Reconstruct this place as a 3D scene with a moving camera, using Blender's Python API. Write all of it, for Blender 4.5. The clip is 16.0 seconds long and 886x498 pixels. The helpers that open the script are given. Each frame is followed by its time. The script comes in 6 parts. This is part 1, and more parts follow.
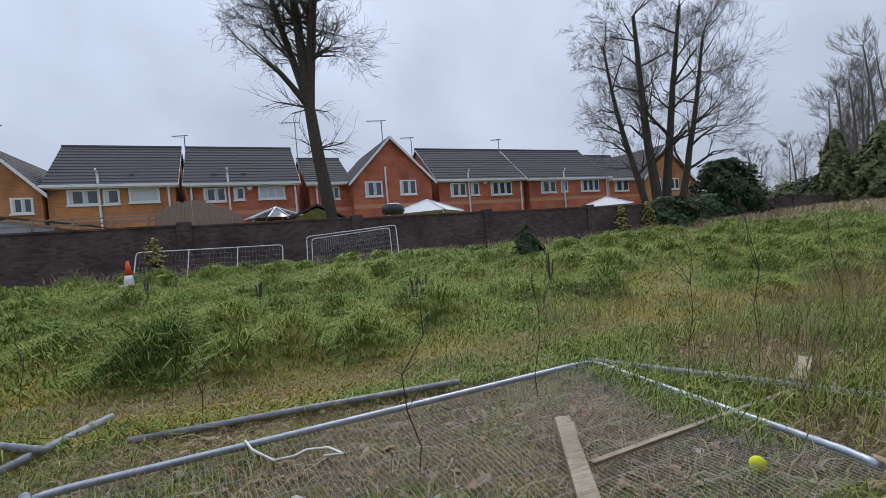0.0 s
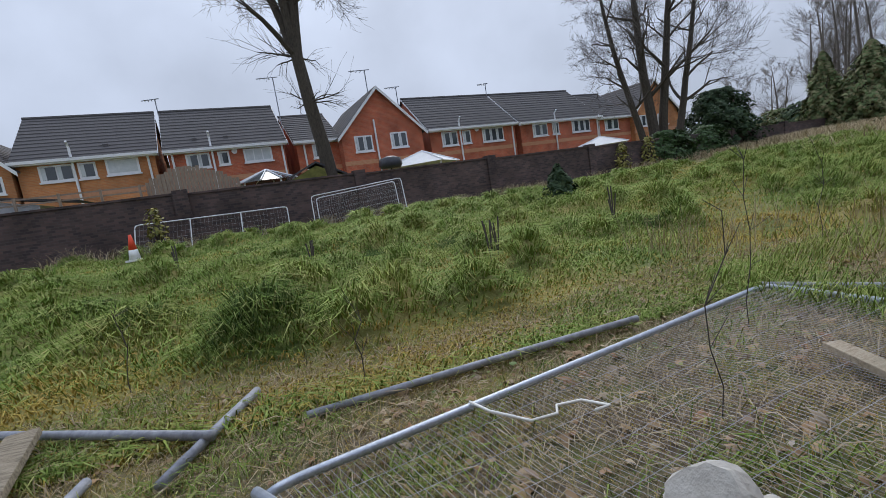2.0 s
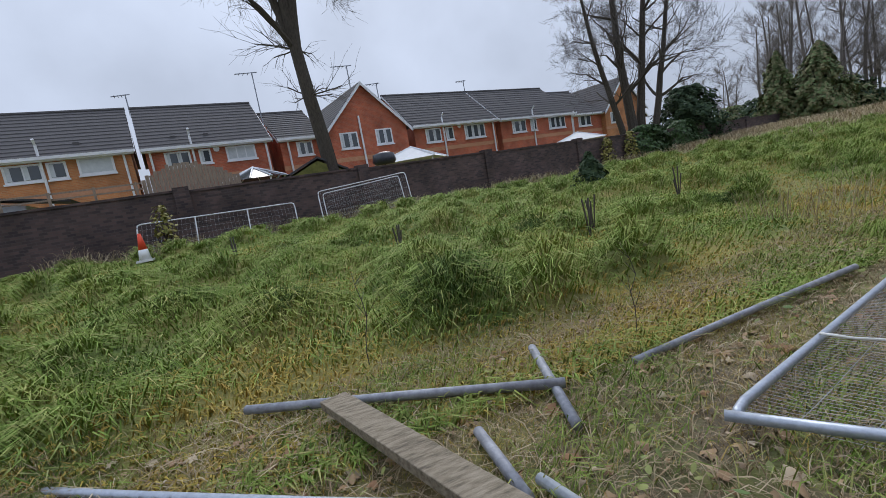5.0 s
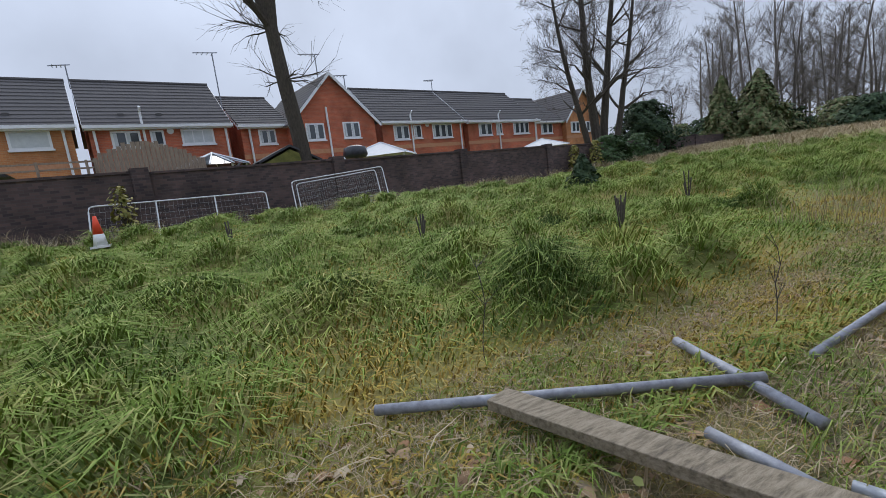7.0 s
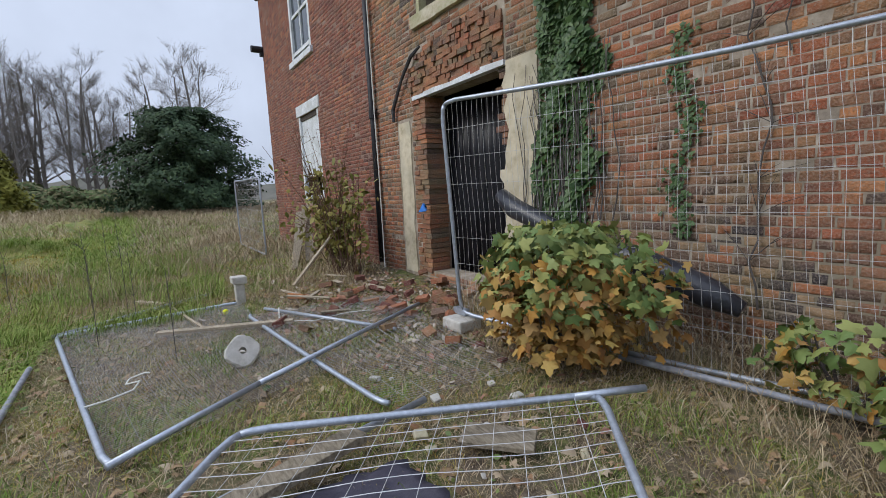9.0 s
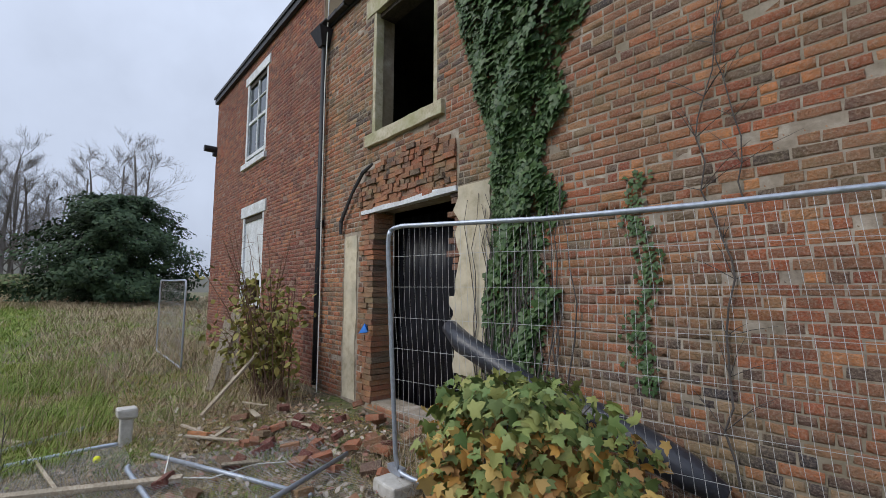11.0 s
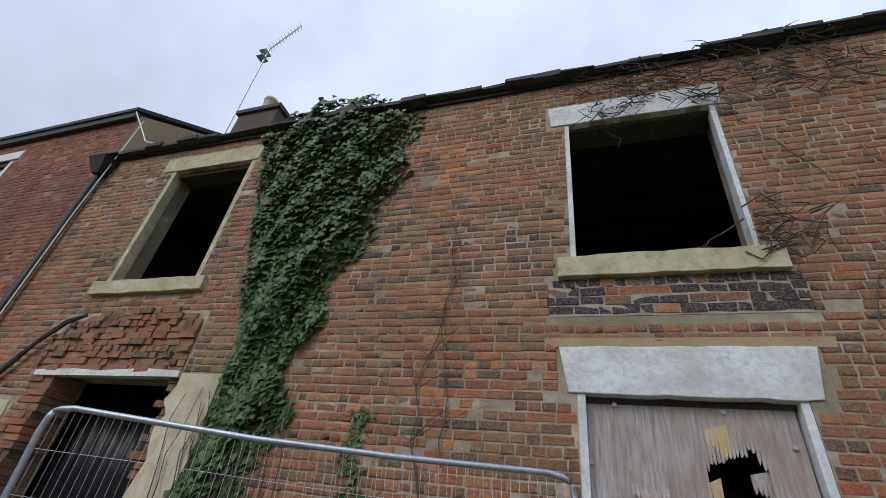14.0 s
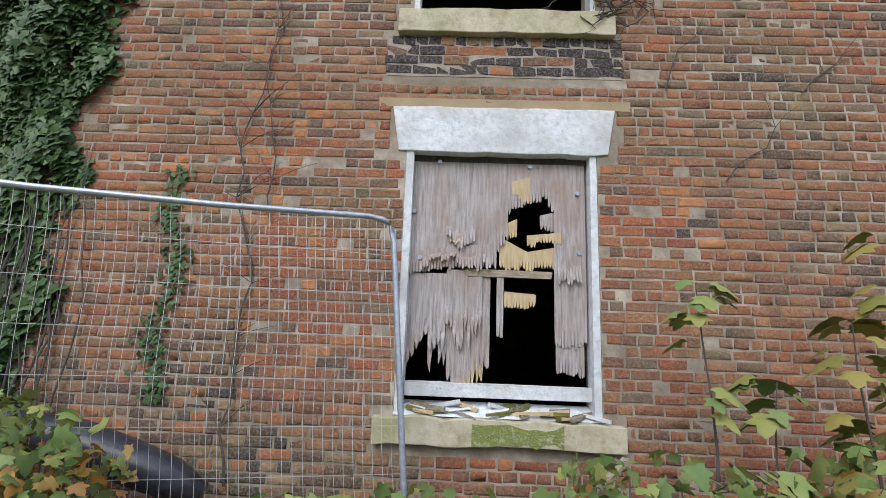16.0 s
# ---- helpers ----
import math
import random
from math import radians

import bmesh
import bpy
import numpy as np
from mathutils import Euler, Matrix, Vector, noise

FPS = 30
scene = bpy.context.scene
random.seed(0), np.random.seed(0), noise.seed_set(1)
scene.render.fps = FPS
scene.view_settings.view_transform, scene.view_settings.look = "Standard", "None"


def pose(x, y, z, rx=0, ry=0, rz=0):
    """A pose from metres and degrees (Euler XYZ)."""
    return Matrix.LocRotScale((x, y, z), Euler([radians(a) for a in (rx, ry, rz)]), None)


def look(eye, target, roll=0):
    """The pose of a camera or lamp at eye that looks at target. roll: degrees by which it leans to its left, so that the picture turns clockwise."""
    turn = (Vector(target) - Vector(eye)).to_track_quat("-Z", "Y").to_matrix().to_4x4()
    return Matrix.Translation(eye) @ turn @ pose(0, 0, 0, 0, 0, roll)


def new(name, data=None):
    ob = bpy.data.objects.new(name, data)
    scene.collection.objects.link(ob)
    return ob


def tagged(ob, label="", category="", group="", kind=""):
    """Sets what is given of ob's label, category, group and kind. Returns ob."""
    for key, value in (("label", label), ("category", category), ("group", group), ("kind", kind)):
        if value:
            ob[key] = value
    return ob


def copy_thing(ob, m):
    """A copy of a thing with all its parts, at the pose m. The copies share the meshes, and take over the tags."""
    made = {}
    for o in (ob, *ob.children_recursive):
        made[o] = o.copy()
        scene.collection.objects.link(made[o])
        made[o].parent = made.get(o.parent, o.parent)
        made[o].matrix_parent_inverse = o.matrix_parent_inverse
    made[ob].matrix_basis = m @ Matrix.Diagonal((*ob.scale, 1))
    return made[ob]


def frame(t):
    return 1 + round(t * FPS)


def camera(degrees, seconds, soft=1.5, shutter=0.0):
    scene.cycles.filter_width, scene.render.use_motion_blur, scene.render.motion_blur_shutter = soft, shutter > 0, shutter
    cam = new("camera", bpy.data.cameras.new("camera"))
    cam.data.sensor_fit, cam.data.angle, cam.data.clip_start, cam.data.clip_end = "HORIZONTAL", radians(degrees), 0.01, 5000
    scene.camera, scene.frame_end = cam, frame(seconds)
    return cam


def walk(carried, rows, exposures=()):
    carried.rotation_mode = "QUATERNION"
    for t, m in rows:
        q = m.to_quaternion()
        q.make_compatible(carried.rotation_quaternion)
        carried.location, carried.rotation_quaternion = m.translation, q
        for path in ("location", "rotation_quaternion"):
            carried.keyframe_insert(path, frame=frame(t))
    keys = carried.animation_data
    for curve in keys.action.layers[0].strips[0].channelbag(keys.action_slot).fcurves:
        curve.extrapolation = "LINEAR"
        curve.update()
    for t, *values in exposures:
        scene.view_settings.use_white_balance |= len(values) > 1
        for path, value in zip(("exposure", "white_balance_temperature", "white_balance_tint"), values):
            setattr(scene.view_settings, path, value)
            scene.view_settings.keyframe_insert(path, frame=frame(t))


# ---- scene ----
cam = camera(90.0, 16.0, soft=0.8)
PATH = [
    (0, (5.447, 1.592, 1.111), (5.961, 3.524, 1.055), -4.5),
    (0.5, (5.245, 1.827, 1.108), (5.211, 3.826, 1.094), -5.4),
    (1, (4.973, 2.026, 1.059), (5.113, 4.009, 0.847), -6.9),
    (1.5, (4.632, 2.287, 1.023), (4.839, 4.265, 0.814), -6.7),
    (2, (4.392, 2.347, 1.065), (4.961, 4.246, 0.798), -8.7),
    (2.5, (4.183, 2.35, 1.093), (5.006, 4.149, 0.795), -7.6),
    (3, (3.893, 2.468, 1.09), (4.599, 4.315, 0.791), -8.5),
    (3.5, (3.586, 2.731, 1.083), (4.249, 4.606, 0.872), -9.2),
    (4, (3.227, 2.802, 1.169), (4.145, 4.569, 0.99), -10.9),
    (4.5, (2.961, 2.847, 1.164), (3.827, 4.64, 0.976), -11.6),
    (4.7, (2.832, 2.886, 1.103), (3.573, 4.722, 0.82), -10.1),
    (6.8, (1.872, 3.558, 1.088), (2.639, 5.379, 0.779), -7.4),
    (7, (1.827, 3.671, 1.075), (2.761, 5.411, 0.756), -6.7),
    (7.3, (1.819, 3.754, 1.196), (3.155, 5.199, 0.843), -7.4),
    (7.5, (1.759, 3.772, 1.228), (3.427, 4.803, 0.837), -10.0),
    (7.7, (1.617, 3.894, 1.249), (3.54, 4.3, 0.883), -8.3),
    (8, (1.64, 3.722, 1.309), (3.601, 3.63, 0.924), -8.5),
    (8.5, (1.431, 3.647, 1.375), (3.28, 2.958, 1.046), -7.0),
    (9, (1.363, 3.705, 1.39), (3.01, 2.602, 1.125), -2.7),
    (9.2, (1.34, 3.736, 1.383), (2.941, 2.564, 1.126), -0.4),
    (11.3, (1.741, 3.346, 1.691), (3.23, 2.048, 2.009), 0.3),
    (11.5, (1.731, 3.366, 1.704), (3.202, 2.076, 2.118), 0.3),
    (12, (1.699, 3.386, 1.729), (3.12, 2.12, 2.345), 1.5),
    (12.5, (1.66, 3.404, 1.762), (2.954, 2.09, 2.535), 4.4),
    (13, (1.607, 3.42, 1.782), (2.645, 1.981, 2.705), 7.2),
    (13.5, (1.57, 3.431, 1.8), (2.334, 1.875, 2.798), 10.0),
    (14, (1.506, 3.38, 1.757), (2.115, 1.822, 2.854), 8.1),
    (14.5, (1.39, 3.313, 1.764), (1.855, 1.718, 2.878), 7.0),
    (15, (1.328, 3.22, 1.706), (1.591, 1.538, 2.756), 6.4),
    (15.5, (1.26, 3.163, 1.595), (1.381, 1.274, 2.242), 3.7),
    (16, (1.245, 3.132, 1.49), (1.3, 1.163, 1.833), 2.1),
]
walk(cam, [(t, look(eye, target, roll)) for t, eye, target, roll in PATH],
     exposures=[(0, .14), (.5, -.04), (1, .26), (1.5, .14), (2.5, .22), (3.5, -.14), (4, .2), (4.5, .2), (7, .24), (9.2, .3), (11.5, .1), (12, -.04), (13, -.16), (14.5, .04), (15, .0), (15.5, .46), (16, .7)])

# ---- world and light: an overcast winter day ----
world = bpy.data.worlds.new("overcast_sky")
scene.world = world
world.use_nodes = True
wn, wl = world.node_tree.nodes, world.node_tree.links
wn.clear()
w_out = wn.new("ShaderNodeOutputWorld")
w_bg = wn.new("ShaderNodeBackground")
w_sky = wn.new("ShaderNodeTexSky")
w_sky.sky_type = 'NISHITA'
w_sky.sun_disc = False
w_sky.sun_elevation, w_sky.sun_rotation = radians(40), radians(20)
w_tc = wn.new("ShaderNodeTexCoord")
w_sep = wn.new("ShaderNodeSeparateXYZ")
w_map = wn.new("ShaderNodeMapRange")
w_map.inputs[1].default_value, w_map.inputs[2].default_value = -0.05, 1.0
w_map.inputs[3].default_value, w_map.inputs[4].default_value = 0.45, 1.08
w_noise = wn.new("ShaderNodeTexNoise")
w_noise.inputs["Scale"].default_value, w_noise.inputs["Detail"].default_value = 3.2, 6
w_ramp = wn.new("ShaderNodeMapRange")
w_ramp.inputs[1].default_value, w_ramp.inputs[2].default_value = 0.3, 0.7
w_ramp.inputs[3].default_value, w_ramp.inputs[4].default_value = 0.84, 1.12
w_mul = wn.new("ShaderNodeMath")
w_mul.operation = 'MULTIPLY'
w_col = wn.new("ShaderNodeVectorMath")
w_col.operation = 'SCALE'
w_col.inputs[0].default_value = (0.80, 0.905, 1.13)
w_mix = wn.new("ShaderNodeMix")
w_mix.data_type = 'RGBA'
w_mix.inputs[0].default_value = 0.97
wl.new(w_tc.outputs["Generated"], w_sep.inputs[0])
wl.new(w_tc.outputs["Generated"], w_noise.inputs["Vector"])
wl.new(w_sep.outputs[2], w_map.inputs[0])
wl.new(w_noise.outputs[0], w_ramp.inputs[0])
wl.new(w_map.outputs[0], w_mul.inputs[0])
wl.new(w_ramp.outputs[0], w_mul.inputs[1])
wl.new(w_mul.outputs[0], w_col.inputs["Scale"])
w_skyscale = wn.new("ShaderNodeVectorMath")
w_skyscale.operation = 'SCALE'
w_skyscale.inputs["Scale"].default_value = 0.1
wl.new(w_sky.outputs[0], w_skyscale.inputs[0])
wl.new(w_skyscale.outputs[0], w_mix.inputs[6])
wl.new(w_col.outputs[0], w_mix.inputs[7])
wl.new(w_mix.outputs[2], w_bg.inputs["Color"])
wl.new(w_bg.outputs[0], w_out.inputs[0])
sun = new("sun", bpy.data.lights.new("sun", 'SUN'))
sun.data.energy, sun.data.angle, sun.data.color = 1.5, radians(35), (1.0, 0.97, 0.93)
sun.matrix_world = look((0, 0, 30), (-12, -34, 0))


# ---- materials ----
def lin(c):
    return tuple(v for v in c) + (1.0,)


def material(name, cols, scale=8.0, rough=0.85, bump=0.3, detail=6, metal=0.0, rnd="", rndcols=None, big=0.0, bigcol=None, stretch=(1, 1, 1), spec=0.3, rmix=0.7, step=False):
    """Two or three colours mixed by noise, with relief; rnd 'object' or 'island' varies it piece by piece."""
    m = bpy.data.materials.new(name)
    m.use_nodes = True
    n, l = m.node_tree.nodes, m.node_tree.links
    b = n["Principled BSDF"]
    tc = n.new("ShaderNodeTexCoord")
    mp = n.new("ShaderNodeMapping")
    mp.inputs["Scale"].default_value = stretch
    l.new(tc.outputs["Object"], mp.inputs[0])
    no = n.new("ShaderNodeTexNoise")
    no.inputs["Scale"].default_value, no.inputs["Detail"].default_value, no.inputs["Roughness"].default_value = scale, detail, 0.65
    l.new(mp.outputs[0], no.inputs["Vector"])
    rp = n.new("ShaderNodeValToRGB")
    e = rp.color_ramp.elements
    k = len(cols)
    e[0].position, e[0].color = 0.3, lin(cols[0])
    e[1].position, e[1].color = 0.7, lin(cols[-1])
    for i in range(1, k - 1):
        q = e.new(0.3 + 0.4 * i / (k - 1))
        q.color = lin(cols[i])
    l.new(no.outputs[0], rp.inputs[0])
    col = rp.outputs[0]
    if rnd:
        if rnd == "object":
            src = n.new("ShaderNodeObjectInfo").outputs["Random"]
        else:
            src = n.new("ShaderNodeNewGeometry").outputs["Random Per Island"]
        rr = n.new("ShaderNodeValToRGB")
        rr.color_ramp.interpolation = 'CONSTANT' if step else 'LINEAR'
        re = rr.color_ramp.elements
        rc = rndcols or cols
        re[0].position, re[0].color = 0.0, lin(rc[0])
        re[1].position, re[1].color = 1.0, lin(rc[-1])
        for i in range(1, len(rc) - 1):
            q = re.new(i / (len(rc) - 1))
            q.color = lin(rc[i])
        l.new(src, rr.inputs[0])
        mx = n.new("ShaderNodeMix")
        mx.data_type = 'RGBA'
        mx.inputs[0].default_value = rmix
        l.new(col, mx.inputs[6])
        l.new(rr.outputs[0], mx.inputs[7])
        col = mx.outputs[2]
    if bigcol:
        bn = n.new("ShaderNodeTexNoise")
        bn.inputs["Scale"].default_value, bn.inputs["Detail"].default_value = big, 4
        l.new(tc.outputs["Object"], bn.inputs["Vector"])
        br = n.new("ShaderNodeMapRange")
        br.inputs[1].default_value, br.inputs[2].default_value = 0.42, 0.68
        l.new(bn.outputs[0], br.inputs[0])
        bm_ = n.new("ShaderNodeMix")
        bm_.data_type = 'RGBA'
        bm_.inputs[7].default_value = lin(bigcol)
        sc_ = n.new("ShaderNodeMath")
        sc_.operation = 'MULTIPLY'
        sc_.inputs[1].default_value = 0.75
        l.new(br.outputs[0], sc_.inputs[0])
        l.new(sc_.outputs[0], bm_.inputs[0])
        l.new(col, bm_.inputs[6])
        col = bm_.outputs[2]
    l.new(col, b.inputs["Base Color"])
    b.inputs["Roughness"].default_value, b.inputs["Metallic"].default_value = rough, metal
    b.inputs["Specular IOR Level"].default_value = spec
    if bump:
        bp = n.new("ShaderNodeBump")
        bp.inputs["Strength"].default_value, bp.inputs["Distance"].default_value = bump, 0.02
        l.new(no.outputs[0], bp.inputs["Height"])
        l.new(bp.outputs[0], b.inputs["Normal"])
    return m


def brick_wall_material(name, c1, c2, mortar, w=0.225, h=0.075, axis="xz"):
    m = bpy.data.materials.new(name)
    m.use_nodes = True
    n, l = m.node_tree.nodes, m.node_tree.links
    b = n["Principled BSDF"]
    tc = n.new("ShaderNodeTexCoord")
    sp = n.new("ShaderNodeSeparateXYZ")
    ad = n.new("ShaderNodeMath")
    cb = n.new("ShaderNodeCombineXYZ")
    l.new(tc.outputs["Object"], sp.inputs[0])
    l.new(sp.outputs[0], ad.inputs[0])
    l.new(sp.outputs[1], ad.inputs[1])
    l.new(ad.outputs[0], cb.inputs[0])
    l.new(sp.outputs[2], cb.inputs[1])
    br = n.new("ShaderNodeTexBrick")
    br.inputs["Scale"].default_value = 1.0
    br.inputs["Brick Width"].default_value, br.inputs["Row Height"].default_value = w, h
    br.inputs["Mortar Size"].default_value = 0.006
    br.inputs["Color1"].default_value, br.inputs["Color2"].default_value, br.inputs["Mortar"].default_value = lin(c1), lin(c2), lin(mortar)
    l.new(cb.outputs[0], br.inputs["Vector"])
    no = n.new("ShaderNodeTexNoise")
    no.inputs["Scale"].default_value, no.inputs["Detail"].default_value = 0.9, 8
    l.new(tc.outputs["Object"], no.inputs["Vector"])
    mr = n.new("ShaderNodeMapRange")
    mr.inputs[1].default_value, mr.inputs[2].default_value, mr.inputs[3].default_value, mr.inputs[4].default_value = 0.3, 0.7, 0.65, 1.35
    l.new(no.outputs[0], mr.inputs[0])
    mu = n.new("ShaderNodeVectorMath")
    mu.operation = 'SCALE'
    l.new(br.outputs[0], mu.inputs[0])
    l.new(mr.outputs[0], mu.inputs["Scale"])
    l.new(mu.outputs[0], b.inputs["Base Color"])
    b.inputs["Roughness"].default_value = 0.9
    bp = n.new("ShaderNodeBump")
    bp.inputs["Strength"].default_value, bp.inputs["Distance"].default_value = 0.5, 0.01
    bp.invert = True
    l.new(br.outputs[1], bp.inputs["Height"])
    l.new(bp.outputs[0], b.inputs["Normal"])
    return m


def old_brick(name, rnd, warm, dull, stain, green):
    """Bricks from a warm and a dull palette, blended by broad weathering, with fine pitting and lichen."""
    m = bpy.data.materials.new(name)
    m.use_nodes = True
    n, l = m.node_tree.nodes, m.node_tree.links
    b = n["Principled BSDF"]
    geo = n.new("ShaderNodeNewGeometry")
    src = n.new("ShaderNodeObjectInfo").outputs["Random"] if rnd == "object" else geo.outputs["Random Per Island"]

    def noise(scale, detail, lo, hi, rough=.6):
        q = n.new("ShaderNodeTexNoise")
        q.inputs["Scale"].default_value, q.inputs["Detail"].default_value, q.inputs["Roughness"].default_value = scale, detail, rough
        l.new(geo.outputs["Position"], q.inputs["Vector"])
        r = n.new("ShaderNodeMapRange")
        r.inputs[1].default_value, r.inputs[2].default_value = lo, hi
        l.new(q.outputs[0], r.inputs[0])
        return r.outputs[0]

    def palette(cols):
        r = n.new("ShaderNodeValToRGB")
        r.color_ramp.interpolation = 'CONSTANT'
        e = r.color_ramp.elements
        e[0].color, e[1].color, e[1].position = lin(cols[0]), lin(cols[-1]), 1 - 1 / len(cols)
        for i in range(1, len(cols) - 1):
            e.new(i / len(cols)).color = lin(cols[i])
        l.new(src, r.inputs[0])
        return r.outputs[0]

    def mix(f, a, c, k=1.0):
        x = n.new("ShaderNodeMix")
        x.data_type = 'RGBA'
        g = n.new("ShaderNodeMath")
        g.operation = 'MULTIPLY'
        g.inputs[1].default_value = k
        l.new(f, g.inputs[0])
        l.new(g.outputs[0], x.inputs[0])
        for i, v in ((6, a), (7, c)):
            if isinstance(v, tuple):
                x.inputs[i].default_value = lin(v)
            else:
                l.new(v, x.inputs[i])
        return x.outputs[2]

    fine = noise(34, 8, .3, .7, .7)
    col = mix(noise(.62, 5, .36, .62), palette(warm), palette(dull))
    col = mix(noise(7.5, 6, .46, .70, .7), col, stain, .5)
    col = mix(noise(1.15, 7, .49, .68, .72), col, green, .55)
    col = mix(fine, mix(noise(60, 4, .45, .75), col, (.50, .40, .31), .5), stain, .22)
    l.new(col, b.inputs["Base Color"])
    b.inputs["Roughness"].default_value, b.inputs["Specular IOR Level"].default_value = .92, .2
    bp = n.new("ShaderNodeBump")
    bp.inputs["Strength"].default_value, bp.inputs["Distance"].default_value = .8, .012
    l.new(fine, bp.inputs["Height"])
    l.new(bp.outputs[0], b.inputs["Normal"])
    return m


WARM = [(.44, .14, .07), (.64, .25, .10), (.34, .115, .07), (.54, .17, .075), (.14, .09, .075), (.70, .29, .12), (.47, .135, .065), (.38, .17, .095), (.10, .072, .07), (.57, .21, .09), (.45, .22, .12), (.31, .09, .06)]
DULL = [(.29, .18, .11), (.15, .105, .08), (.38, .23, .125), (.09, .075, .072), (.53, .22, .10), (.22, .15, .105), (.32, .155, .095), (.105, .085, .078), (.40, .27, .155), (.18, .115, .085), (.07, .063, .068), (.48, .18, .085)]
M_brick = old_brick("old_brick", "island", WARM, DULL, (.115, .085, .068), (.21, .18, .085))
M_brick_one = old_brick("old_brick_piece", "object", WARM, DULL, (.115, .085, .068), (.21, .18, .085))
M_brick_dark = old_brick("blue_black_brick", "island", [(.07, .058, .065), (.10, .075, .075), (.055, .05, .06), (.16, .095, .08)], [(.085, .07, .07), (.06, .055, .06), (.13, .09, .08)], (.05, .045, .05), (.15, .12, .09))
M_mortar = material("lime_mortar", [(.21, .175, .135), (.37, .31, .25), (.56, .50, .42)], 5, .95, .8, detail=9, big=0.8, bigcol=(.20, .17, .11))
M_mortar_pale = material("pale_repointing", [(.27, .23, .19), (.46, .41, .36)], 9, .95, .9, detail=9)
REDS = [(.32, .09, .055), (.42, .14, .075), (.20, .065, .05), (.50, .20, .10), (.29, .115, .08), (.13, .06, .055), (.37, .10, .055)]
M_brick_red = old_brick("red_facing_brick", "island", REDS, [(.22, .07, .055), (.16, .055, .05), (.27, .09, .06), (.19, .085, .065)], (.12, .06, .05), (.23, .13, .085))
M_mortar_red = material("red_stained_mortar", [(.22, .14, .11), (.36, .25, .20)], 6, .95, .6, detail=8)
M_stone = material("weathered_sandstone", [(.34, .30, .20), (.52, .47, .34), (.62, .58, .47)], 9, .9, .5, big=2.0, bigcol=(.33, .33, .17))
M_white = material("flaking_white_paint", [(.52, .55, .58), (.72, .75, .78), (.80, .82, .84)], 22, .7, .5, big=3.0, bigcol=(.48, .49, .48))
M_plaster = material("cream_plaster", [(.40, .34, .23), (.60, .53, .39), (.68, .62, .49)], 5, .9, .4, big=2.0, bigcol=(.36, .33, .25))
M_render = material("buff_render", [(.36, .27, .17), (.44, .34, .22)], 5, .9, .3)
# near-black colour stands in for the shade of the unlit rooms
M_roomshade = material("interior_shade", [(.03, .03, .032), (.06, .058, .055)], 4, .95, .2)
M_ply = material("weathered_plywood", [(.25, .22, .215), (.43, .39, .39), (.56, .53, .53)], 7, .85, .6, stretch=(7, 7, .6), big=3.0, bigcol=(.36, .27, .22))
M_plyraw = material("torn_raw_plywood", [(.48, .36, .2), (.66, .53, .34)], 6, .9, .4, stretch=(6, 6, .8))
M_galv = material("galvanised_steel", [(.34, .38, .45), (.50, .55, .63)], 30, .42, .1, metal=.55, spec=.5)
M_galv_old = material("dull_galvanised_steel", [(.20, .21, .24), (.40, .42, .47)], 18, .6, .2, metal=.3)
M_wire = material("fence_wire", [(.42, .43, .44), (.62, .62, .62)], 30, .5, 0, metal=.3)
M_wirepale = material("weathered_fence_wire", [(.22, .22, .235), (.50, .50, .51)], 5, .6, 0, metal=.2)
M_black = material("black_iron", [(.015, .016, .02), (.03, .031, .036)], 20, .5, .1)
M_plastic = material("black_plastic_sheet", [(.02, .022, .03), (.045, .048, .06)], 10, .35, .3, spec=.5)
M_tarp = material("blue_black_tarpaulin", [(.035, .035, .055), (.08, .075, .10)], 9, .5, .5)
M_slate = material("dark_slate", [(.04, .04, .045), (.08, .08, .085)], 12, .8, .4)
M_tile = material("grey_concrete_roof_tile", [(.055, .053, .056), (.105, .10, .103)], 9, .85, .3, rnd="island", rndcols=[(.06, .057, .06), (.105, .10, .102), (.075, .07, .07)])
M_housebrick = brick_wall_material("house_red_brick", (.50, .135, .065), (.40, .10, .055), (.42, .22, .15))
M_housebrick2 = brick_wall_material("house_orange_brick", (.50, .21, .08), (.42, .165, .065), (.42, .26, .15))
M_gardenwall = brick_wall_material("sooty_brick", (.115, .075, .068), (.05, .037, .04), (.085, .07, .066), .235, .08)
M_band = material("pale_brick_band", [(.46, .22, .12), (.56, .30, .18)], 8, .9, .2)
M_upvc = material("white_upvc", [(.70, .72, .75), (.80, .81, .83)], 3, .4, .02)
M_blind = material("pale_blind", [(.48, .52, .55), (.62, .65, .67)], 4, .8, .05)
M_wood = material("grey_weathered_timber", [(.12, .10, .075), (.26, .22, .16), (.36, .31, .24)], 8, .9, .5, stretch=(1.4, 6, 6))
M_woodpale = material("pale_cut_timber", [(.27, .21, .15), (.43, .36, .27), (.50, .44, .35)], 9, .9, .5, stretch=(1.4, 6, 6), big=3.0, bigcol=(.25, .22, .16))
M_fencewood = material("larch_fence_wood", [(.22, .17, .13), (.36, .29, .22)], 5, .9, .4, stretch=(5, 5, 1))
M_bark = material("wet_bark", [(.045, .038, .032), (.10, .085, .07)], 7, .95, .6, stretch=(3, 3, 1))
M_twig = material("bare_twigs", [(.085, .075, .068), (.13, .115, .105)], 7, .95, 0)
# paler copy of the bare twigs: distance haze is put into the colour
M_twigfar = material("hazed_far_twigs", [(.15, .13, .118), (.22, .195, .178)], 3, .95, 0)
M_concrete = material("pale_concrete", [(.42, .40, .36), (.60, .58, .54)], 12, .9, .7)
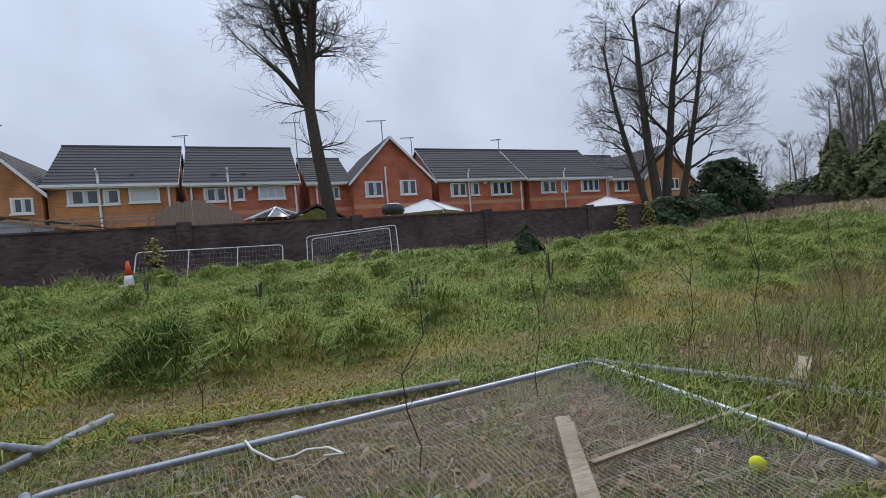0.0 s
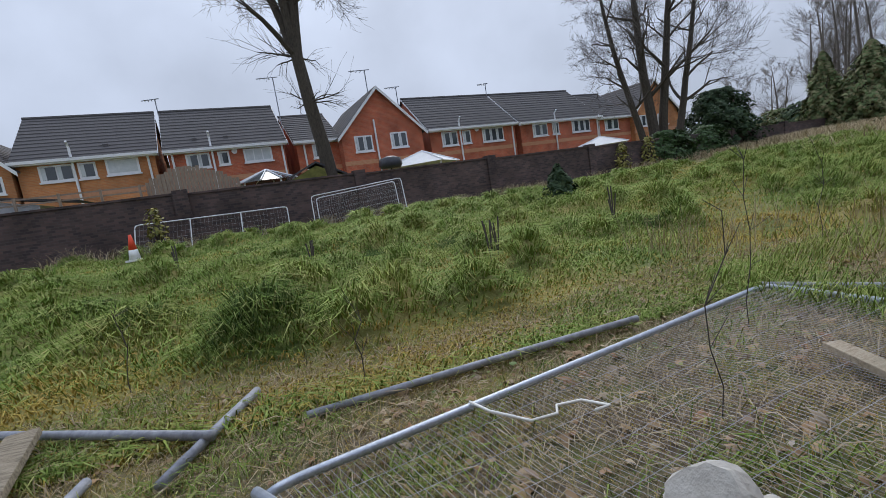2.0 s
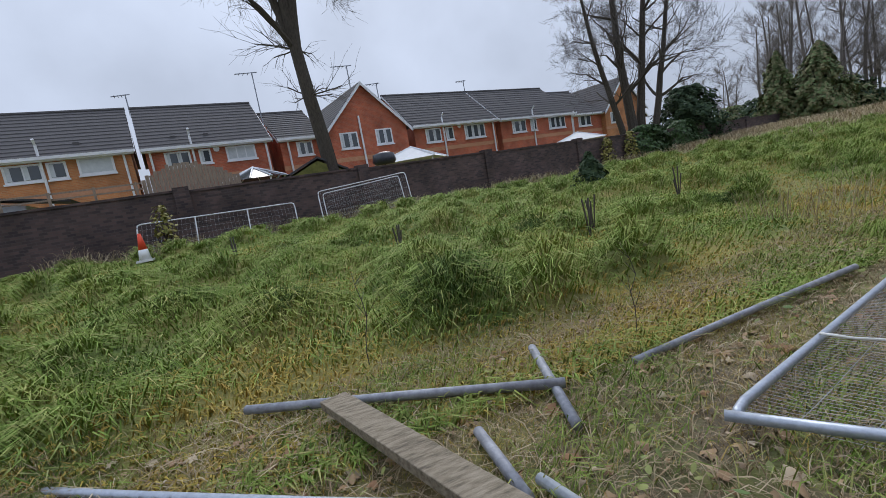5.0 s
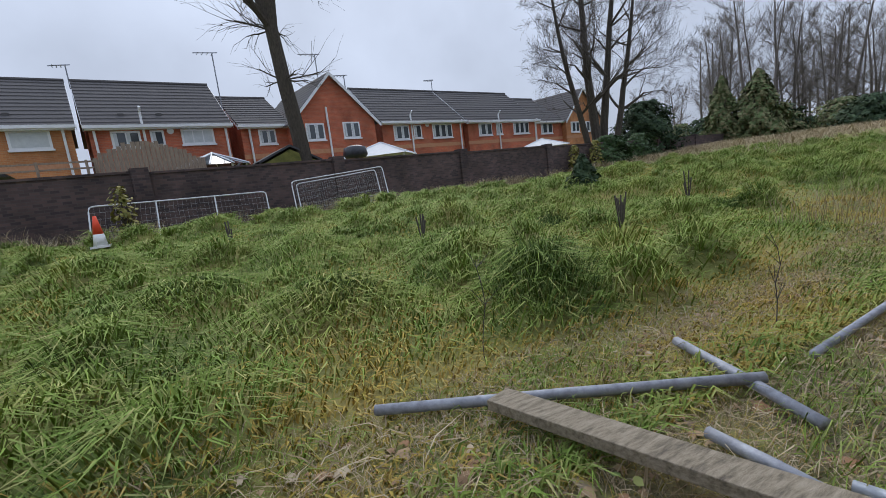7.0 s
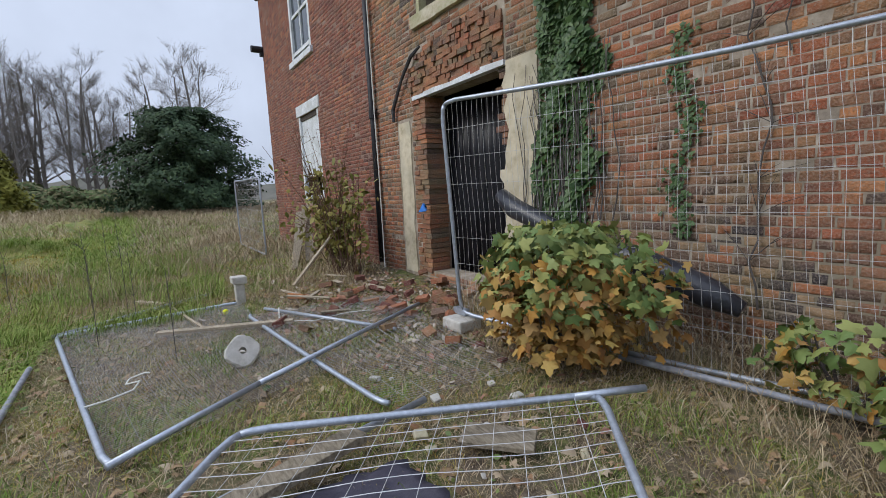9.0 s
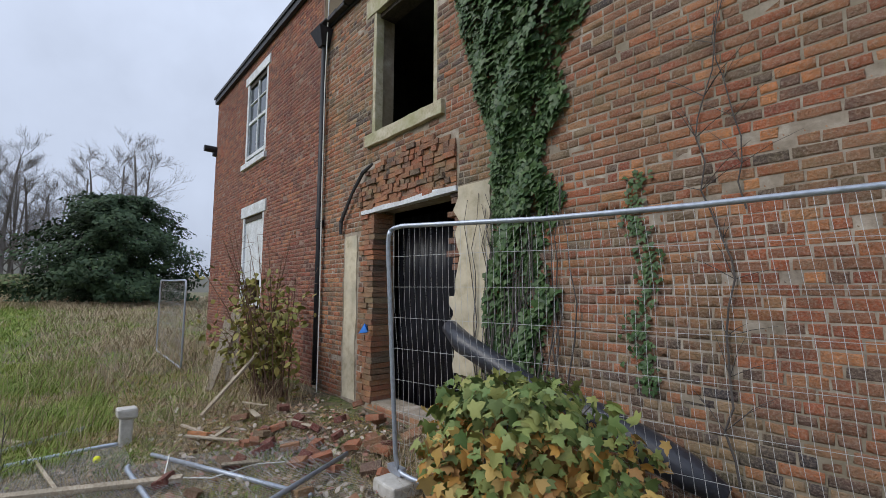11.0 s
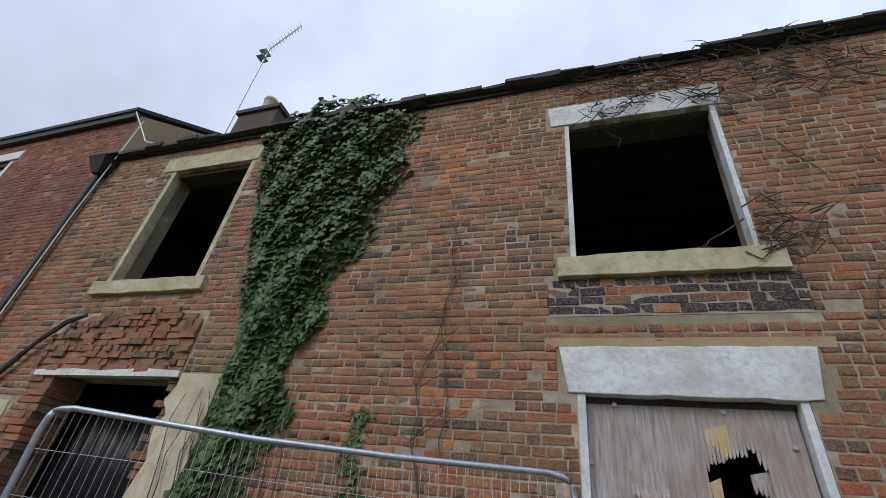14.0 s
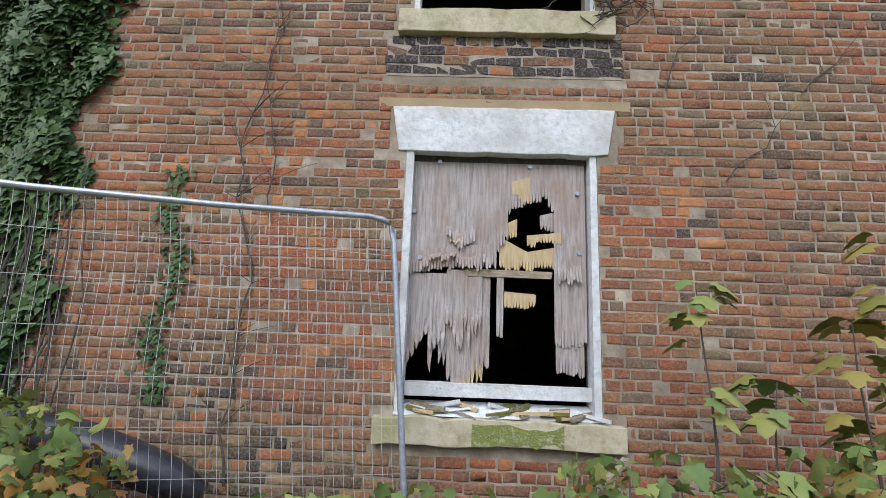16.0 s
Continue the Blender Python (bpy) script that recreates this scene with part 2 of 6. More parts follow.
M_ivy = material("ivy_leaf", [(.018, .045, .014), (.05, .10, .028)], 12, .5, .2, rnd="island", rndcols=[(.025, .06, .02), (.05, .105, .03), (.10, .17, .055), (.035, .075, .025), (.15, .21, .09)], spec=.35)
M_maple_g = material("green_maple_leaf", [(.10, .17, .05), (.22, .27, .09)], 14, .6, .3, rnd="island", rndcols=[(.09, .16, .045), (.20, .25, .075), (.33, .31, .09), (.14, .21, .09)])
M_maple_o = material("autumn_maple_leaf", [(.36, .22, .05), (.26, .12, .04)], 14, .6, .3, rnd="island", rndcols=[(.50, .27, .05), (.36, .16, .045), (.55, .41, .12), (.27, .13, .06), (.45, .36, .12)])
M_yellowgreen = material("yellowing_leaf", [(.13, .14, .03), (.30, .27, .07)], 14, .6, .3, rnd="island", rndcols=[(.10, .12, .03), (.24, .23, .06), (.34, .27, .08), (.15, .16, .05)])
M_ever = material("evergreen_foliage", [(.016, .036, .018), (.045, .08, .036)], 3, .8, .2, rnd="island", rndcols=[(.016, .034, .018), (.05, .085, .038), (.03, .055, .025), (.08, .12, .05)])
M_gold = material("golden_conifer_foliage", [(.16, .17, .03), (.28, .26, .05)], 3, .8, .2, rnd="island", rndcols=[(.13, .15, .03), (.30, .27, .05), (.20, .20, .04)])
M_hedge = material("mixed_shrub_foliage", [(.09, .13, .05), (.17, .19, .08)], 2, .85, .2, rnd="island", rndcols=[(.09, .14, .055), (.19, .19, .09), (.24, .19, .11), (.11, .17, .06), (.06, .09, .04)])
GRASS = [(.06, .115, .022), (.18, .29, .055), (.30, .42, .11), (.10, .18, .03), (.42, .46, .17), (.22, .33, .075), (.54, .48, .22), (.045, .085, .02)]
M_grass = material("rough_wet_grass", [(.07, .12, .02), (.21, .29, .05), (.42, .37, .09)], 1.1, .75, 0, rnd="island", rndcols=GRASS, spec=.12, rmix=.6)
M_grassdry = material("yellowed_mossy_grass", [(.22, .22, .04), (.42, .33, .07), (.46, .29, .09)], 1.6, .85, 0, rnd="island", rndcols=[(.24, .25, .05), (.48, .36, .09), (.36, .22, .07), (.56, .44, .18), (.17, .22, .045)], rmix=.6, spec=.1)
M_straw = material("dry_grass", [(.24, .17, .10), (.46, .37, .23)], 1.2, .8, 0, rnd="island", rndcols=[(.28, .19, .11), (.58, .49, .32), (.15, .095, .06), (.44, .33, .2), (.66, .58, .42)])
M_deadleaf = material("dead_leaf_litter", [(.20, .12, .07), (.42, .30, .18)], 10, .85, .2, rnd="island", rndcols=[(.20, .11, .06), (.50, .37, .22), (.33, .16, .08), (.60, .52, .38), (.10, .06, .04)])
M_red = material("cone_red", [(.75, .07, .03), (.85, .10, .05)], 5, .5, .05)
M_coneW = material("cone_reflective_white", [(.75, .75, .75), (.85, .85, .85)], 5, .5, .05)
M_blue = material("blue_plastic", [(.02, .17, .60), (.04, .25, .72)], 5, .5, .1)
M_ball = material("yellow_ball", [(.70, .72, .03), (.80, .82, .08)], 20, .8, .3)
M_string = material("white_cord", [(.70, .70, .66), (.82, .82, .78)], 20, .8, 0)
M_moss = material("mossy_roof", [(.10, .11, .03), (.22, .21, .06)], 5, .95, .6)
M_glass = bpy.data.materials.new("window_glass")
M_glass.use_nodes = True
_b = M_glass.node_tree.nodes["Principled BSDF"]
_b.inputs["Base Color"].default_value, _b.inputs["Roughness"].default_value = (.05, .06, .07, 1), .06
_b.inputs["Specular IOR Level"].default_value = .7


def ground_material():
    m = bpy.data.materials.new("meadow_ground")
    m.use_nodes = True
    n, l = m.node_tree.nodes, m.node_tree.links
    b = n["Principled BSDF"]
    tc = n.new("ShaderNodeTexCoord")

    def noi(s, d, a, c):
        q = n.new("ShaderNodeTexNoise")
        q.inputs["Scale"].default_value, q.inputs["Detail"].default_value = s, d
        l.new(tc.outputs["Object"], q.inputs["Vector"])
        r = n.new("ShaderNodeMapRange")
        r.inputs[1].default_value, r.inputs[2].default_value = a, c
        l.new(q.outputs[0], r.inputs[0])
        return r.outputs[0], q.outputs[0]

    def mix(f, a, c):
        x = n.new("ShaderNodeMix")
        x.data_type = 'RGBA'
        l.new(f, x.inputs[0])
        for s, v in ((6, a), (7, c)):
            if isinstance(v, tuple):
                x.inputs[s].default_value = lin(v)
            else:
                l.new(v, x.inputs[s])
        return x.outputs[2]

    f1, h1 = noi(1.1, 6, .35, .65)
    f2, h2 = noi(14, 6, .35, .65)
    f3, h3 = noi(4, 8, .4, .62)
    green = mix(f2, (.065, .11, .022), (.16, .21, .05))
    green = mix(f1, green, (.27, .225, .07))
    soil = mix(f2, (.075, .055, .037), (.19, .145, .10))
    soil = mix(f3, soil, (.15, .12, .075))
    f4, h4 = noi(2.3, 8, .44, .6)
    soil = mix(f4, soil, mix(f2, (.06, .085, .02), (.17, .18, .05)))
    # bare trodden soil by the house, between the fence panels; turf beyond
    sp = n.new("ShaderNodeSeparateXYZ")
    l.new(tc.outputs["Object"], sp.inputs[0])
    ad = n.new("ShaderNodeMath")
    ad.operation = 'MULTIPLY_ADD'
    ad.inputs[1].default_value = 1.6
    l.new(h1, ad.inputs[0])
    l.new(sp.outputs[1], ad.inputs[2])
    mr = n.new("ShaderNodeMapRange")
    mr.inputs[1].default_value, mr.inputs[2].default_value = 4.9, 6.0
    l.new(ad.outputs[0], mr.inputs[0])
    l.new(mix(mr.outputs[0], soil, green), b.inputs["Base Color"])
    b.inputs["Roughness"].default_value = .95
    bp = n.new("ShaderNodeBump")
    bp.inputs["Strength"].default_value, bp.inputs["Distance"].default_value = .8, .04
    l.new(h2, bp.inputs["Height"])
    l.new(bp.outputs[0], b.inputs["Normal"])
    return m


M_ground = ground_material()


# ---- building helpers ----
class MB:
    """Collects vertices and faces, placed by a matrix."""

    def __init__(self, m=None):
        self.v, self.f, self.m = [], [], m or Matrix.Identity(4)

    def add(self, vs, fs):
        k = len(self.v)
        self.v += [self.m @ Vector(p) for p in vs]
        self.f += [[i + k for i in q] for q in fs]
        return self

    def box(self, x0, x1, y0, y1, z0, z1, m=None, j=0.0):
        vs = [Vector((x, y, z)) for x in (x0, x1) for y in (y0, y1) for z in (z0, z1)]
        if j:
            vs = [p + Vector([random.uniform(-j, j) for _ in range(3)]) for p in vs]
        if m:
            vs = [m @ p for p in vs]
        return self.add(vs, [(0, 1, 3, 2), (4, 6, 7, 5), (0, 4, 5, 1), (2, 3, 7, 6), (0, 2, 6, 4), (1, 5, 7, 3)])

    def tube(self, pts, r, n=8, caps=True):
        pts = [Vector(p) for p in pts]
        rs = r if isinstance(r, (list, tuple)) else [r] * len(pts)
        vs, fs = [], []
        for i, p in enumerate(pts):
            d = (pts[min(i + 1, len(pts) - 1)] - pts[max(i - 1, 0)])
            d = d.normalized() if d.length > 1e-9 else Vector((0, 0, 1))
            a = d.cross(Vector((0, 0, 1)) if abs(d.z) < .9 else Vector((1, 0, 0))).normalized()
            b = d.cross(a)
            vs += [p + (a * math.cos(2 * math.pi * k / n) + b * math.sin(2 * math.pi * k / n)) * rs[i] for k in range(n)]
        for i in range(len(pts) - 1):
            fs += [(i * n + k, i * n + (k + 1) % n, (i + 1) * n + (k + 1) % n, (i + 1) * n + k) for k in range(n)]
        if caps:
            fs += [tuple(range(n))[::-1], tuple((len(pts) - 1) * n + k for k in range(n))]
        return self.add(vs, fs)

    def prism(self, poly, d, m=None):
        """A polygon in (x, z) pulled from y = 0 to y = d."""
        n = len(poly)
        vs = [Vector((x, 0, z)) for x, z in poly] + [Vector((x, d, z)) for x, z in poly]
        if m:
            vs = [m @ p for p in vs]
        return self.add(vs, [tuple(range(n)), tuple(range(2 * n - 1, n - 1, -1))] + [(i, n + i, n + (i + 1) % n, (i + 1) % n) for i in range(n)])


def root_at(ob):
    while ob.parent:
        ob = ob.parent
    return Vector(ob.location)


def part(name, mb, mat, parent=None, label="", smooth=False, bevel=0.0):
    me = bpy.data.meshes.new(name)
    o = root_at(parent) if parent else Vector((0, 0, 0))
    me.from_pydata([tuple(p - o) for p in mb.v], [], mb.f)
    me.materials.append(mat)
    if smooth:
        me.polygons.foreach_set("use_smooth", [True] * len(me.polygons))
    ob = new(name, me)
    ob.parent = parent
    if bevel:
        bv = ob.modifiers.new("edge", 'BEVEL')
        bv.width, bv.segments, bv.limit_method = bevel, 2, 'ANGLE'
    if label:
        ob["label"] = label
    return ob


def thing(name, label, category, loc=(0, 0, 0), group="", kind=""):
    ob = new(name)
    ob.location = loc
    return tagged(ob, label, category, group, kind)


def solid(name, mb, mat, label, category, group="", kind="", smooth=False, bevel=0.0):
    c = sum(mb.v, Vector()) / max(1, len(mb.v))
    base = Vector((c.x, c.y, min(p.z for p in mb.v)))
    me = bpy.data.meshes.new(name)
    me.from_pydata([tuple(p - base) for p in mb.v], [], mb.f)
    me.materials.append(mat)
    if smooth:
        me.polygons.foreach_set("use_smooth", [True] * len(me.polygons))
    ob = new(name, me)
    ob.location = base
    if bevel:
        bv = ob.modifiers.new("edge", 'BEVEL')
        bv.width, bv.segments, bv.limit_method = bevel, 2, 'ANGLE'
    return tagged(ob, label, category, group, kind)


def tri_mesh(name, verts, tris, mat):
    """A mesh object from numpy arrays of vertices and triangles."""
    me = bpy.data.meshes.new(name)
    me.vertices.add(len(verts))
    me.vertices.foreach_set("co", np.ascontiguousarray(verts, dtype=np.float32).ravel())
    t = np.ascontiguousarray(tris, dtype=np.int32)
    me.loops.add(t.size)
    me.loops.foreach_set("vertex_index", t.ravel())
    me.polygons.add(len(t))
    me.polygons.foreach_set("loop_start", np.arange(0, t.size, 3, dtype=np.int32))
    me.polygons.foreach_set("loop_total", np.full(len(t), 3, dtype=np.int32))
    me.update()
    me.validate()
    me.materials.append(mat)
    return new(name, me)


rng = np.random.default_rng(7)


def blades(name, x, y, z, h, w, mat, lean=0.6, droop=0.5):
    """Bent grass blades, five vertices each."""
    n = len(x)
    a = rng.uniform(0, 2 * np.pi, n)
    dx, dy = np.cos(a), np.sin(a)
    ln = h * lean * rng.uniform(.2, 1.2, n)
    b = rng.uniform(0, 2 * np.pi, n)
    lx, ly = np.cos(b) * ln, np.sin(b) * ln
    base = np.stack([x, y, z], 1)
    wv = np.stack([dx * w, dy * w, np.zeros(n)], 1)
    mid = base + np.stack([lx * .45, ly * .45, h * .65], 1)
    tip = base + np.stack([lx * 1.3, ly * 1.3, h * (1 - droop * rng.uniform(.1, 1, n) * .6)], 1)
    v = np.stack([base - wv, base + wv, mid - wv * .8, mid + wv * .8, tip], 1).reshape(-1, 3)
    k = (np.arange(n) * 5)[:, None, None]
    t = (np.array([[0, 1, 2], [1, 3, 2], [2, 3, 4]])[None] + k).reshape(-1, 3)
    return tri_mesh(name, v, t, mat)


LEAF_MAPLE = np.array([(0, .08), (.2, 0), (.46, .03), (.36, .2), (.6, .42), (.44, .5), (.26, .54), (.2, .78), (0, 1.02), (-.2, .78), (-.26, .54), (-.44, .5), (-.6, .42), (-.36, .2), (-.46, .03), (-.2, 0)])
LEAF_IVY = np.array([(0, 0), (.38, -.05), (.5, .35), (.22, .5), (0, 1.0), (-.22, .5), (-.5, .35), (-.38, -.05)])
LEAF_OVAL = np.array([(0, 0), (.25, .25), (.27, .6), (0, 1), (-.27, .6), (-.25, .25)])


def leaves(name, pos, nrm, up, size, shape, mat, cup=0.15):
    """Leaves as flat fans with a slight fold; pos, nrm, up are (n, 3) arrays."""
    n, k = len(pos), len(shape)
    nrm = nrm / np.linalg.norm(nrm, axis=1, keepdims=True)
    side = np.cross(nrm, up)
    side /= np.linalg.norm(side, axis=1, keepdims=True) + 1e-9
    up2 = np.cross(side, nrm)
    sx, sy = shape[:, 0], shape[:, 1] - .45
    v = pos[:, None, :] + size[:, None, None] * (sx[None, :, None] * side[:, None, :] + sy[None, :, None] * up2[:, None, :] - cup * (np.abs(sx) * 1.2)[None, :, None] * nrm[:, None, :] - cup * (sy ** 2)[None, :, None] * nrm[:, None, :])
    c = pos[:, None, :] + np.zeros((n, 1, 3))
    v = np.concatenate([c, v], 1).reshape(-1, 3)
    f = np.array([(0, 1 + i, 1 + (i + 1) % k) for i in range(k)])
    t = (f[None] + (np.arange(n) * (k + 1))[:, None, None]).reshape(-1, 3)
    return tri_mesh(name, v, t, mat)


# ---- ground ----
HB = np.stack([rng.uniform(-14, 34, 560), rng.uniform(5.7, 19, 560), rng.uniform(.18, .55, 560), rng.uniform(.06, .40, 560)], 1)
TUFTS = [(3.9, 6.1, .45, .42), (2.6, 7.2, .6, .25), (4.6, 8.6, .6, .28), (1.6, 8.4, .7, .25), (6.9, 9.2, .5, .25), (3.0, 10.2, .8, .3), (5.6, 11.4, .6, .3), (8.3, 8.3, .5, .22), (1.0, 6.6, .5, .2), (0.5, 10.5, .8, .35), (7.0, 13, .6, .3), (10.0, 10.6, .5, .25)]
HB = np.concatenate([HB, np.array(TUFTS)])
GX, GY = np.arange(-14, 34.01, .12), np.arange(4.5, 20.01, .12)
HG = np.zeros((len(GX), len(GY)))
for hx, hy, hr, hh in HB:
    i0, i1 = np.searchsorted(GX, [hx - 2 * hr, hx + 2 * hr])
    j0, j1 = np.searchsorted(GY, [hy - 2 * hr, hy + 2 * hr])
    d2 = (GX[i0:i1, None] - hx) ** 2 + (GY[None, j0:j1] - hy) ** 2
    HG[i0:i1, j0:j1] = np.maximum(HG[i0:i1, j0:j1], hh * np.exp(-d2 / hr ** 2 * 1.3))


def smooth01(t):
    t = np.clip(t, 0, 1)
    return t * t * (3 - 2 * t)


def hummock(x, y):
    i = np.clip(((np.asarray(x) + 14) / .12).astype(int), 0, len(GX) - 1)
    j = np.clip(((np.asarray(y) - 4.5) / .12).astype(int), 0, len(GY) - 1)
    inside = (np.asarray(x) > -14) & (np.asarray(x) < 34) & (np.asarray(y) > 4.5) & (np.asarray(y) < 20)
    return HG[i, j] * inside


def level(x, y):
    """The lie of the land without its hummocks."""
    x, y = np.asarray(x, float), np.asarray(y, float)
    z = .30 * smooth01((y - 5) / 12) + .75 * smooth01((x - 16) / 34) + .03 * np.sin(x * 1.3 + y * .7) * smooth01((y - 4) / 2)
    return z + .012 * np.sin(5.1 * x + 1.7 * y) * np.sin(3.3 * y - x)


def land(x, y):
    return level(x, y) + hummock(x, y) * .95


gx = np.concatenate([-np.geomspace(2500, 16, 26), np.arange(-15, 34.01, .17), np.geomspace(35, 2500, 28)])
gy = np.concatenate([-np.geomspace(2500, 5, 26), np.arange(-4.5, 20.5, .17), np.geomspace(21, 2500, 30)])
mx, my = np.meshgrid(gx, gy, indexing="ij")
mz = land(mx.ravel(), my.ravel())
ny = len(gy)
ii, jj = np.meshgrid(np.arange(len(gx) - 1), np.arange(ny - 1), indexing="ij")
a0 = (ii * ny + jj).ravel()
gt = np.concatenate([np.stack([a0, a0 + ny, a0 + ny + 1], 1), np.stack([a0, a0 + ny + 1, a0 + 1], 1)])
ground = tri_mesh("ground", np.stack([mx.ravel(), my.ravel(), mz], 1), gt, M_ground)
ground.data.polygons.foreach_set("use_smooth", [True] * len(ground.data.polygons))
tagged(ground, "uneven turf with worn soil beside the derelict house", "ground", kind="structure")

# ---- the derelict house ----
EAVE, LEAVE = 6.35, 7.6
X0, XM, X1 = -6.0, 9.1, 16.6
# openings in the front wall: x0, x1, z0, z1
W1, W2, W3, DOOR = (.22, 1.63, .90, 2.78), (.20, 1.63, 3.93, 5.66), (5.80, 7.32, 3.97, 5.90), (5.35, 7.22, .12, 2.82)
U4, L4 = (12.05, 13.6, 4.86, 7.0), (11.95, 13.5, 1.2, 3.45)
OPEN = [W1, W2, W3, DOOR]
OPENL = [U4, L4]


def wall_with_holes(name, x0, x1, z1, holes, y0, y1, mat, label):
    xs = sorted({x0, x1, *[h[0] for h in holes], *[h[1] for h in holes]})
    zs = sorted({-.4, z1, *[h[2] for h in holes], *[h[3] for h in holes]})
    mb = MB()
    for i in range(len(xs) - 1):
        for k in range(len(zs) - 1):
            cx, cz = (xs[i] + xs[i + 1]) / 2, (zs[k] + zs[k + 1]) / 2
            hole = any(h[0] < cx < h[1] and h[2] < cz < h[3] for h in holes)
            if not hole:
                mb.box(xs[i], xs[i + 1], y0, y1, zs[k], zs[k + 1])
    return tagged(part(name, mb, mat, label=label), category="wall", kind="structure")


front = wall_with_holes("wall_north", X0, XM, EAVE, OPEN, -.38, -.0035, M_mortar, "old red and brown brick wall of a derelict house")
front_l = wall_with_holes("wall_north_left", XM, X1, LEAVE, OPENL, -.38, -.0035, M_mortar_red, "dark red brick front of the taller house wing")
for nm, x, zt in (("wall_west", X0, EAVE), ("wall_east", X1 - .3, LEAVE)):
    tagged(part(nm, MB().box(x, x + .3, -7, -.38, -.4, zt), M_mortar, label="plain brick end wall of the derelict house"), category="wall", kind="structure")
tagged(part("wall_south", MB().box(X0, X1, -7.3, -7, -.4, EAVE), M_mortar, label="plain brick rear wall of the derelict house"), category="wall", kind="structure")
# room surfaces carry the indoor shade in their base colour
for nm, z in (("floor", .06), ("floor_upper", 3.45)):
    tagged(part(nm, MB().box(X0 + .3, X1 - .3, -7, -.385, z - .1, z), M_roomshade, label="boarded floor inside the empty house, room shade painted dark"), category="floor", kind="structure")
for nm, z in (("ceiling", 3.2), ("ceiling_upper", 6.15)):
    tagged(part(nm, MB().box(X0 + .3, X1 - .3, -7, -.385, z, z + .08), M_roomshade, label="broken ceiling inside the empty house, room shade painted dark"), category="ceiling", kind="structure")
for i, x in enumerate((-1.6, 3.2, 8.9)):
    tagged(part("wall_inner_%d" % (i + 1), MB().box(x, x + .15, -6.98, -.385, .06, 6.1), M_roomshade, label="plastered partition inside the empty house, room shade painted dark"), category="wall", kind="structure")
tagged(part("wall_inner_4", MB().box(3.4, 8.85, -2.6, -2.5, .06, 6.1), M_roomshade, label="plastered partition inside the empty house, room shade painted dark"), category="wall", kind="structure")
joists = thing("ceiling_joists", "bare timber joists across a broken ceiling, shade painted dark", "joist", (1, -2, 6.0))
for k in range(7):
    part("joist", MB().box(-.9, 2.8, -.9 - .55 * k, -.83 - .55 * k, 5.86, 6.13), M_roomshade, joists)

# roofs
roof = thing("roof", "low slate roof with ragged dark eaves", "roof", (1.5, -3, EAVE), kind="structure")
ev = MB()
xx = X0
while xx < XM - .05:
    w = random.uniform(.26, .4)
    ev.box(xx, min(xx + w + .004, XM), -.3, .13 + random.uniform(-.03, .04), EAVE + .06 + random.uniform(-.02, .02), EAVE + .10 + random.uniform(-.01, .03), j=.008)
    xx += w
part("eaves_slates", ev, M_slate, roof, "chipped overhanging slates")
part("slope", MB().add([(X0, -.25, EAVE + .07), (XM, -.25, EAVE + .07), (XM, -3.7, EAVE + 1.8), (X0, -3.7, EAVE + 1.8), (XM, -7.3, EAVE + .07), (X0, -7.3, EAVE + .07)], [(0, 1, 2, 3), (3, 2, 4, 5)]), M_slate, roof)
part("fascia", MB().box(X0, XM, -.01, .035, EAVE + .0, EAVE + .055), M_black, roof, "rotten black eaves board")
roof2 = thing("roof", "slate roof of the taller wing with a rendered gable end", "roof", (13, -3, LEAVE), kind="structure")
part("slope", MB().add([(XM, .12, LEAVE + .02), (X1 + .1, .12, LEAVE + .02), (X1 + .1, -3.6, LEAVE + 2.5), (XM, -3.6, LEAVE + 2.5), (X1 + .1, -7.3, LEAVE), (XM, -7.3, LEAVE)] + [(XM, .12, LEAVE + .1), (X1 + .1, .12, LEAVE + .1), (X1 + .1, -3.6, LEAVE + 2.6), (XM, -3.6, LEAVE + 2.6), (X1 + .1, -7.3, LEAVE + .1), (XM, -7.3, LEAVE + .1)], [(0, 1, 2, 3), (3, 2, 4, 5), (6, 7, 8, 9), (9, 8, 10, 11), (0, 1, 7, 6), (0, 3, 9, 6), (1, 2, 8, 7), (3, 5, 11, 9)]), M_slate, roof2)
part("fascia", MB().box(XM, X1 + .05, .0, .09, LEAVE - .12, LEAVE + .015), M_black, roof2, "dark timber eaves board")
gm = Matrix.Translation((XM - .01, 0, 0)) @ Matrix.Rotation(radians(90), 4, 'Z')
part("gable_wall", MB().prism([(-7, EAVE), (-.02, EAVE), (-.02, LEAVE), (-3.6, LEAVE + 2.45), (-7, LEAVE)], -.25, gm), M_render, roof2, "buff rendered gable end")

chimney = thing("chimney_stack", "brick chimney stack with one clay pot above the roof", "chimney", (7.9, -1.44, 6.9))
part("shaft", MB().box(7.42, 8.44, -1.66, -1.22, 6.7, 8.9), brick_wall_material("chimney_brick", (.13, .085, .07), (.09, .065, .058), (.1, .085, .075)), chimney)
part("cap", MB().box(7.36, 8.5, -1.72, -1.16, 8.9, 9.02), M_slate, chimney, bevel=.015)
part("pot", MB().tube([(7.95, -1.4, 9.02), (7.95, -1.4, 9.1), (7.95, -1.4, 9.42), (7.95, -1.4, 9.44), (7.95, -1.4, 9.5)], [.17, .15, .13, .16, .15], 16), M_plaster, chimney, "buff clay pot", smooth=True)
aerial = thing("tv_aerial", "tall grey television aerial leaning on a bracketed pole", "aerial", (9.0, -1.5, 8.7))
part("pole", MB().tube([(9.0, -1.5, 8.4), (9.12, -1.5, 12.1)], .022, 8), M_galv, aerial)
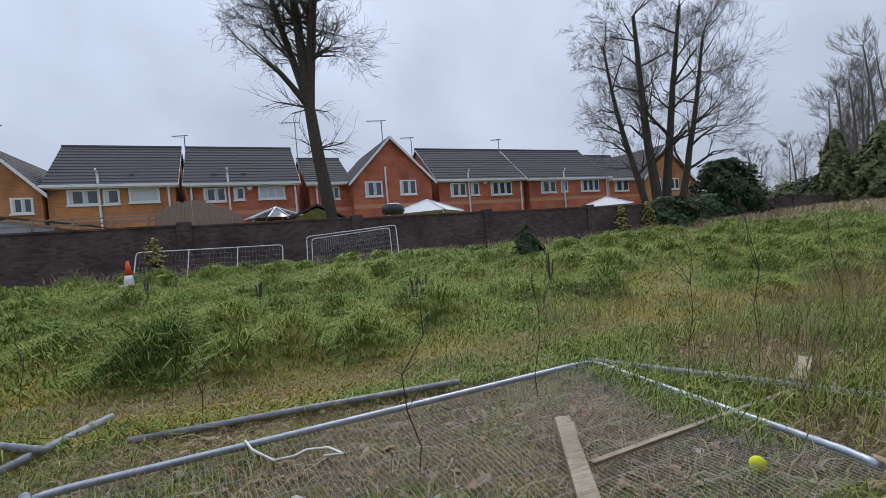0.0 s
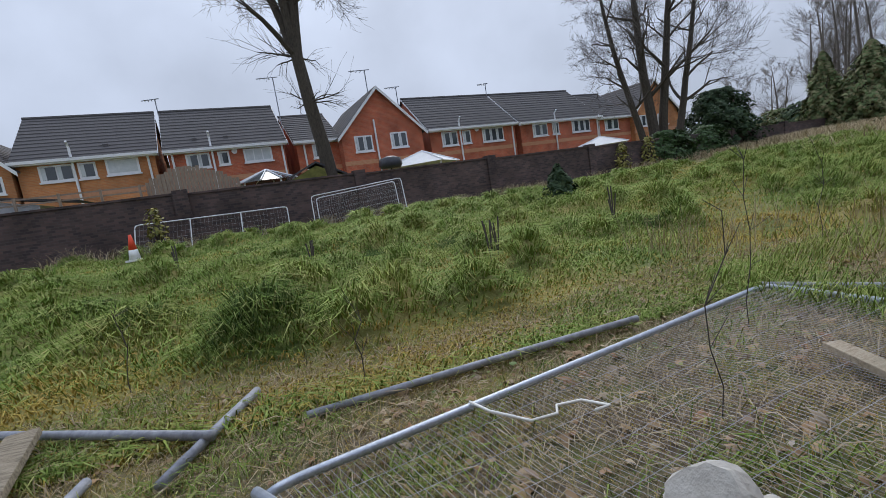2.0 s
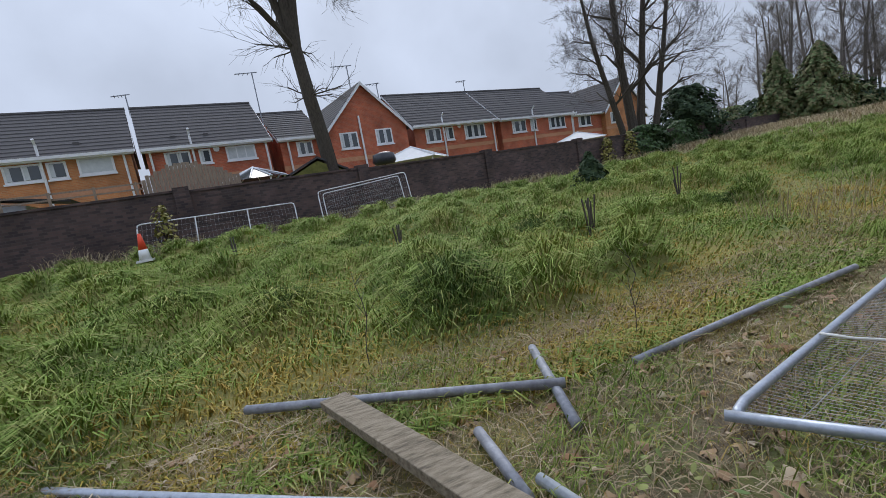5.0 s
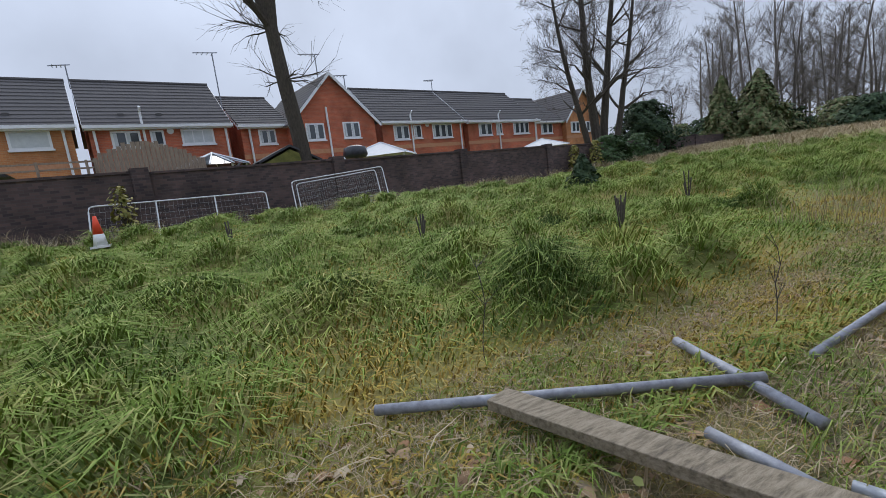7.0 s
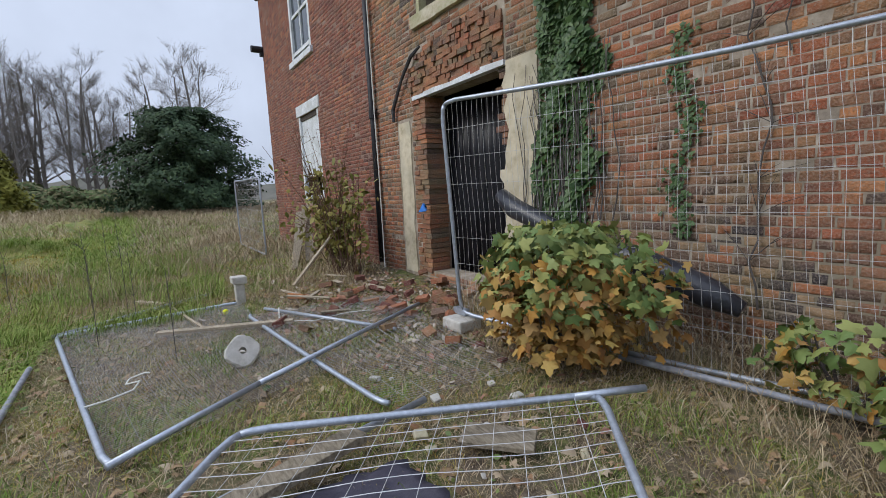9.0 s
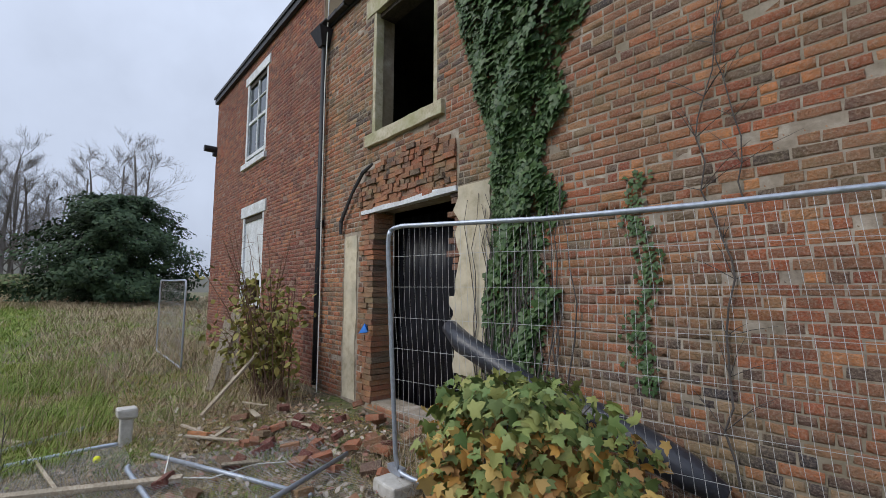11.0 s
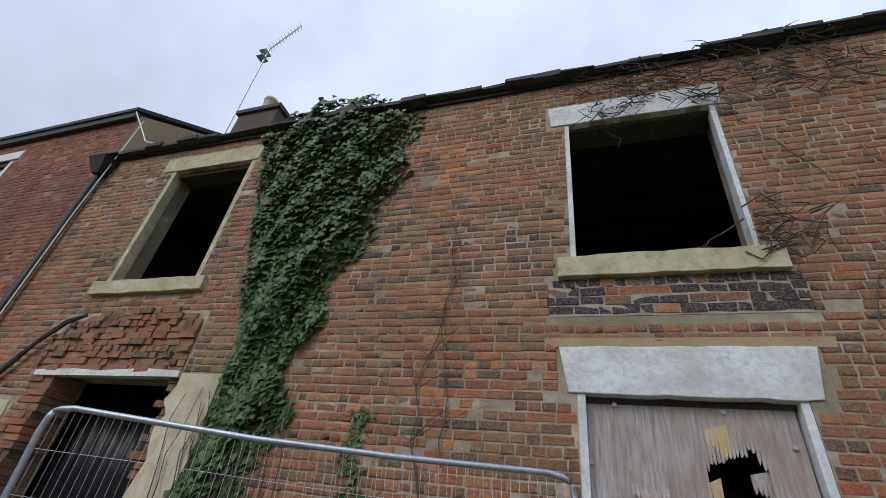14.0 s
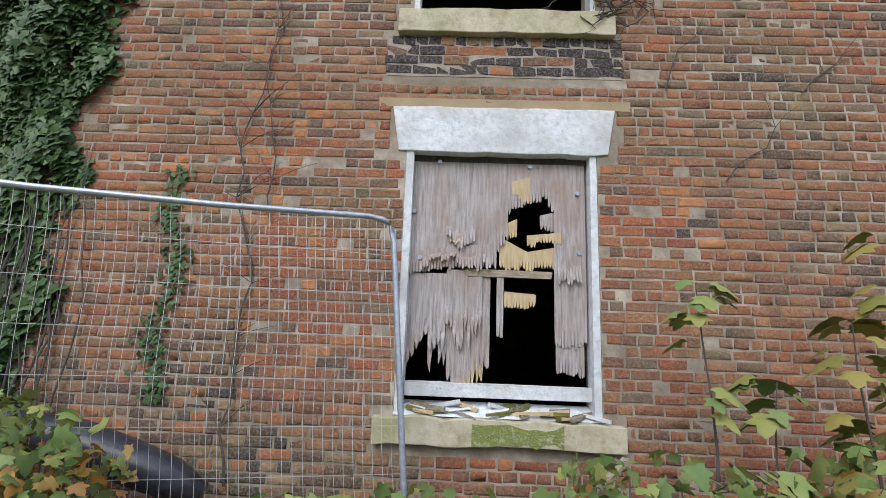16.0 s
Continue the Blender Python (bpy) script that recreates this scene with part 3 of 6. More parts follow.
part("boom", MB().tube([(9.2, -1.5, 11.95), (8.4, -1.5, 12.9)], .015, 6), M_galv, aerial)
for k in range(12):
    f = k / 11
    c = Vector((9.15, -1.5, 12.0)).lerp(Vector((8.42, -1.5, 12.88)), f)
    part("element", MB().tube([c + Vector((-.06, .12, -.05)), c + Vector((.06, -.12, .05))], .006, 4), M_galv, aerial)
for s in (-.12, .12):
    part("reflector", MB().box(9.08, 9.3, -1.62, -1.38, 11.78 + s, 11.8 + s), M_galv, aerial)


# bricks of the front wall: the nearest are pieces of their own
def rects(x0, x1, z0, z1, holes, bw=.216, ch=.0765):
    out, k, z = [], 0, z0
    while z < z1:
        x = x0 - (k % 2) * bw / 2
        flemish = (k % 4 == 3)
        while x < x1:
            w = bw * (.5 if flemish or random.random() < .3 else 1) * random.uniform(.9, 1.08)
            a, b, c, d = max(x, x0) + .007, min(x + w, x1) - .007, z + .0065 + random.uniform(-.003, .003), z + ch - .0065 + random.uniform(-.003, .003)
            x += w
            if b - a < .04:
                continue
            skip = False
            for h in holes:
                if a < h[1] and b > h[0] and c < h[3] and d > h[2]:
                    if a < h[0] - .04:
                        b = h[0] - .006
                    elif b > h[1] + .04:
                        a = h[1] + .006
                    else:
                        skip = True
            if not skip and b - a > .03:
                out.append((a, b, c, d))
        z += ch
        k += 1
    return out


LINT = [(.07, 1.76, 2.76, 3.14), (.12, 1.82, 5.64, 5.98), (5.72, 7.56, 5.88, 6.2), (.07, 1.76, .70, .92), (.06, 1.75, 3.71, 3.95), (5.62, 7.45, 3.77, 3.99)]
PATCH = [(4.86, 5.45, .85, 2.86), (7.62, 8.08, .0, 2.55)]
ARCH = [(5.40, 7.62, 2.82, 3.5)]
DARKROW = [(.02, 1.82, 3.38, 3.72)]
random.seed(5)
main_rects = rects(-5.9, 8.98, -.05, EAVE - .02, OPEN + LINT + PATCH + ARCH + DARKROW)
near, rest = [], []
for r in main_rects:
    cx, cz = (r[0] + r[1]) / 2, (r[2] + r[3]) / 2
    (near if (-.55 < cx < 2.75 and 1.0 < cz < 2.95 and len(near) < 300) else rest).append(r)


def brick_arrays(rs, depth=.05, proud=.004, lo=0.0):
    v, f = [], []
    for a, b, c, d in rs:
        y = random.uniform(lo, proud) - (random.random() < .12) * .004
        j = lambda: random.uniform(-.0045, .0045)
        k = len(v)
        e = .003
        v += [(a + j(), y - e, c + j()), (b + j(), y - e, c + j()), (b + j(), y - e, d + j()), (a + j(), y - e, d + j()),
              (a + .008 + j(), y + j() * .4, c + .007 + j()), (b - .008 + j(), y + j() * .4, c + .007 + j()), (b - .008 + j(), y + j() * .4, d - .007 + j()), (a + .008 + j(), y + j() * .4, d - .007 + j()),
              (a, y - depth, c), (b, y - depth, c), (b, y - depth, d), (a, y - depth, d)]
        for q in ((4, 5, 6, 7), (0, 1, 5, 4), (1, 2, 6, 5), (2, 3, 7, 6), (3, 0, 4, 7), (8, 9, 1, 0), (9, 10, 2, 1), (10, 11, 3, 2), (11, 8, 0, 3)):
            f += [(k + q[0], k + q[1], k + q[2]), (k + q[0], k + q[2], k + q[3])]
    return np.array(v), np.array(f)


v, f = brick_arrays(rest)
ob = tri_mesh("bricks", v, f, M_brick)
ob.parent = front
tagged(ob, "weathered red, orange and brown bricks", kind="stuff")
part("repointed_band", MB().box(.02, 1.82, -.03, .0, 3.385, 3.725), M_mortar_pale, front, "pale repointed strip below the upper sill")
for a, b, c, d in rects(.0, 1.84, 3.40, 3.725, [], .2, .082):
    part("brick", MB().box(a - .001, b + .001, -.02, .004, c, d - .002, None, .007), M_brick_dark if random.random() < .8 else M_brick_one, front)
part("cement_band", MB().box(-.04, 1.86, -.03, .003, 3.13, 3.2, None, .004), M_render, front, "thin cement band over the lintel")
random.seed(9)
red = rects(9.12, 16.6, .0, LEAVE - .1, OPENL + [(11.9, 13.75, 6.98, 7.25), (11.95, 13.75, 4.7, 4.88), (11.8, 13.65, 3.43, 3.75)])
v, f = brick_arrays(red)
ob = tri_mesh("bricks", v, f, M_brick_red)
ob.parent = front_l
tagged(ob, "dull red bricks with thin joints", kind="stuff")
# loose, broken brickwork over the doorway
random.seed(11)
broken = [r for r in rects(5.42, 7.62, 2.84, 3.52, [], .2, .074) if random.random() > .03 and (r[2] - 2.84) < .72 - .55 * max(0, abs((r[0] + r[1]) / 2 - 6.4) - .6)]
mb = MB()
for a, b, c, d in broken:
    q = random.uniform(.0, .05)
    mc = Matrix.Translation(((a + b) / 2, 0, (c + d) / 2))
    mb.box(a, b, -.1, .0 + q, c - .003, d + .003, mc @ Matrix.Rotation(random.uniform(-.022, .022), 4, 'Y') @ mc.inverted(), .006)
part("brick_course", mb, M_brick, front, "loose raw red bricks over the doorway")
random.seed(12)
z = .1
while z < 2.8:
    w = random.choice((.22, .33))
    cuts = [7.2 - random.uniform(0, .04), 7.22 + w * random.choice((.34, .5, .66)), 7.22 + w]
    for xa, xb in zip(cuts, cuts[1:]):
        part("brick", MB().box(xa + .004, xb - .004, -.33, .02 + random.uniform(-.02, .015), z + random.uniform(0, .004), z + .068, None, .005), M_brick_one, front)
    z += .077
z = 1.9
while z < 2.85:
    part("brick", MB().box(5.42 - random.uniform(0, .1), 5.42 + random.uniform(.03, .2), -.33, -.01, z, z + .066, None, .006), M_brick_one, front)
    z += .077

# plaster panels either side of the doorway
def ragged(x0, x1, z0, z1, n, amp, side):
    pts = [(x0, z0), (x1, z0)] if side < 0 else [(x0, z0)]
    right = [(x1 + (random.uniform(-amp, amp) if side > 0 else random.uniform(-.01, .01)), z0 + (z1 - z0) * k / n) for k in range(n + 1)]
    left = [(x0 + (random.uniform(-amp, amp) if side < 0 else random.uniform(-.01, .01)), z0 + (z1 - z0) * k / n) for k in range(n, -1, -1)]
    return right + left


random.seed(21)
part("plaster", MB().prism(ragged(4.88, 5.42, .75, 2.84, 16, .07, 1), .04, Matrix.Translation((0, -.02, 0))), M_plaster, front, "cracked cream plaster")
part("plaster", MB().prism(ragged(5.3, 5.52, .75, 1.6, 9, .06, 1), .03, Matrix.Translation((0, -.05, 0))), M_plaster, front, "broken plaster edge")
part("plaster", MB().prism(ragged(7.66, 8.02, .05, 2.5, 12, .03, -1), .035, Matrix.Translation((0, -.02, 0))), M_plaster, front, "grey flaking plaster")
arch = MB()
arch.tube([(8.12, .05, 2.55), (8.1, .06, 2.75), (7.75, .07, 3.15), (7.45, .06, 3.42), (7.2, .05, 3.5)], [.03, .035, .025, .032, .02], 6)
part("arch_moulding", arch, M_slate, front, "broken dark roof flashing line")
lintel_door = MB().prism([(5.4, 2.80), (7.5, 2.78), (7.52, 2.84), (6.9, 2.86), (6.5, 2.845), (5.9, 2.88), (5.4, 2.86)], .1, Matrix.Translation((0, -.06, 0)))
part("door_lintel", lintel_door, M_white, front, "chipped white strip above the doorway")

# stone and painted lintels and sills
def bar(name, x0, x1, z0, z1, yo, mat, label, taper=0.0, rag=.006):
    n = 14
    top = [(x1 - (x1 - x0) * k / n, z1 + random.uniform(-rag, rag)) for k in range(n + 1)]
    bot = [(x0 + taper + (x1 - x0 - 2 * taper) * k / n, z0 + random.uniform(-rag, rag)) for k in range(n + 1)]
    ob = part(name, MB().prism(bot + top, yo + .12, Matrix.Translation((0, -.12, 0))), mat, front, label, bevel=.006)
    return ob


random.seed(31)
bar("window_lintel", .08, 1.75, 2.77, 3.13, .012, M_white, "flaking white-painted stone lintel", .06)
bar("window_sill", .09, 1.76, .72, .89, .075, M_stone, "mossy flaking stone sill", 0, .012)
bar("window_lintel", .12, 1.8, 5.66, 5.96, .01, M_white, "peeling white lintel", .03)
bar("window_sill", .07, 1.74, 3.73, 3.93, .06, M_stone, "worn stone sill", 0, .008)
bar("window_lintel", 5.74, 7.54, 5.9, 6.18, .01, M_stone, "cream stone lintel", .03)
bar("window_sill", 5.64, 7.43, 3.79, 3.97, .06, M_stone, "cream stone sill", 0, .008)


def bar_l(name, x0, x1, z0, z1, yo, label):
    part(name, MB().box(x0, x1, -.12, yo, z0, z1), M_white, front_l, label, bevel=.008)


bar_l("window_lintel", 11.92, 13.72, 7.0, 7.22, .02, "white lintel")
bar_l("window_sill", 11.95, 13.72, 4.72, 4.86, .06, "white sill")
bar_l("window_lintel", 11.82, 13.62, 3.46, 3.73, .02, "white lintel")

# frames in the openings
def reveal(win, name, label, w=.055, mat=None, y=-.11, bottom=True):
    x0, x1, z0, z1 = win
    g = thing(name, label, "window", ((x0 + x1) / 2, y, z0), kind="structure")
    mat = mat or M_white
    part("jamb", MB().box(x0 + .002, x0 + w, y - .04, -.006, z0, z1, j=.004), mat, g)
    part("jamb", MB().box(x1 - w, x1 - .002, y - .04, -.006, z0, z1, j=.004), mat, g)
    # head takes the dark bark colour: shade under the lintel is painted in
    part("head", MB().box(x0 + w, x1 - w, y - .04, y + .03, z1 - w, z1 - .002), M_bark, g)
    if bottom:
        part("window_sill", MB().box(x0 + w, x1 - w, y - .04, y + .05, z0 + .11, z0 + .2, j=.004), mat, g)
    return g


win1 = reveal(W1, "window_1", "boarded ground-floor window with a torn plywood sheet")
part("ledge", MB().add([(W1[0], -.15, .97), (W1[1], -.15, .97), (W1[1], .02, .895), (W1[0], .02, .895), (W1[0], -.15, .8), (W1[1], -.15, .8)], [(0, 1, 2, 3), (0, 4, 5, 1)]), M_white, win1, "peeling white sloping ledge")
for k in range(26):
    xk, yk = random.uniform(.3, 1.5), random.uniform(-.12, .04)
    mk = pose(xk, yk, .94 - .4 * max(0, yk + .05), random.uniform(-12, 12), random.uniform(-15, 15), random.uniform(-40, 40))
    part("rotten_flake", MB().box(-random.uniform(.03, .16), random.uniform(.03, .1), -.012, .012, 0, random.uniform(.008, .03), mk, .005), random.choice((M_wood, M_white, M_plyraw, M_moss)), win1)
part("moss", MB().prism([(.5 + .06 * i, .735 + random.uniform(-.02, .03)) for i in range(11)] + [(1.1 - .06 * i, .868 + random.uniform(-.03, .012)) for i in range(11)], .012, Matrix.Translation((0, .069, 0))), material("sill_moss", [(.30, .31, .16), (.20, .24, .06), (.42, .41, .28)], 24, .95, .8), win1, "green moss on the stone sill")
# added board; its dark colour stands in for shade under the head
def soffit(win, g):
    part("soffit", MB().box(win[0] + .004, win[1] - .004, -.375, -.15, win[3] - .014, win[3] - .004), M_bark, g, "dark board added above the opening, shade in its colour")


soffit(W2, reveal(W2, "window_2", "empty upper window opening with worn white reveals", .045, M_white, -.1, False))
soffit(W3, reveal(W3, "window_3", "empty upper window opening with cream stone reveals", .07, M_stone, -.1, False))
win4 = reveal(U4, "window_4", "tall white sash window with dirty panes", .12, M_white, -.06)
part("mullion", MB().box(12.78, 12.84, -.09, -.03, 4.9, 6.95), M_white, win4)
part("meeting_rail", MB().box(12.15, 13.5, -.088, -.035, 5.9, 5.97), M_white, win4)
part("glazing_bar", MB().box(12.15, 13.5, -.088, -.04, 6.43, 6.46), M_white, win4)
part("pane", MB().box(12.15, 13.5, -.075, -.065, 4.9, 6.95), M_glass, win4)
win5 = reveal(L4, "window_5", "white ground-floor window with a broken lower half", .12, M_white, -.06)
part("board", MB().box(12.07, 13.4, -.085, -.05, 1.9, 3.38), M_white, win5, "faded white board")

# the torn plywood: strips of veneer along the grain, ragged where they broke off
random.seed(41)
ply = thing("plywood_board", "weathered plywood sheet, torn and splintered, screwed over a window", "board", (.93, -.09, 1.1))


def torn(name, x0, x1, top, bot, y, mat, amp=.03, w=.022, curl=0.0, label="", tip=.03):
    """A sheet between two height profiles (fractions of the width), torn along its lower edge; splinters come singly."""
    k = max(2, int(round((x1 - x0) / w)))
    run, mb = 0.0, MB()
    for i in range(k):
        xa, xb = x0 + (x1 - x0) * i / k, x0 + (x1 - x0) * (i + 1) / k
        za, zd, zb = [float(np.interp(f, [p for p, z in prof], [z for p, z in prof])) for f, prof in ((i / k, top), ((i + 1) / k, top), ((i + .5) / k, bot))]
        if random.random() < .55:
            run = random.uniform(-amp, amp)
        zb = min(zb + run, min(za, zd) - .03)
        m = (xa + xb) / 2 + random.uniform(-.006, .006)
        lo, out = random.uniform(.2, 1) * tip, curl * random.uniform(.4, 1.2)
        single = name == "splinter"
        yo = y + (random.uniform(-.004, .004) if single else 0)
        zc = zb + min(.12, (min(za, zd) - zb) * .5)
        vs = [(xa, yo, za), (xb, yo, zd), (xa, yo, zc), (xb, yo, zc), (xa + .002, yo + out, zb + random.uniform(0, lo)), (xb - .002, yo + out, zb + random.uniform(0, lo)), (m, yo + out * 1.2, zb - lo * .4)]
        vs += [(px, py - .009, pz) for px, py, pz in vs]
        mb.add(vs, [(0, 2, 3, 1), (2, 4, 6, 5, 3), (8, 10, 9, 7), (10, 12, 13, 11, 9), (0, 1, 8, 7), (0, 7, 9, 2), (2, 9, 11, 4), (4, 11, 13, 6), (6, 13, 12, 5), (5, 12, 10, 3), (3, 10, 8, 1)])
        if single:
            part(name, mb, mat, ply, label)
            mb = MB()
    if mb.v:
        ob = part(name, mb, mat, ply, label)
        bm = bmesh.new()
        bm.from_mesh(ob.data)
        bmesh.ops.remove_doubles(bm, verts=bm.verts, dist=.0004)
        bm.to_mesh(ob.data)
        bm.free()


T = [(0, 2.745), (1, 2.745)]
# x grows towards the doorway; the sheet spans .29 to 1.575
torn("veneer", .94, 1.575, T, [(0, 1.93), (.3, 1.97), (.55, 1.9), (1, 1.87)], -.085, M_ply, .02, curl=.01)
torn("veneer", .86, .94, T, [(0, 2.17), (1, 2.0)], -.085, M_ply, .03, curl=.01)
torn("veneer", .655, .86, T, [(0, 2.44), (.4, 2.38), (1, 2.36)], -.085, M_ply, .03)
torn("veneer", .52, .655, T, [(0, 2.34), (.5, 2.45), (1, 2.42)], -.085, M_ply, .03)
torn("veneer", .29, .52, T, [(0, 1.42), (.4, 1.36), (1, 1.40)], -.085, M_ply, .03)
torn("veneer", .31, .51, [(0, 1.46), (1, 1.46)], [(0, 1.17), (1, 1.2)], -.097, M_ply, .02)
torn("inner_ply", .7, .83, [(0, 2.62), (1, 2.58)], [(0, 2.42), (1, 2.46)], -.079, M_plyraw, .03, label="raw torn plywood")
torn("inner_ply", .47, .72, [(0, 2.2), (1, 2.17)], [(0, 2.12), (1, 2.1)], -.08, M_plyraw, .02, label="raw torn plywood")
torn("inner_ply", .51, .92, [(0, 2.09), (.5, 2.05), (1, 2.16)], [(0, 1.93), (1, 1.92)], -.1, M_plyraw, .02, label="raw torn plywood")
torn("inner_ply", .79, .87, [(0, 2.3), (1, 2.26)], [(0, 2.18), (1, 2.15)], -.1, M_plyraw, .02, label="raw torn plywood")
torn("inner_ply", .5, .62, [(0, 2.36), (1, 2.33)], [(0, 2.2), (1, 2.24)], -.1, M_ply, .02)
torn("flap", 1.1, 1.32, [(0, 2.3), (1, 2.3)], [(0, 2.12), (.5, 2.06), (1, 2.14)], -.074, M_ply, .03, curl=.035, label="curled flap of torn veneer")
torn("flap", 1.2, 1.29, [(0, 2.17), (1, 2.17)], [(0, 2.08), (1, 2.1)], -.07, M_plyraw, .02, curl=.02, label="raw torn plywood")
torn("flap", .98, 1.5, [(0, 2.1), (1, 2.04)], [(0, 1.95), (.3, 1.9), (.6, 1.98), (1, 1.9)], -.076, M_ply, .035, curl=.03, label="curled flap of torn veneer")
torn("flap", .33, .5, [(0, 2.1), (1, 2.1)], [(0, 1.84), (1, 1.8)], -.076, M_ply, .04, curl=.03, label="curled flap of torn veneer")
part("rail", MB().box(.54, 1.16, -.112, -.088, 1.855, 1.91, None, .006), M_woodpale, ply, "exposed cross rail")
torn("splinter", 1.3, 1.575, [(0, 1.87), (1, 1.87)], [(0, 1.32), (.5, 1.42), (1, 1.2)], -.09, M_ply, .07, .03, .02, tip=.08)
torn("splinter", 1.04, 1.3, [(0, 1.9), (1, 1.9)], [(0, 1.5), (.5, 1.38), (1, 1.5)], -.088, M_ply, .1, .026, .025, tip=.12)
torn("splinter", .98, 1.42, [(0, 1.86), (1, 1.86)], [(0, 1.22), (.5, 1.16), (1, 1.3)], -.104, M_ply, .12, .034, 0, tip=.15)
torn("splinter", 1.02, 1.2, [(0, 1.7), (1, 1.7)], [(0, 1.18), (1, 1.12)], -.112, M_plyraw, .1, .028, 0, "raw torn plywood", .15)
torn("splinter", .885, .935, [(0, 1.9), (1, 1.9)], [(0, 1.4), (1, 1.42)], -.095, M_ply, .02, .025)
torn("inner_ply", .65, .88, [(0, 1.74), (1, 1.755)], [(0, 1.66), (.3, 1.64), (1, 1.65)], -.11, M_plyraw, .01, label="raw torn plywood")
for x, z in ((1.38, 2.72), (.7, 2.7), (.35, 2.5), (1.56, 2.33), (.34, 2.05), (1.5, 1.98)):
    part("washer", MB().tube([(x, -.08, z), (x, -.066, z)], .016, 10), M_galv, ply)

cur = MB()
cn = 46
cvs = []
for i in range(cn + 1):
    fx = 5.5 + 1.75 * i / cn
    for z, amp in ((2.75, .015), (1.9, .04), (1.1, .05), (.1, .07)):
        cvs.append((fx + .03 * math.sin(z * 3 + i), -.5 + amp * math.sin(i * 1.25) + .4 * amp * math.sin(i * 2.9 + z * 2), z))
cur.add(cvs, [(i * 4 + k, i * 4 + k + 1, i * 4 + k + 5, i * 4 + k + 4) for i in range(cn) for k in range(3)])
curtain = solid("plastic_curtain", cur, material("black_polythene", [(.006, .006, .009), (.014, .014, .02)], 6, .42, .2, spec=.3), "black plastic sheet hanging in folds in the doorway", "sheet", smooth=True)
curtain.modifiers.new("thick", 'SOLIDIFY').thickness = .003

# gutter pipe and cables
pipe = thing("rainwater_pipe", "black iron rainwater pipe with a hopper head", "drainpipe", (8.85, .1, .2))
part("pipe", MB().tube([(8.85, .08, .1), (8.85, .08, 2.8), (8.87, .08, 2.84), (8.87, .08, 6.1)], .05, 10), M_black, pipe, smooth=True)
part("collar", MB().tube([(8.85, .08, 2.72), (8.85, .08, 2.86)], .07, 10), M_black, pipe)
part("hopper", MB().add([(8.7, 0, 6.3), (9.1, 0, 6.3), (9.1, .26, 6.3), (8.7, .26, 6.3), (8.8, .02, 6.0), (8.95, .02, 6.0), (8.95, .16, 6.0), (8.8, .16, 6.0)], [(0, 1, 2, 3), (4, 7, 6, 5), (0, 4, 5, 1), (1, 5, 6, 2), (2, 6, 7, 3), (3, 7, 4, 0)]), M_black, pipe)
cable = solid("loose_cable", MB().tube([(8.75, .07, 7.3), (8.72, .12, 5.2), (8.66, .14, 3.2), (8.6, .15, 1.6), (8.5, .2, .05)], .01, 5), M_string, "thin white cable hanging down beside the rainwater pipe", "cable")
solid("loose_cable", MB().tube([(9.05, .12, 7.55), (8.5, .14, 6.95), (8.2, .13, 6.6), (7.7, .1, 6.42)], .012, 5), M_string, "slack white cable under the eaves", "cable")
v5 = thing("boiler_flue", "small black flue cowl on the house corner", "flue", (X1, .1, 5.9))
part("cowl", MB().tube([(X1 - .05, .0, 6.0), (X1 - .05, .35, 6.0)], .1, 10), M_black, v5)
part("bracket", MB().box(X1 - .12, X1 + .02, 0, .1, 5.8, 5.92), M_black, v5)
rag = MB()
random.seed(3)
for k in range(5):
    rag.add([(7.18 + random.uniform(-.05, .05), .08, 1.12 + random.uniform(-.06, .06)), (7.28, .12 + random.uniform(0, .05), 1.06), (7.24, .1, 1.2), (7.12, .14, 1.15 + random.uniform(-.05, .05))], [(0, 1, 2), (0, 2, 3)])
solid("plastic_wrapper", rag, M_blue, "scrap of blue plastic caught on the door jamb", "litter")

# ---- boundary wall at the far side of the meadow ----
ST = Matrix.Rotation(radians(9.5), 4, 'Z')


def st(u, v, z=0.0):
    return ST @ Vector((u, v, z))


bw = thing("boundary_wall", "long sooty dark brick boundary wall with piers", "wall", st(10, 19.4), kind="structure")
u = -9.0
k = 0
while u < 58:
    h = max(1.93, 2.28 - .0085 * (u + 9))
    part("wall_panel", MB(ST).box(u, u + 6.4, 19.3, 19.55, -.3, h), M_gardenwall, bw)
    part("coping", MB(ST).box(u, u + 6.4, 19.26, 19.59, h, h + .07), M_gardenwall, bw)
    part("pier", MB(ST).box(u - .23, u + .23, 19.2, 19.62, -.3, h + .2), M_gardenwall, bw)
    u += 6.4 + .0
    k += 1
fe = thing("slatted_fence", "dark timber fence beyond the far end of the wall", "fence", st(60, 19.4, .6))
for k in range(12):
    part("post", MB(ST).box(50 + 1.8 * k, 50.12 + 1.8 * k, 19.9, 20, .3, 2.9), M_fencewood, fe)
    part("fence_panel", MB(ST).box(50.12 + 1.8 * k, 51.8 + 1.8 * k, 19.93, 19.97, .3, 2.6), M_black, fe)


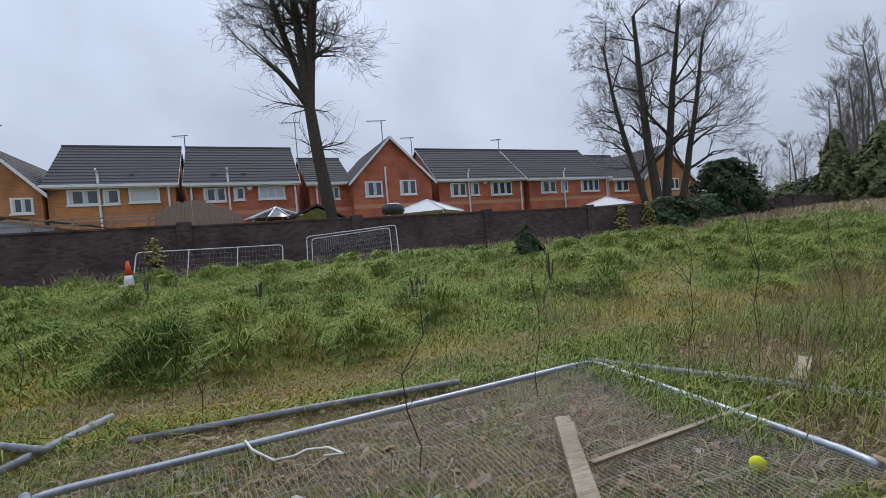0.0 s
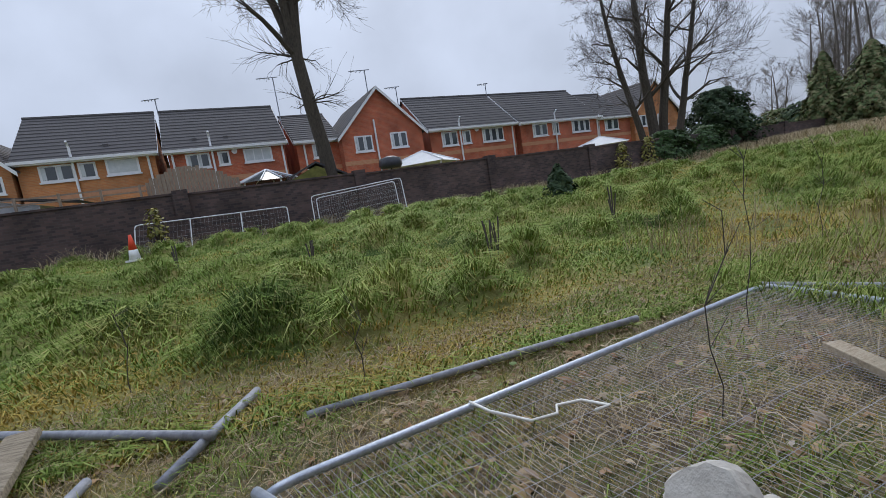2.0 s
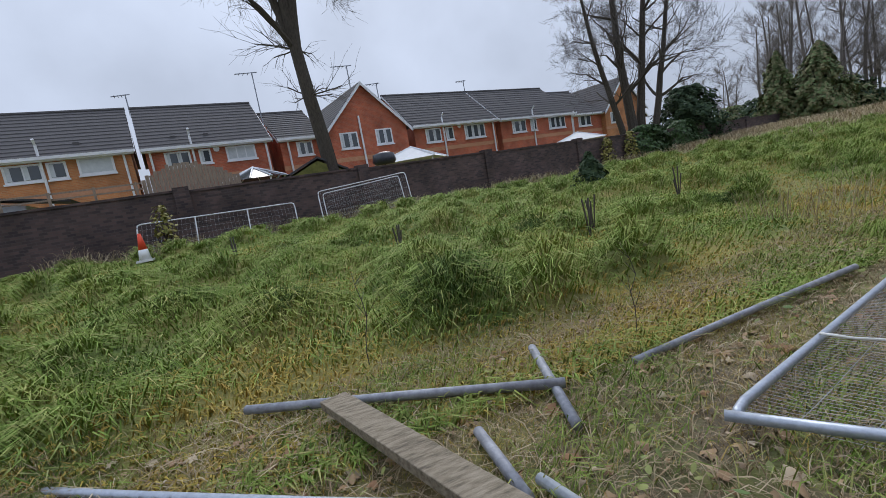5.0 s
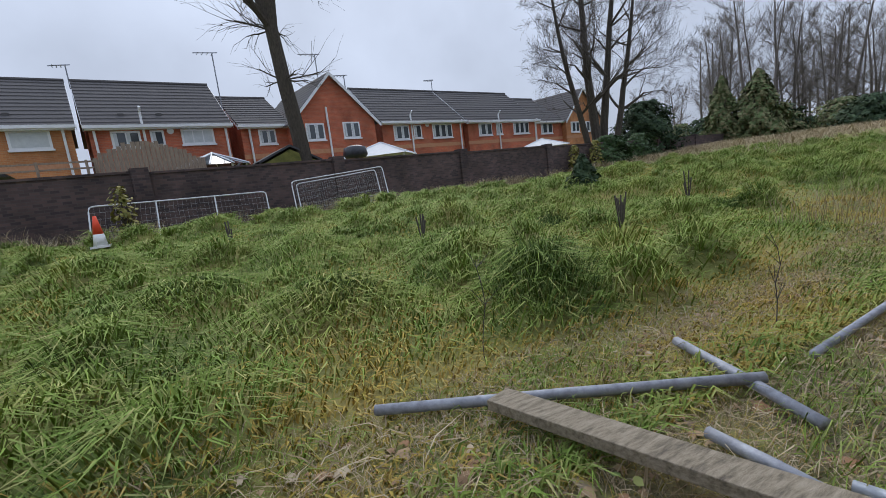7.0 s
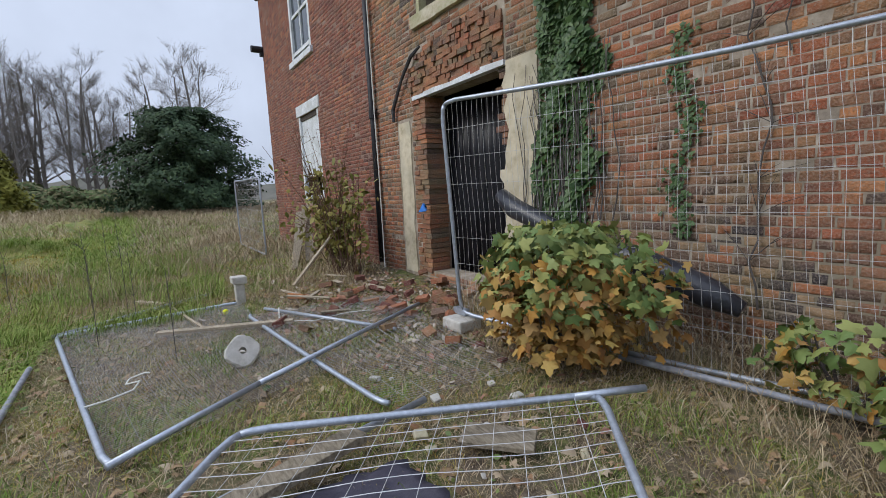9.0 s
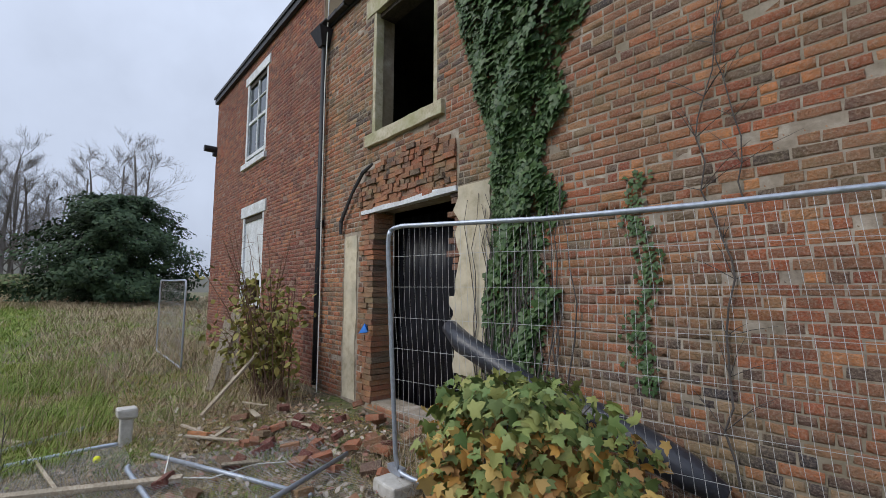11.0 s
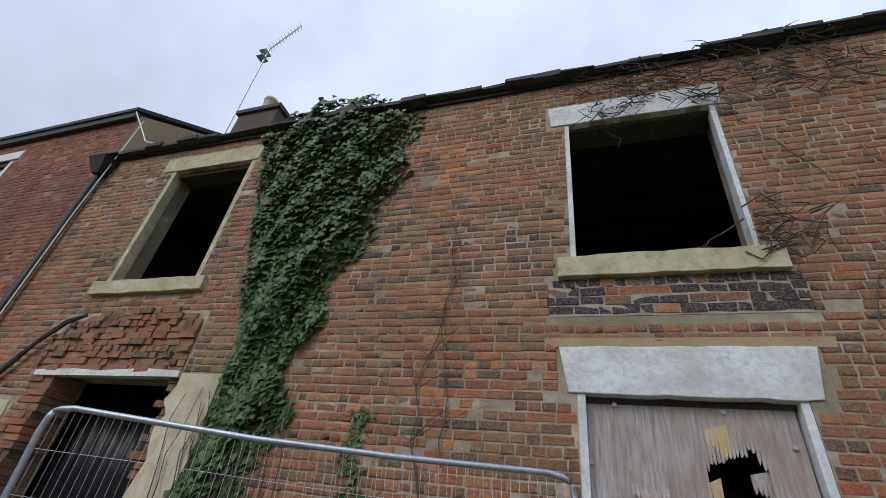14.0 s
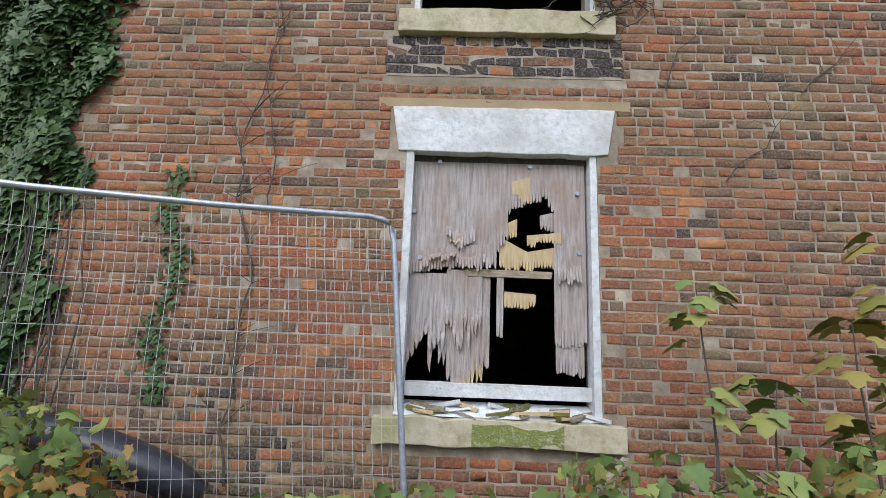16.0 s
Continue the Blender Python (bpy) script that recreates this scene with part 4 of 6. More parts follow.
# ---- the modern houses beyond the wall ----
def window(mb_m, x0, x1, z0, z1, v, par, lights, blind=False):
    w = part("window", MB(mb_m).box(x0, x1, v - .03, v + .02, z0, z1), M_upvc, par)
    n = lights
    for i in range(n):
        a, b = x0 + .07 + (x1 - x0 - .14) * i / n, x0 + .07 + (x1 - x0 - .14) * (i + 1) / n
        part("pane", MB(mb_m).box(a + .03, b - .03, v - .045, v - .032, z0 + .09, z1 - .09), M_blind if blind else M_glass, w)
        if not blind:
            part("curtain", MB(mb_m).box(a + .03, a + .03 + (b - a) * .28, v - .05, v - .046, z0 + .1, z1 - .1), M_blind, w)
    part("sill", MB(mb_m).box(x0 - .05, x1 + .05, v - .1, v + .02, z0 - .08, z0), M_upvc, w)


def tiles(mb, x0, x1, y0, z0, y1, z1, rows=13):
    for r in range(rows):
        a, b = r / rows, (r + 1) / rows
        ya, za, yb, zb = y0 + (y1 - y0) * a, z0 + (z1 - z0) * a, y0 + (y1 - y0) * b, z0 + (z1 - z0) * b
        mb.add([(x0, ya, za), (x1, ya, za), (x1, yb, zb), (x0, yb, zb), (x0, ya, za + .06), (x1, ya, za + .06), (x1, yb, zb + .015), (x0, yb, zb + .015)], [(0, 1, 5, 4), (4, 5, 6, 7), (0, 4, 7, 3), (1, 2, 6, 5)])


def house(u0, u1, v, eave, ridge, wins, mat, label, pipes=(), alarm=None, band=True, depth=7.2, vents=()):
    h = thing("house", label, "house", st((u0 + u1) / 2, v, .3), "row of modern houses")
    pv, base = v + depth / 2, -.2
    side = [(0, base), (depth, base), (depth, eave), (depth / 2, ridge), (0, eave)]
    mb = MB(ST)
    n = len(side)
    mb.add([(u0, v + a, z) for a, z in side] + [(u1, v + a, z) for a, z in side], [tuple(range(n)), tuple(range(2 * n - 1, n - 1, -1))] + [(i, n + i, n + (i + 1) % n, (i + 1) % n) for i in range(n)])
    part("wall", mb, mat, h)
    k = (ridge - eave) / (depth / 2)
    zl = eave - .3 * k + .05
    ro = part("roof", MB(ST).add([(u0 - .18, v - .3, zl), (u1 + .18, v - .3, zl), (u1 + .18, pv, ridge + .05), (u0 - .18, pv, ridge + .05), (u1 + .18, v + depth + .3, zl), (u0 - .18, v + depth + .3, zl)], [(0, 1, 2, 3), (3, 2, 4, 5)]), M_tile, h)
    for r in range(13):
        rf = MB(ST)
        tiles(rf, u0 - .18, u1 + .18, v - .3 + (pv - v + .3) * r / 13, zl + .03 + (ridge + .05 - zl) * r / 13, v - .3 + (pv - v + .3) * (r + 1) / 13, zl + .03 + (ridge + .05 - zl) * (r + 1) / 13, 1)
        part("tile_course", rf, M_tile, ro)
    part("ridge_tiles", MB(ST).tube([(u0 - .2, pv, ridge + .1), (u1 + .2, pv, ridge + .1)], .1, 8), M_tile, ro)
    part("gutter", MB(ST).box(u0 - .2, u1 + .2, v - .42, v - .3, eave - .2, eave - .06), M_upvc, h)
    part("soffit", MB(ST).box(u0 - .15, u1 + .15, v - .32, v, eave - .26, eave - .18), M_upvc, h)
    for ue in (u0 - .2, u1 + .2):
        part("bargeboard", MB(ST).add([(ue, v - .35, eave - .33), (ue, pv, ridge - .04), (ue, pv, ridge + .1), (ue, v - .35, eave - .2), (ue + .02, v - .35, eave - .33), (ue + .02, pv, ridge - .04), (ue + .02, pv, ridge + .1), (ue + .02, v - .35, eave - .2)], [(0, 1, 2, 3), (7, 6, 5, 4), (0, 4, 5, 1), (3, 2, 6, 7)]), M_upvc, h)
    for a, b, c, d, nl, bl in wins:
        window(ST, a, b, c, d, v, h, nl, bl)
    if band:
        part("brick_band", MB(ST).box(u0 - .012, u1 + .012, v - .012, v + .1, 3.35, 3.62), M_band, h)
    for pu, z0, z1 in pipes:
        part("downpipe", MB(ST).tube([(pu, v - .34, z1), (pu, v - .1, z1 - .25), (pu + .02, v - .08, z0)], .06, 6), M_upvc, h)
    if alarm:
        part("alarm_box", MB(ST).tube([(alarm, v - .08, 4.95), (alarm, v, 4.95)], .16, 8), M_upvc, h)
    for uu in vents:
        part("roof_vent", MB(ST).box(uu, uu + .25, v + .5, v + .8, eave + .45, eave + .62), M_tile, h)
    return h


HV = 29.8
house(-3.2, 2.5, HV, 5.35, 8.0, [(-2.4, -1.0, 4.25, 5.05, 2, False), (-.85, -.1, 4.25, 5.05, 1, False), (.3, 1.75, 4.3, 5.12, 1, True)], M_housebrick2, "orange-brick modern house with a dark tiled roof", [(2.2, 0, 5.2), (-1.0, 0, 6.1)], vents=(.3,))
house(3.1, 9.15, HV, 5.3, 8.0, [(3.9, 5.1, 4.2, 5.0, 2, False), (5.5, 6.1, 4.25, 5.0, 1, False), (6.85, 8.4, 4.25, 5.02, 3, True)], M_housebrick, "red-brick modern house with a dark tiled roof", [(3.3, 0, 5.2), (5.25, 0, 6.1), (9.0, 0, 5.2)], 6.4, vents=(4.4, 6.0))
house(18.9, 26.2, HV, 5.25, 8.05, [(19.8, 21.1, 3.98, 4.95, 2, False), (21.5, 22.2, 4.02, 4.95, 1, False), (23.2, 25.1, 3.98, 4.98, 3, False)], M_housebrick, "red-brick modern house with a dark tiled roof", [(21.3, 0, 5.9), (25.9, 0, 5.2)], 22.75)
house(26.75, 35.0, HV, 5.2, 8.05, [(27.9, 29.4, 4.0, 4.95, 2, False), (29.9, 30.6, 4.02, 4.95, 1, False), (32.0, 34.0, 4.0, 4.98, 3, False)], M_housebrick, "red-brick modern house with a dark tiled roof", [(30.2, 0, 5.9), (34.8, 0, 5.2)])


def gable_house(u0, u1, ua, eave, apex, v, wins, mat, label, pipes=(), alarm=None, depth=8.0):
    h = thing("house", label, "house", st((u0 + u1) / 2, v, .3), "row of modern houses")
    prof = [(u0, -.2), (u1, -.2), (u1, eave), (ua, apex), (u0, eave)]
    mb = MB(ST)
    n = 5
    mb.add([(a, v, z) for a, z in prof] + [(a, v + depth, z) for a, z in prof], [tuple(range(n)), tuple(range(2 * n - 1, n - 1, -1))] + [(i, n + i, n + (i + 1) % n, (i + 1) % n) for i in range(n)])
    part("wall", mb, mat, h)
    ro = part("roof", MB(ST).add([(u0 - .28, v - .2, eave - .25), (ua, v - .2, apex + .03), (u1 + .28, v - .2, eave - .25), (u0 - .28, v + depth, eave - .25), (ua, v + depth, apex + .03), (u1 + .28, v + depth, eave - .25)], [(0, 1, 4, 3), (1, 2, 5, 4)]), M_tile, h)
    for ue, s in ((u0, -1), (u1, 1)):
        k = (apex - eave) / abs(ua - ue)
        e0, z0 = ue + s * .3, eave - .3 * k
        rows = 13
        for r in range(rows):
            a, b = r / rows, (r + 1) / rows
            xa, za, xb, zb = e0 + (ua - e0) * a, z0 + (apex - z0) * a + .06, e0 + (ua - e0) * b, z0 + (apex - z0) * b + .06
            part("tile_course", MB(ST).add([(xa, v - .25, za + .05), (xa, v + depth, za + .05), (xb, v + depth, zb + .01), (xb, v - .25, zb + .01), (xa, v - .25, za - .02), (xa, v + depth, za - .02)], [(0, 1, 2, 3), (0, 1, 5, 4)]), M_tile, ro)
        part("bargeboard", MB(ST).add([(e0, v - .3, z0 - .16), (ua, v - .3, apex - .14), (ua, v - .3, apex + .07), (e0, v - .3, z0 + .06), (e0, v - .25, z0 - .16), (ua, v - .25, apex - .14), (ua, v - .25, apex + .07), (e0, v - .25, z0 + .06)], [(0, 1, 2, 3), (7, 6, 5, 4), (0, 4, 5, 1), (3, 2, 6, 7)]), M_upvc, h)
    for a, b, c, d, nl, bl in wins:
        window(ST, a, b, c, d, v, h, nl, bl)
    part("brick_band", MB(ST).box(u0 - .012, u1 + .012, v - .012, v + .1, 3.35, 3.62), M_band, h)
    for pu, z0, z1 in pipes:
        part("downpipe", MB(ST).tube([(pu, v - .1, z1), (pu + .02, v - .08, z0)], .06, 6), M_upvc, h)
    if alarm:
        part("alarm_box", MB(ST).tube([(alarm, v - .08, 5.6), (alarm, v, 5.6)], .16, 8), M_upvc, h)
    return h


gable_house(12.6, 18.2, 15.3, 5.3, 8.1, HV - .3, [(13.4, 14.6, 4.15, 5.15, 2, False), (15.85, 17.05, 4.2, 5.2, 2, False)], M_housebrick, "red-brick modern house with a steep gable front", [(14.85, 0, 6.1)])
house(9.95, 12.6, HV + .6, 5.3, 7.4, [(10.9, 11.9, 4.15, 5.0, 2, False)], M_housebrick, "low red-brick wing beside the gabled house", [(10.4, 0, 5.2)])
gable_house(-7.4, -3.35, -5.35, 5.1, 7.3, HV - .2, [(-6.9, -5.9, 3.9, 4.6, 2, False), (-4.6, -3.7, 3.9, 4.7, 2, False)], M_housebrick2, "orange-brick modern house with a gable front", [(-7.3, 0, 5)], -5.35)
gable_house(39.5, 45.5, 42.2, 5.2, 8.0, HV, [(40.2, 41.6, 3.9, 4.9, 2, False), (42.6, 44.0, 3.9, 4.9, 2, False)], M_housebrick2, "orange-brick modern house with a gable front", [])
house(35.2, 39.5, HV + .5, 5.1, 7.7, [(36.3, 38.0, 3.95, 4.9, 2, False)], M_housebrick, "red-brick wing between modern houses", [(35.5, 0, 5)])
for u in (-16, -23):
    gable_house(u, u + 5.2, u + 2.6, 3.6, 5.6, HV + 14, [(u + 1.8, u + 3, 2.6, 3.4, 2, False)], M_housebrick2, "distant buff-brick modern house with a gable front")
house(-22, -17, HV + 15, 3.6, 5.5, [], M_housebrick2, "distant buff-brick modern house with a dark tiled roof", band=False)
gable_house(49, 55, 52, 5.0, 7.6, HV + 6, [], M_housebrick2, "far brick house half hidden behind trees")


def aerial_thing(u, v, z, h, s):
    a = thing("tv_aerial", "thin grey television aerial on a house roof", "aerial", st(u, v, z), "roof aerials")
    part("pole", MB(ST).tube([(u, v, z - .3), (u, v, z + h)], .035, 6), M_galv_old, a)
    part("boom", MB(ST).tube([(u - s, v, z + h - .1), (u + .3 * s, v, z + h)], .03, 5), M_galv_old, a)
    for k in range(4):
        part("element", MB(ST).tube([(u - s * k / 4, v - .25, z + h - .1), (u - s * k / 4, v + .25, z + h - .1)], .02, 4), M_galv_old, a)


for q in ((-5.3, HV + 1, 7.3, 1.3, .9), (2.9, 33.4, 8, .9, .7), (9.6, 32, 5.6, 4.0, 1.0), (15.3, HV + 1, 8.1, 1.5, 1.1), (18.3, 33, 6.6, 2.4, .9), (26.5, 33.4, 8, 1.1, .8)):
    aerial_thing(*q)


def parasol(u, v, z, r, h, n, mat, label, name="garden_gazebo", cat="gazebo"):
    g = thing(name, label, cat, st(u, v, .3))
    mb = MB(ST)
    mb.add([(u, v, z + h)] + [(u + r * math.cos(2 * math.pi * k / n), v + r * math.sin(2 * math.pi * k / n), z) for k in range(n)], [(0, 1 + k, 1 + (k + 1) % n) for k in range(n)])
    part("canopy", mb, mat, g)
    for k in range(n):
        part("rib", MB(ST).tube([(u, v, z + h + .02), (u + r * math.cos(2 * math.pi * k / n), v + r * math.sin(2 * math.pi * k / n), z + .03)], .04, 5), M_upvc, g)
    for k in range(0, n, max(1, n // 4)):
        part("leg", MB(ST).tube([(u + .9 * r * math.cos(2 * math.pi * k / n), v + .9 * r * math.sin(2 * math.pi * k / n), -.2), (u + .9 * r * math.cos(2 * math.pi * k / n), v + .9 * r * math.sin(2 * math.pi * k / n), z + .1)], .05, 6), M_upvc, g)


M_canvas = material("white_canvas", [(.70, .71, .70), (.80, .80, .80)], 3, .8, .1)
parasol(7.6, 27.4, 2.85, 1.7, .65, 10, M_glass, "conservatory roof with white ribs", "conservatory", "conservatory")
parasol(16.3, 26.0, 2.65, 2.5, .8, 4, M_canvas, "white canvas garden gazebo")
parasol(31.5, 26.5, 2.45, 2.6, .7, 4, M_canvas, "white canvas garden gazebo")
umb = thing("garden_umbrella", "closed dark green garden umbrella", "umbrella", st(13.2, 23.4, .3))
part("canopy", MB(ST).tube([(13.2, 23.4, 2.5), (13.2, 23.4, 2.65), (13.2, 23.4, 3.0), (13.2, 23.4, 3.12)], [.5, .62, .55, .2], 10), M_plastic, umb, smooth=True)
part("pole", MB(ST).tube([(13.2, 23.4, 0), (13.2, 23.4, 2.6)], .03, 6), M_black, umb)
shed = thing("garden_shed", "small felt-roofed garden shed behind the wall", "shed", st(8.7, 20.9, .3))
part("roof", MB(ST).add([(7.5, 20, 2.3), (8.7, 20, 2.85), (9.9, 20, 2.25), (7.5, 22, 2.3), (8.7, 22, 2.85), (9.9, 22, 2.25), (7.5, 20, 2.38), (8.7, 20, 2.93), (9.9, 20, 2.33)], [(0, 1, 4, 3), (1, 2, 5, 4), (0, 1, 7, 6), (1, 2, 8, 7), (6, 7, 4, 3), (7, 8, 5, 4)]), M_slate, shed)
part("wall", MB(ST).prism([(7.65, 0), (9.75, 0), (9.75, 2.25), (8.7, 2.75), (7.65, 2.28)], 1.9, Matrix.Translation((0, 20.05, 0))), M_moss, shed)
gr = thing("garage", "low grey garage with a shallow roof behind the wall", "garage", st(-2, 21.5, .3))
part("wall", MB(ST).prism([(-4.2, 0), (-.2, 0), (-.2, 2.5), (-2.4, 3.0), (-4.2, 2.7)], 2.6, Matrix.Translation((0, 20.3, 0))), M_blind, gr)
part("roof", MB(ST).add([(-4.5, 20.1, 2.7), (-2.4, 20.1, 3.08), (0.9, 20.1, 2.5), (-4.5, 23, 2.7), (-2.4, 23, 3.08), (.9, 23, 2.5), (-4.5, 20.1, 2.63), (-2.4, 20.1, 3.0), (.9, 20.1, 2.43)], [(0, 1, 4, 3), (1, 2, 5, 4), (0, 6, 7, 1), (1, 7, 8, 2)]), M_slate, gr)
random.seed(8)
gf = thing("timber_fence", "upright timber fence boards rising above the garden wall", "fence", st(4.3, 20.2, .3))
for k in range(24):
    hh = 2.6 + .65 * math.sin(math.pi * (k + 3) / 26) + random.uniform(-.05, .05)
    part("board", MB(ST).box(2.8 + .125 * k, 2.8 + .125 * k + .115, 20.1, 20.13, .3, hh), M_fencewood, gf)
gf = thing("trellis_fence", "weathered trellis along the top of the garden wall", "fence", st(-.5, 19.9, .3))
for k in range(7):
    part("post", MB(ST).box(-4 + 1.1 * k, -3.93 + 1.1 * k, 19.85, 19.92, .3, 2.75), M_fencewood, gf)
for z in (2.5, 2.68):
    part("rail", MB(ST).box(-4, 2.8, 19.93, 19.96, z, z + .05), M_fencewood, gf)

# dark shed at the left end of the meadow
sh = thing("derelict_shed", "low derelict shed with a mossy sagging roof", "shed", (-6, 13.5, .2))
part("wall", MB().box(-8.6, -4.3, 12.3, 15.2, -.1, 1.75), M_black, sh)
part("roof", MB().add([(-8.9, 11.9, 2.55), (-4.1, 11.9, 1.85), (-3.9, 15.5, 1.95), (-8.9, 15.5, 2.6), (-8.9, 11.9, 2.45), (-4.1, 11.9, 1.75), (-3.9, 15.5, 1.85), (-8.9, 15.5, 2.5)], [(0, 1, 2, 3), (7, 6, 5, 4), (0, 4, 5, 1), (1, 5, 6, 2)]), M_moss, sh)
part("bargeboard", MB().add([(-8.9, 11.86, 2.35), (-4.1, 11.86, 1.65), (-4.1, 11.86, 1.87), (-8.9, 11.86, 2.57), (-8.9, 11.9, 2.35), (-4.1, 11.9, 1.65), (-4.1, 11.9, 1.87), (-8.9, 11.9, 2.57)], [(0, 1, 2, 3), (7, 6, 5, 4), (3, 2, 6, 7), (0, 4, 5, 1)]), M_upvc, sh)


# ---- trees ----
def grow(mb, tw, p, d, length, r, depth, spread, rnd, up=.12, twigs=3, keep=.8):
    n = 4 if r > .02 else 2
    pts, rs = [p.copy()], [r]
    q, dd = p.copy(), d.normalized()
    for i in range(n):
        dd = (dd + Vector((rnd.uniform(-1, 1), rnd.uniform(-1, 1), rnd.uniform(-1, 1) + up * 3)) * .13).normalized()
        q = q + dd * (length / n)
        pts.append(q.copy())
        rs.append(r * (1 - .45 * (i + 1) / n))
    (mb if r > .02 else tw).tube(pts, rs, 7 if r > .08 else (4 if r > .02 else 3), caps=False)
    if depth == 0:
        return
    k = rnd.randint(2, 3) + (1 if depth <= 3 else 0)
    for i in range(k):
        f = rnd.uniform(.35, 1.0) if i else 1.0
        j = min(n, int(f * n))
        a = rnd.uniform(0, 2 * math.pi)
        t = dd.cross(Vector((math.cos(a), math.sin(a), .3))).normalized()
        nd = (dd + t * spread * rnd.uniform(.5, 1.2)).normalized()
        nd.z = nd.z * .9 + up
        grow(mb, tw, pts[j], nd, length * rnd.uniform(.6, .85), max(.0055, rs[j] * rnd.uniform(.45, .68)), depth - 1, spread, rnd, up, twigs, keep)


def tree(name, loc, label, trunks, depth, seed, mat=None, twmat=None, spread=.55, up=.1, pollard=0, limb=.19, fork=0):
    rnd = random.Random(seed)
    g = thing(name, label, "tree", loc)
    mb, tw = MB(), MB()
    crotch = None
    for dx, dy, L, r, tx, ty, start in trunks:
        base = crotch or Vector(loc) + Vector((dx, dy, -.2))
        dirv = Vector((tx, ty, 1)).normalized()
        n = 9
        pts, rs = [], []
        c = base.copy()
        for i in range(n + 1):
            pts.append(c.copy())
            rs.append(r * (1.25 if i == 0 else 1) * (1 - .72 * i / n))
            dirv = (dirv + Vector((rnd.uniform(-1, 1), rnd.uniform(-1, 1), .25)) * .05).normalized()
            c = c + dirv * (L / n)
        mb.tube(pts, rs, 9, caps=False)
        if fork and not crotch:
            crotch = pts[fork].copy()
        for i in range(start, n + 1):
            for q in range(2 if i < n else 3):
                a = rnd.uniform(0, 2 * math.pi)
                nd = Vector((math.cos(a), math.sin(a), rnd.uniform(.35, 1.0)))
                grow(mb, tw, pts[i], nd, L * limb * rnd.uniform(.72, 1.26) * (1.2 - .5 * i / n), rs[i] * rnd.uniform(.35, .55), depth, spread, rnd, up)
        for q in range(pollard):
            i = rnd.randint(3, n - 1)
            a = rnd.uniform(0, 2 * math.pi)
            grow(mb, tw, pts[i], Vector((math.cos(a), math.sin(a), rnd.uniform(-.1, .6))), rnd.uniform(.8, 1.6), .035, 2, .6, rnd, .05)
    part("trunk", mb, mat or M_bark, g)
    part("crown", tw, twmat or M_twig, g)
    return g


tree("pollarded_tree", (6.0, 21.6, .3), "tall bare tree with a dark trunk behind the wall", [(0, 0, 15.5, .34, -.055, 0, 4), (0, 0, 10.0, .17, .13, .03, 2), (0, 0, 9.5, .18, -.22, .05, 2), (0, 0, 8.0, .14, .02, -.2, 2)], 5, 4, spread=.8, up=.05, pollard=34, limb=.125, fork=4)
tree("bare_tree", (26.0, 24.9, .3), "wide bare tree with several dark stems", [(0, 0, 13.5, .36, -.07, 0, 3), (.5, .2, 14, .32, .07, .02, 4), (.9, -.2, 12.5, .26, .27, 0, 3), (-.5, .1, 12, .24, -.26, .05, 3)], 5, 13, spread=.8, up=.05, limb=.165)
# far trees wear the haze-paled twig colour on trunk and crown
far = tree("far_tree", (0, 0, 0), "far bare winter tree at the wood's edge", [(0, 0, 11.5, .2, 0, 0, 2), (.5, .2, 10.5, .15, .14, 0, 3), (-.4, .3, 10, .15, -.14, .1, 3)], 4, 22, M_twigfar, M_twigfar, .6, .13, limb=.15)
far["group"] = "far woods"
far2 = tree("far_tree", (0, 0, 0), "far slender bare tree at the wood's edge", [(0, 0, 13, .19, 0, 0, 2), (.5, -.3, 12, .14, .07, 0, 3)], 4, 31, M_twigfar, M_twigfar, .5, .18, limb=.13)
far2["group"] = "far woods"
rnd = random.Random(17)
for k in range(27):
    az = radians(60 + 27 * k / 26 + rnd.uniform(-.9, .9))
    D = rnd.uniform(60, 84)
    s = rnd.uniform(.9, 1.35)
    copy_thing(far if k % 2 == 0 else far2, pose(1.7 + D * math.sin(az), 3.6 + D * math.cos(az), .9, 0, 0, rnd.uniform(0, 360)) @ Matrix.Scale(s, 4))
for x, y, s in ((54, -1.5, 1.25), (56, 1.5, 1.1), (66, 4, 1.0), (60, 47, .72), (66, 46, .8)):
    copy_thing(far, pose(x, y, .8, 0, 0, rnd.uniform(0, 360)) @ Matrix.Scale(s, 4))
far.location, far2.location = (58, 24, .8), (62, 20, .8)


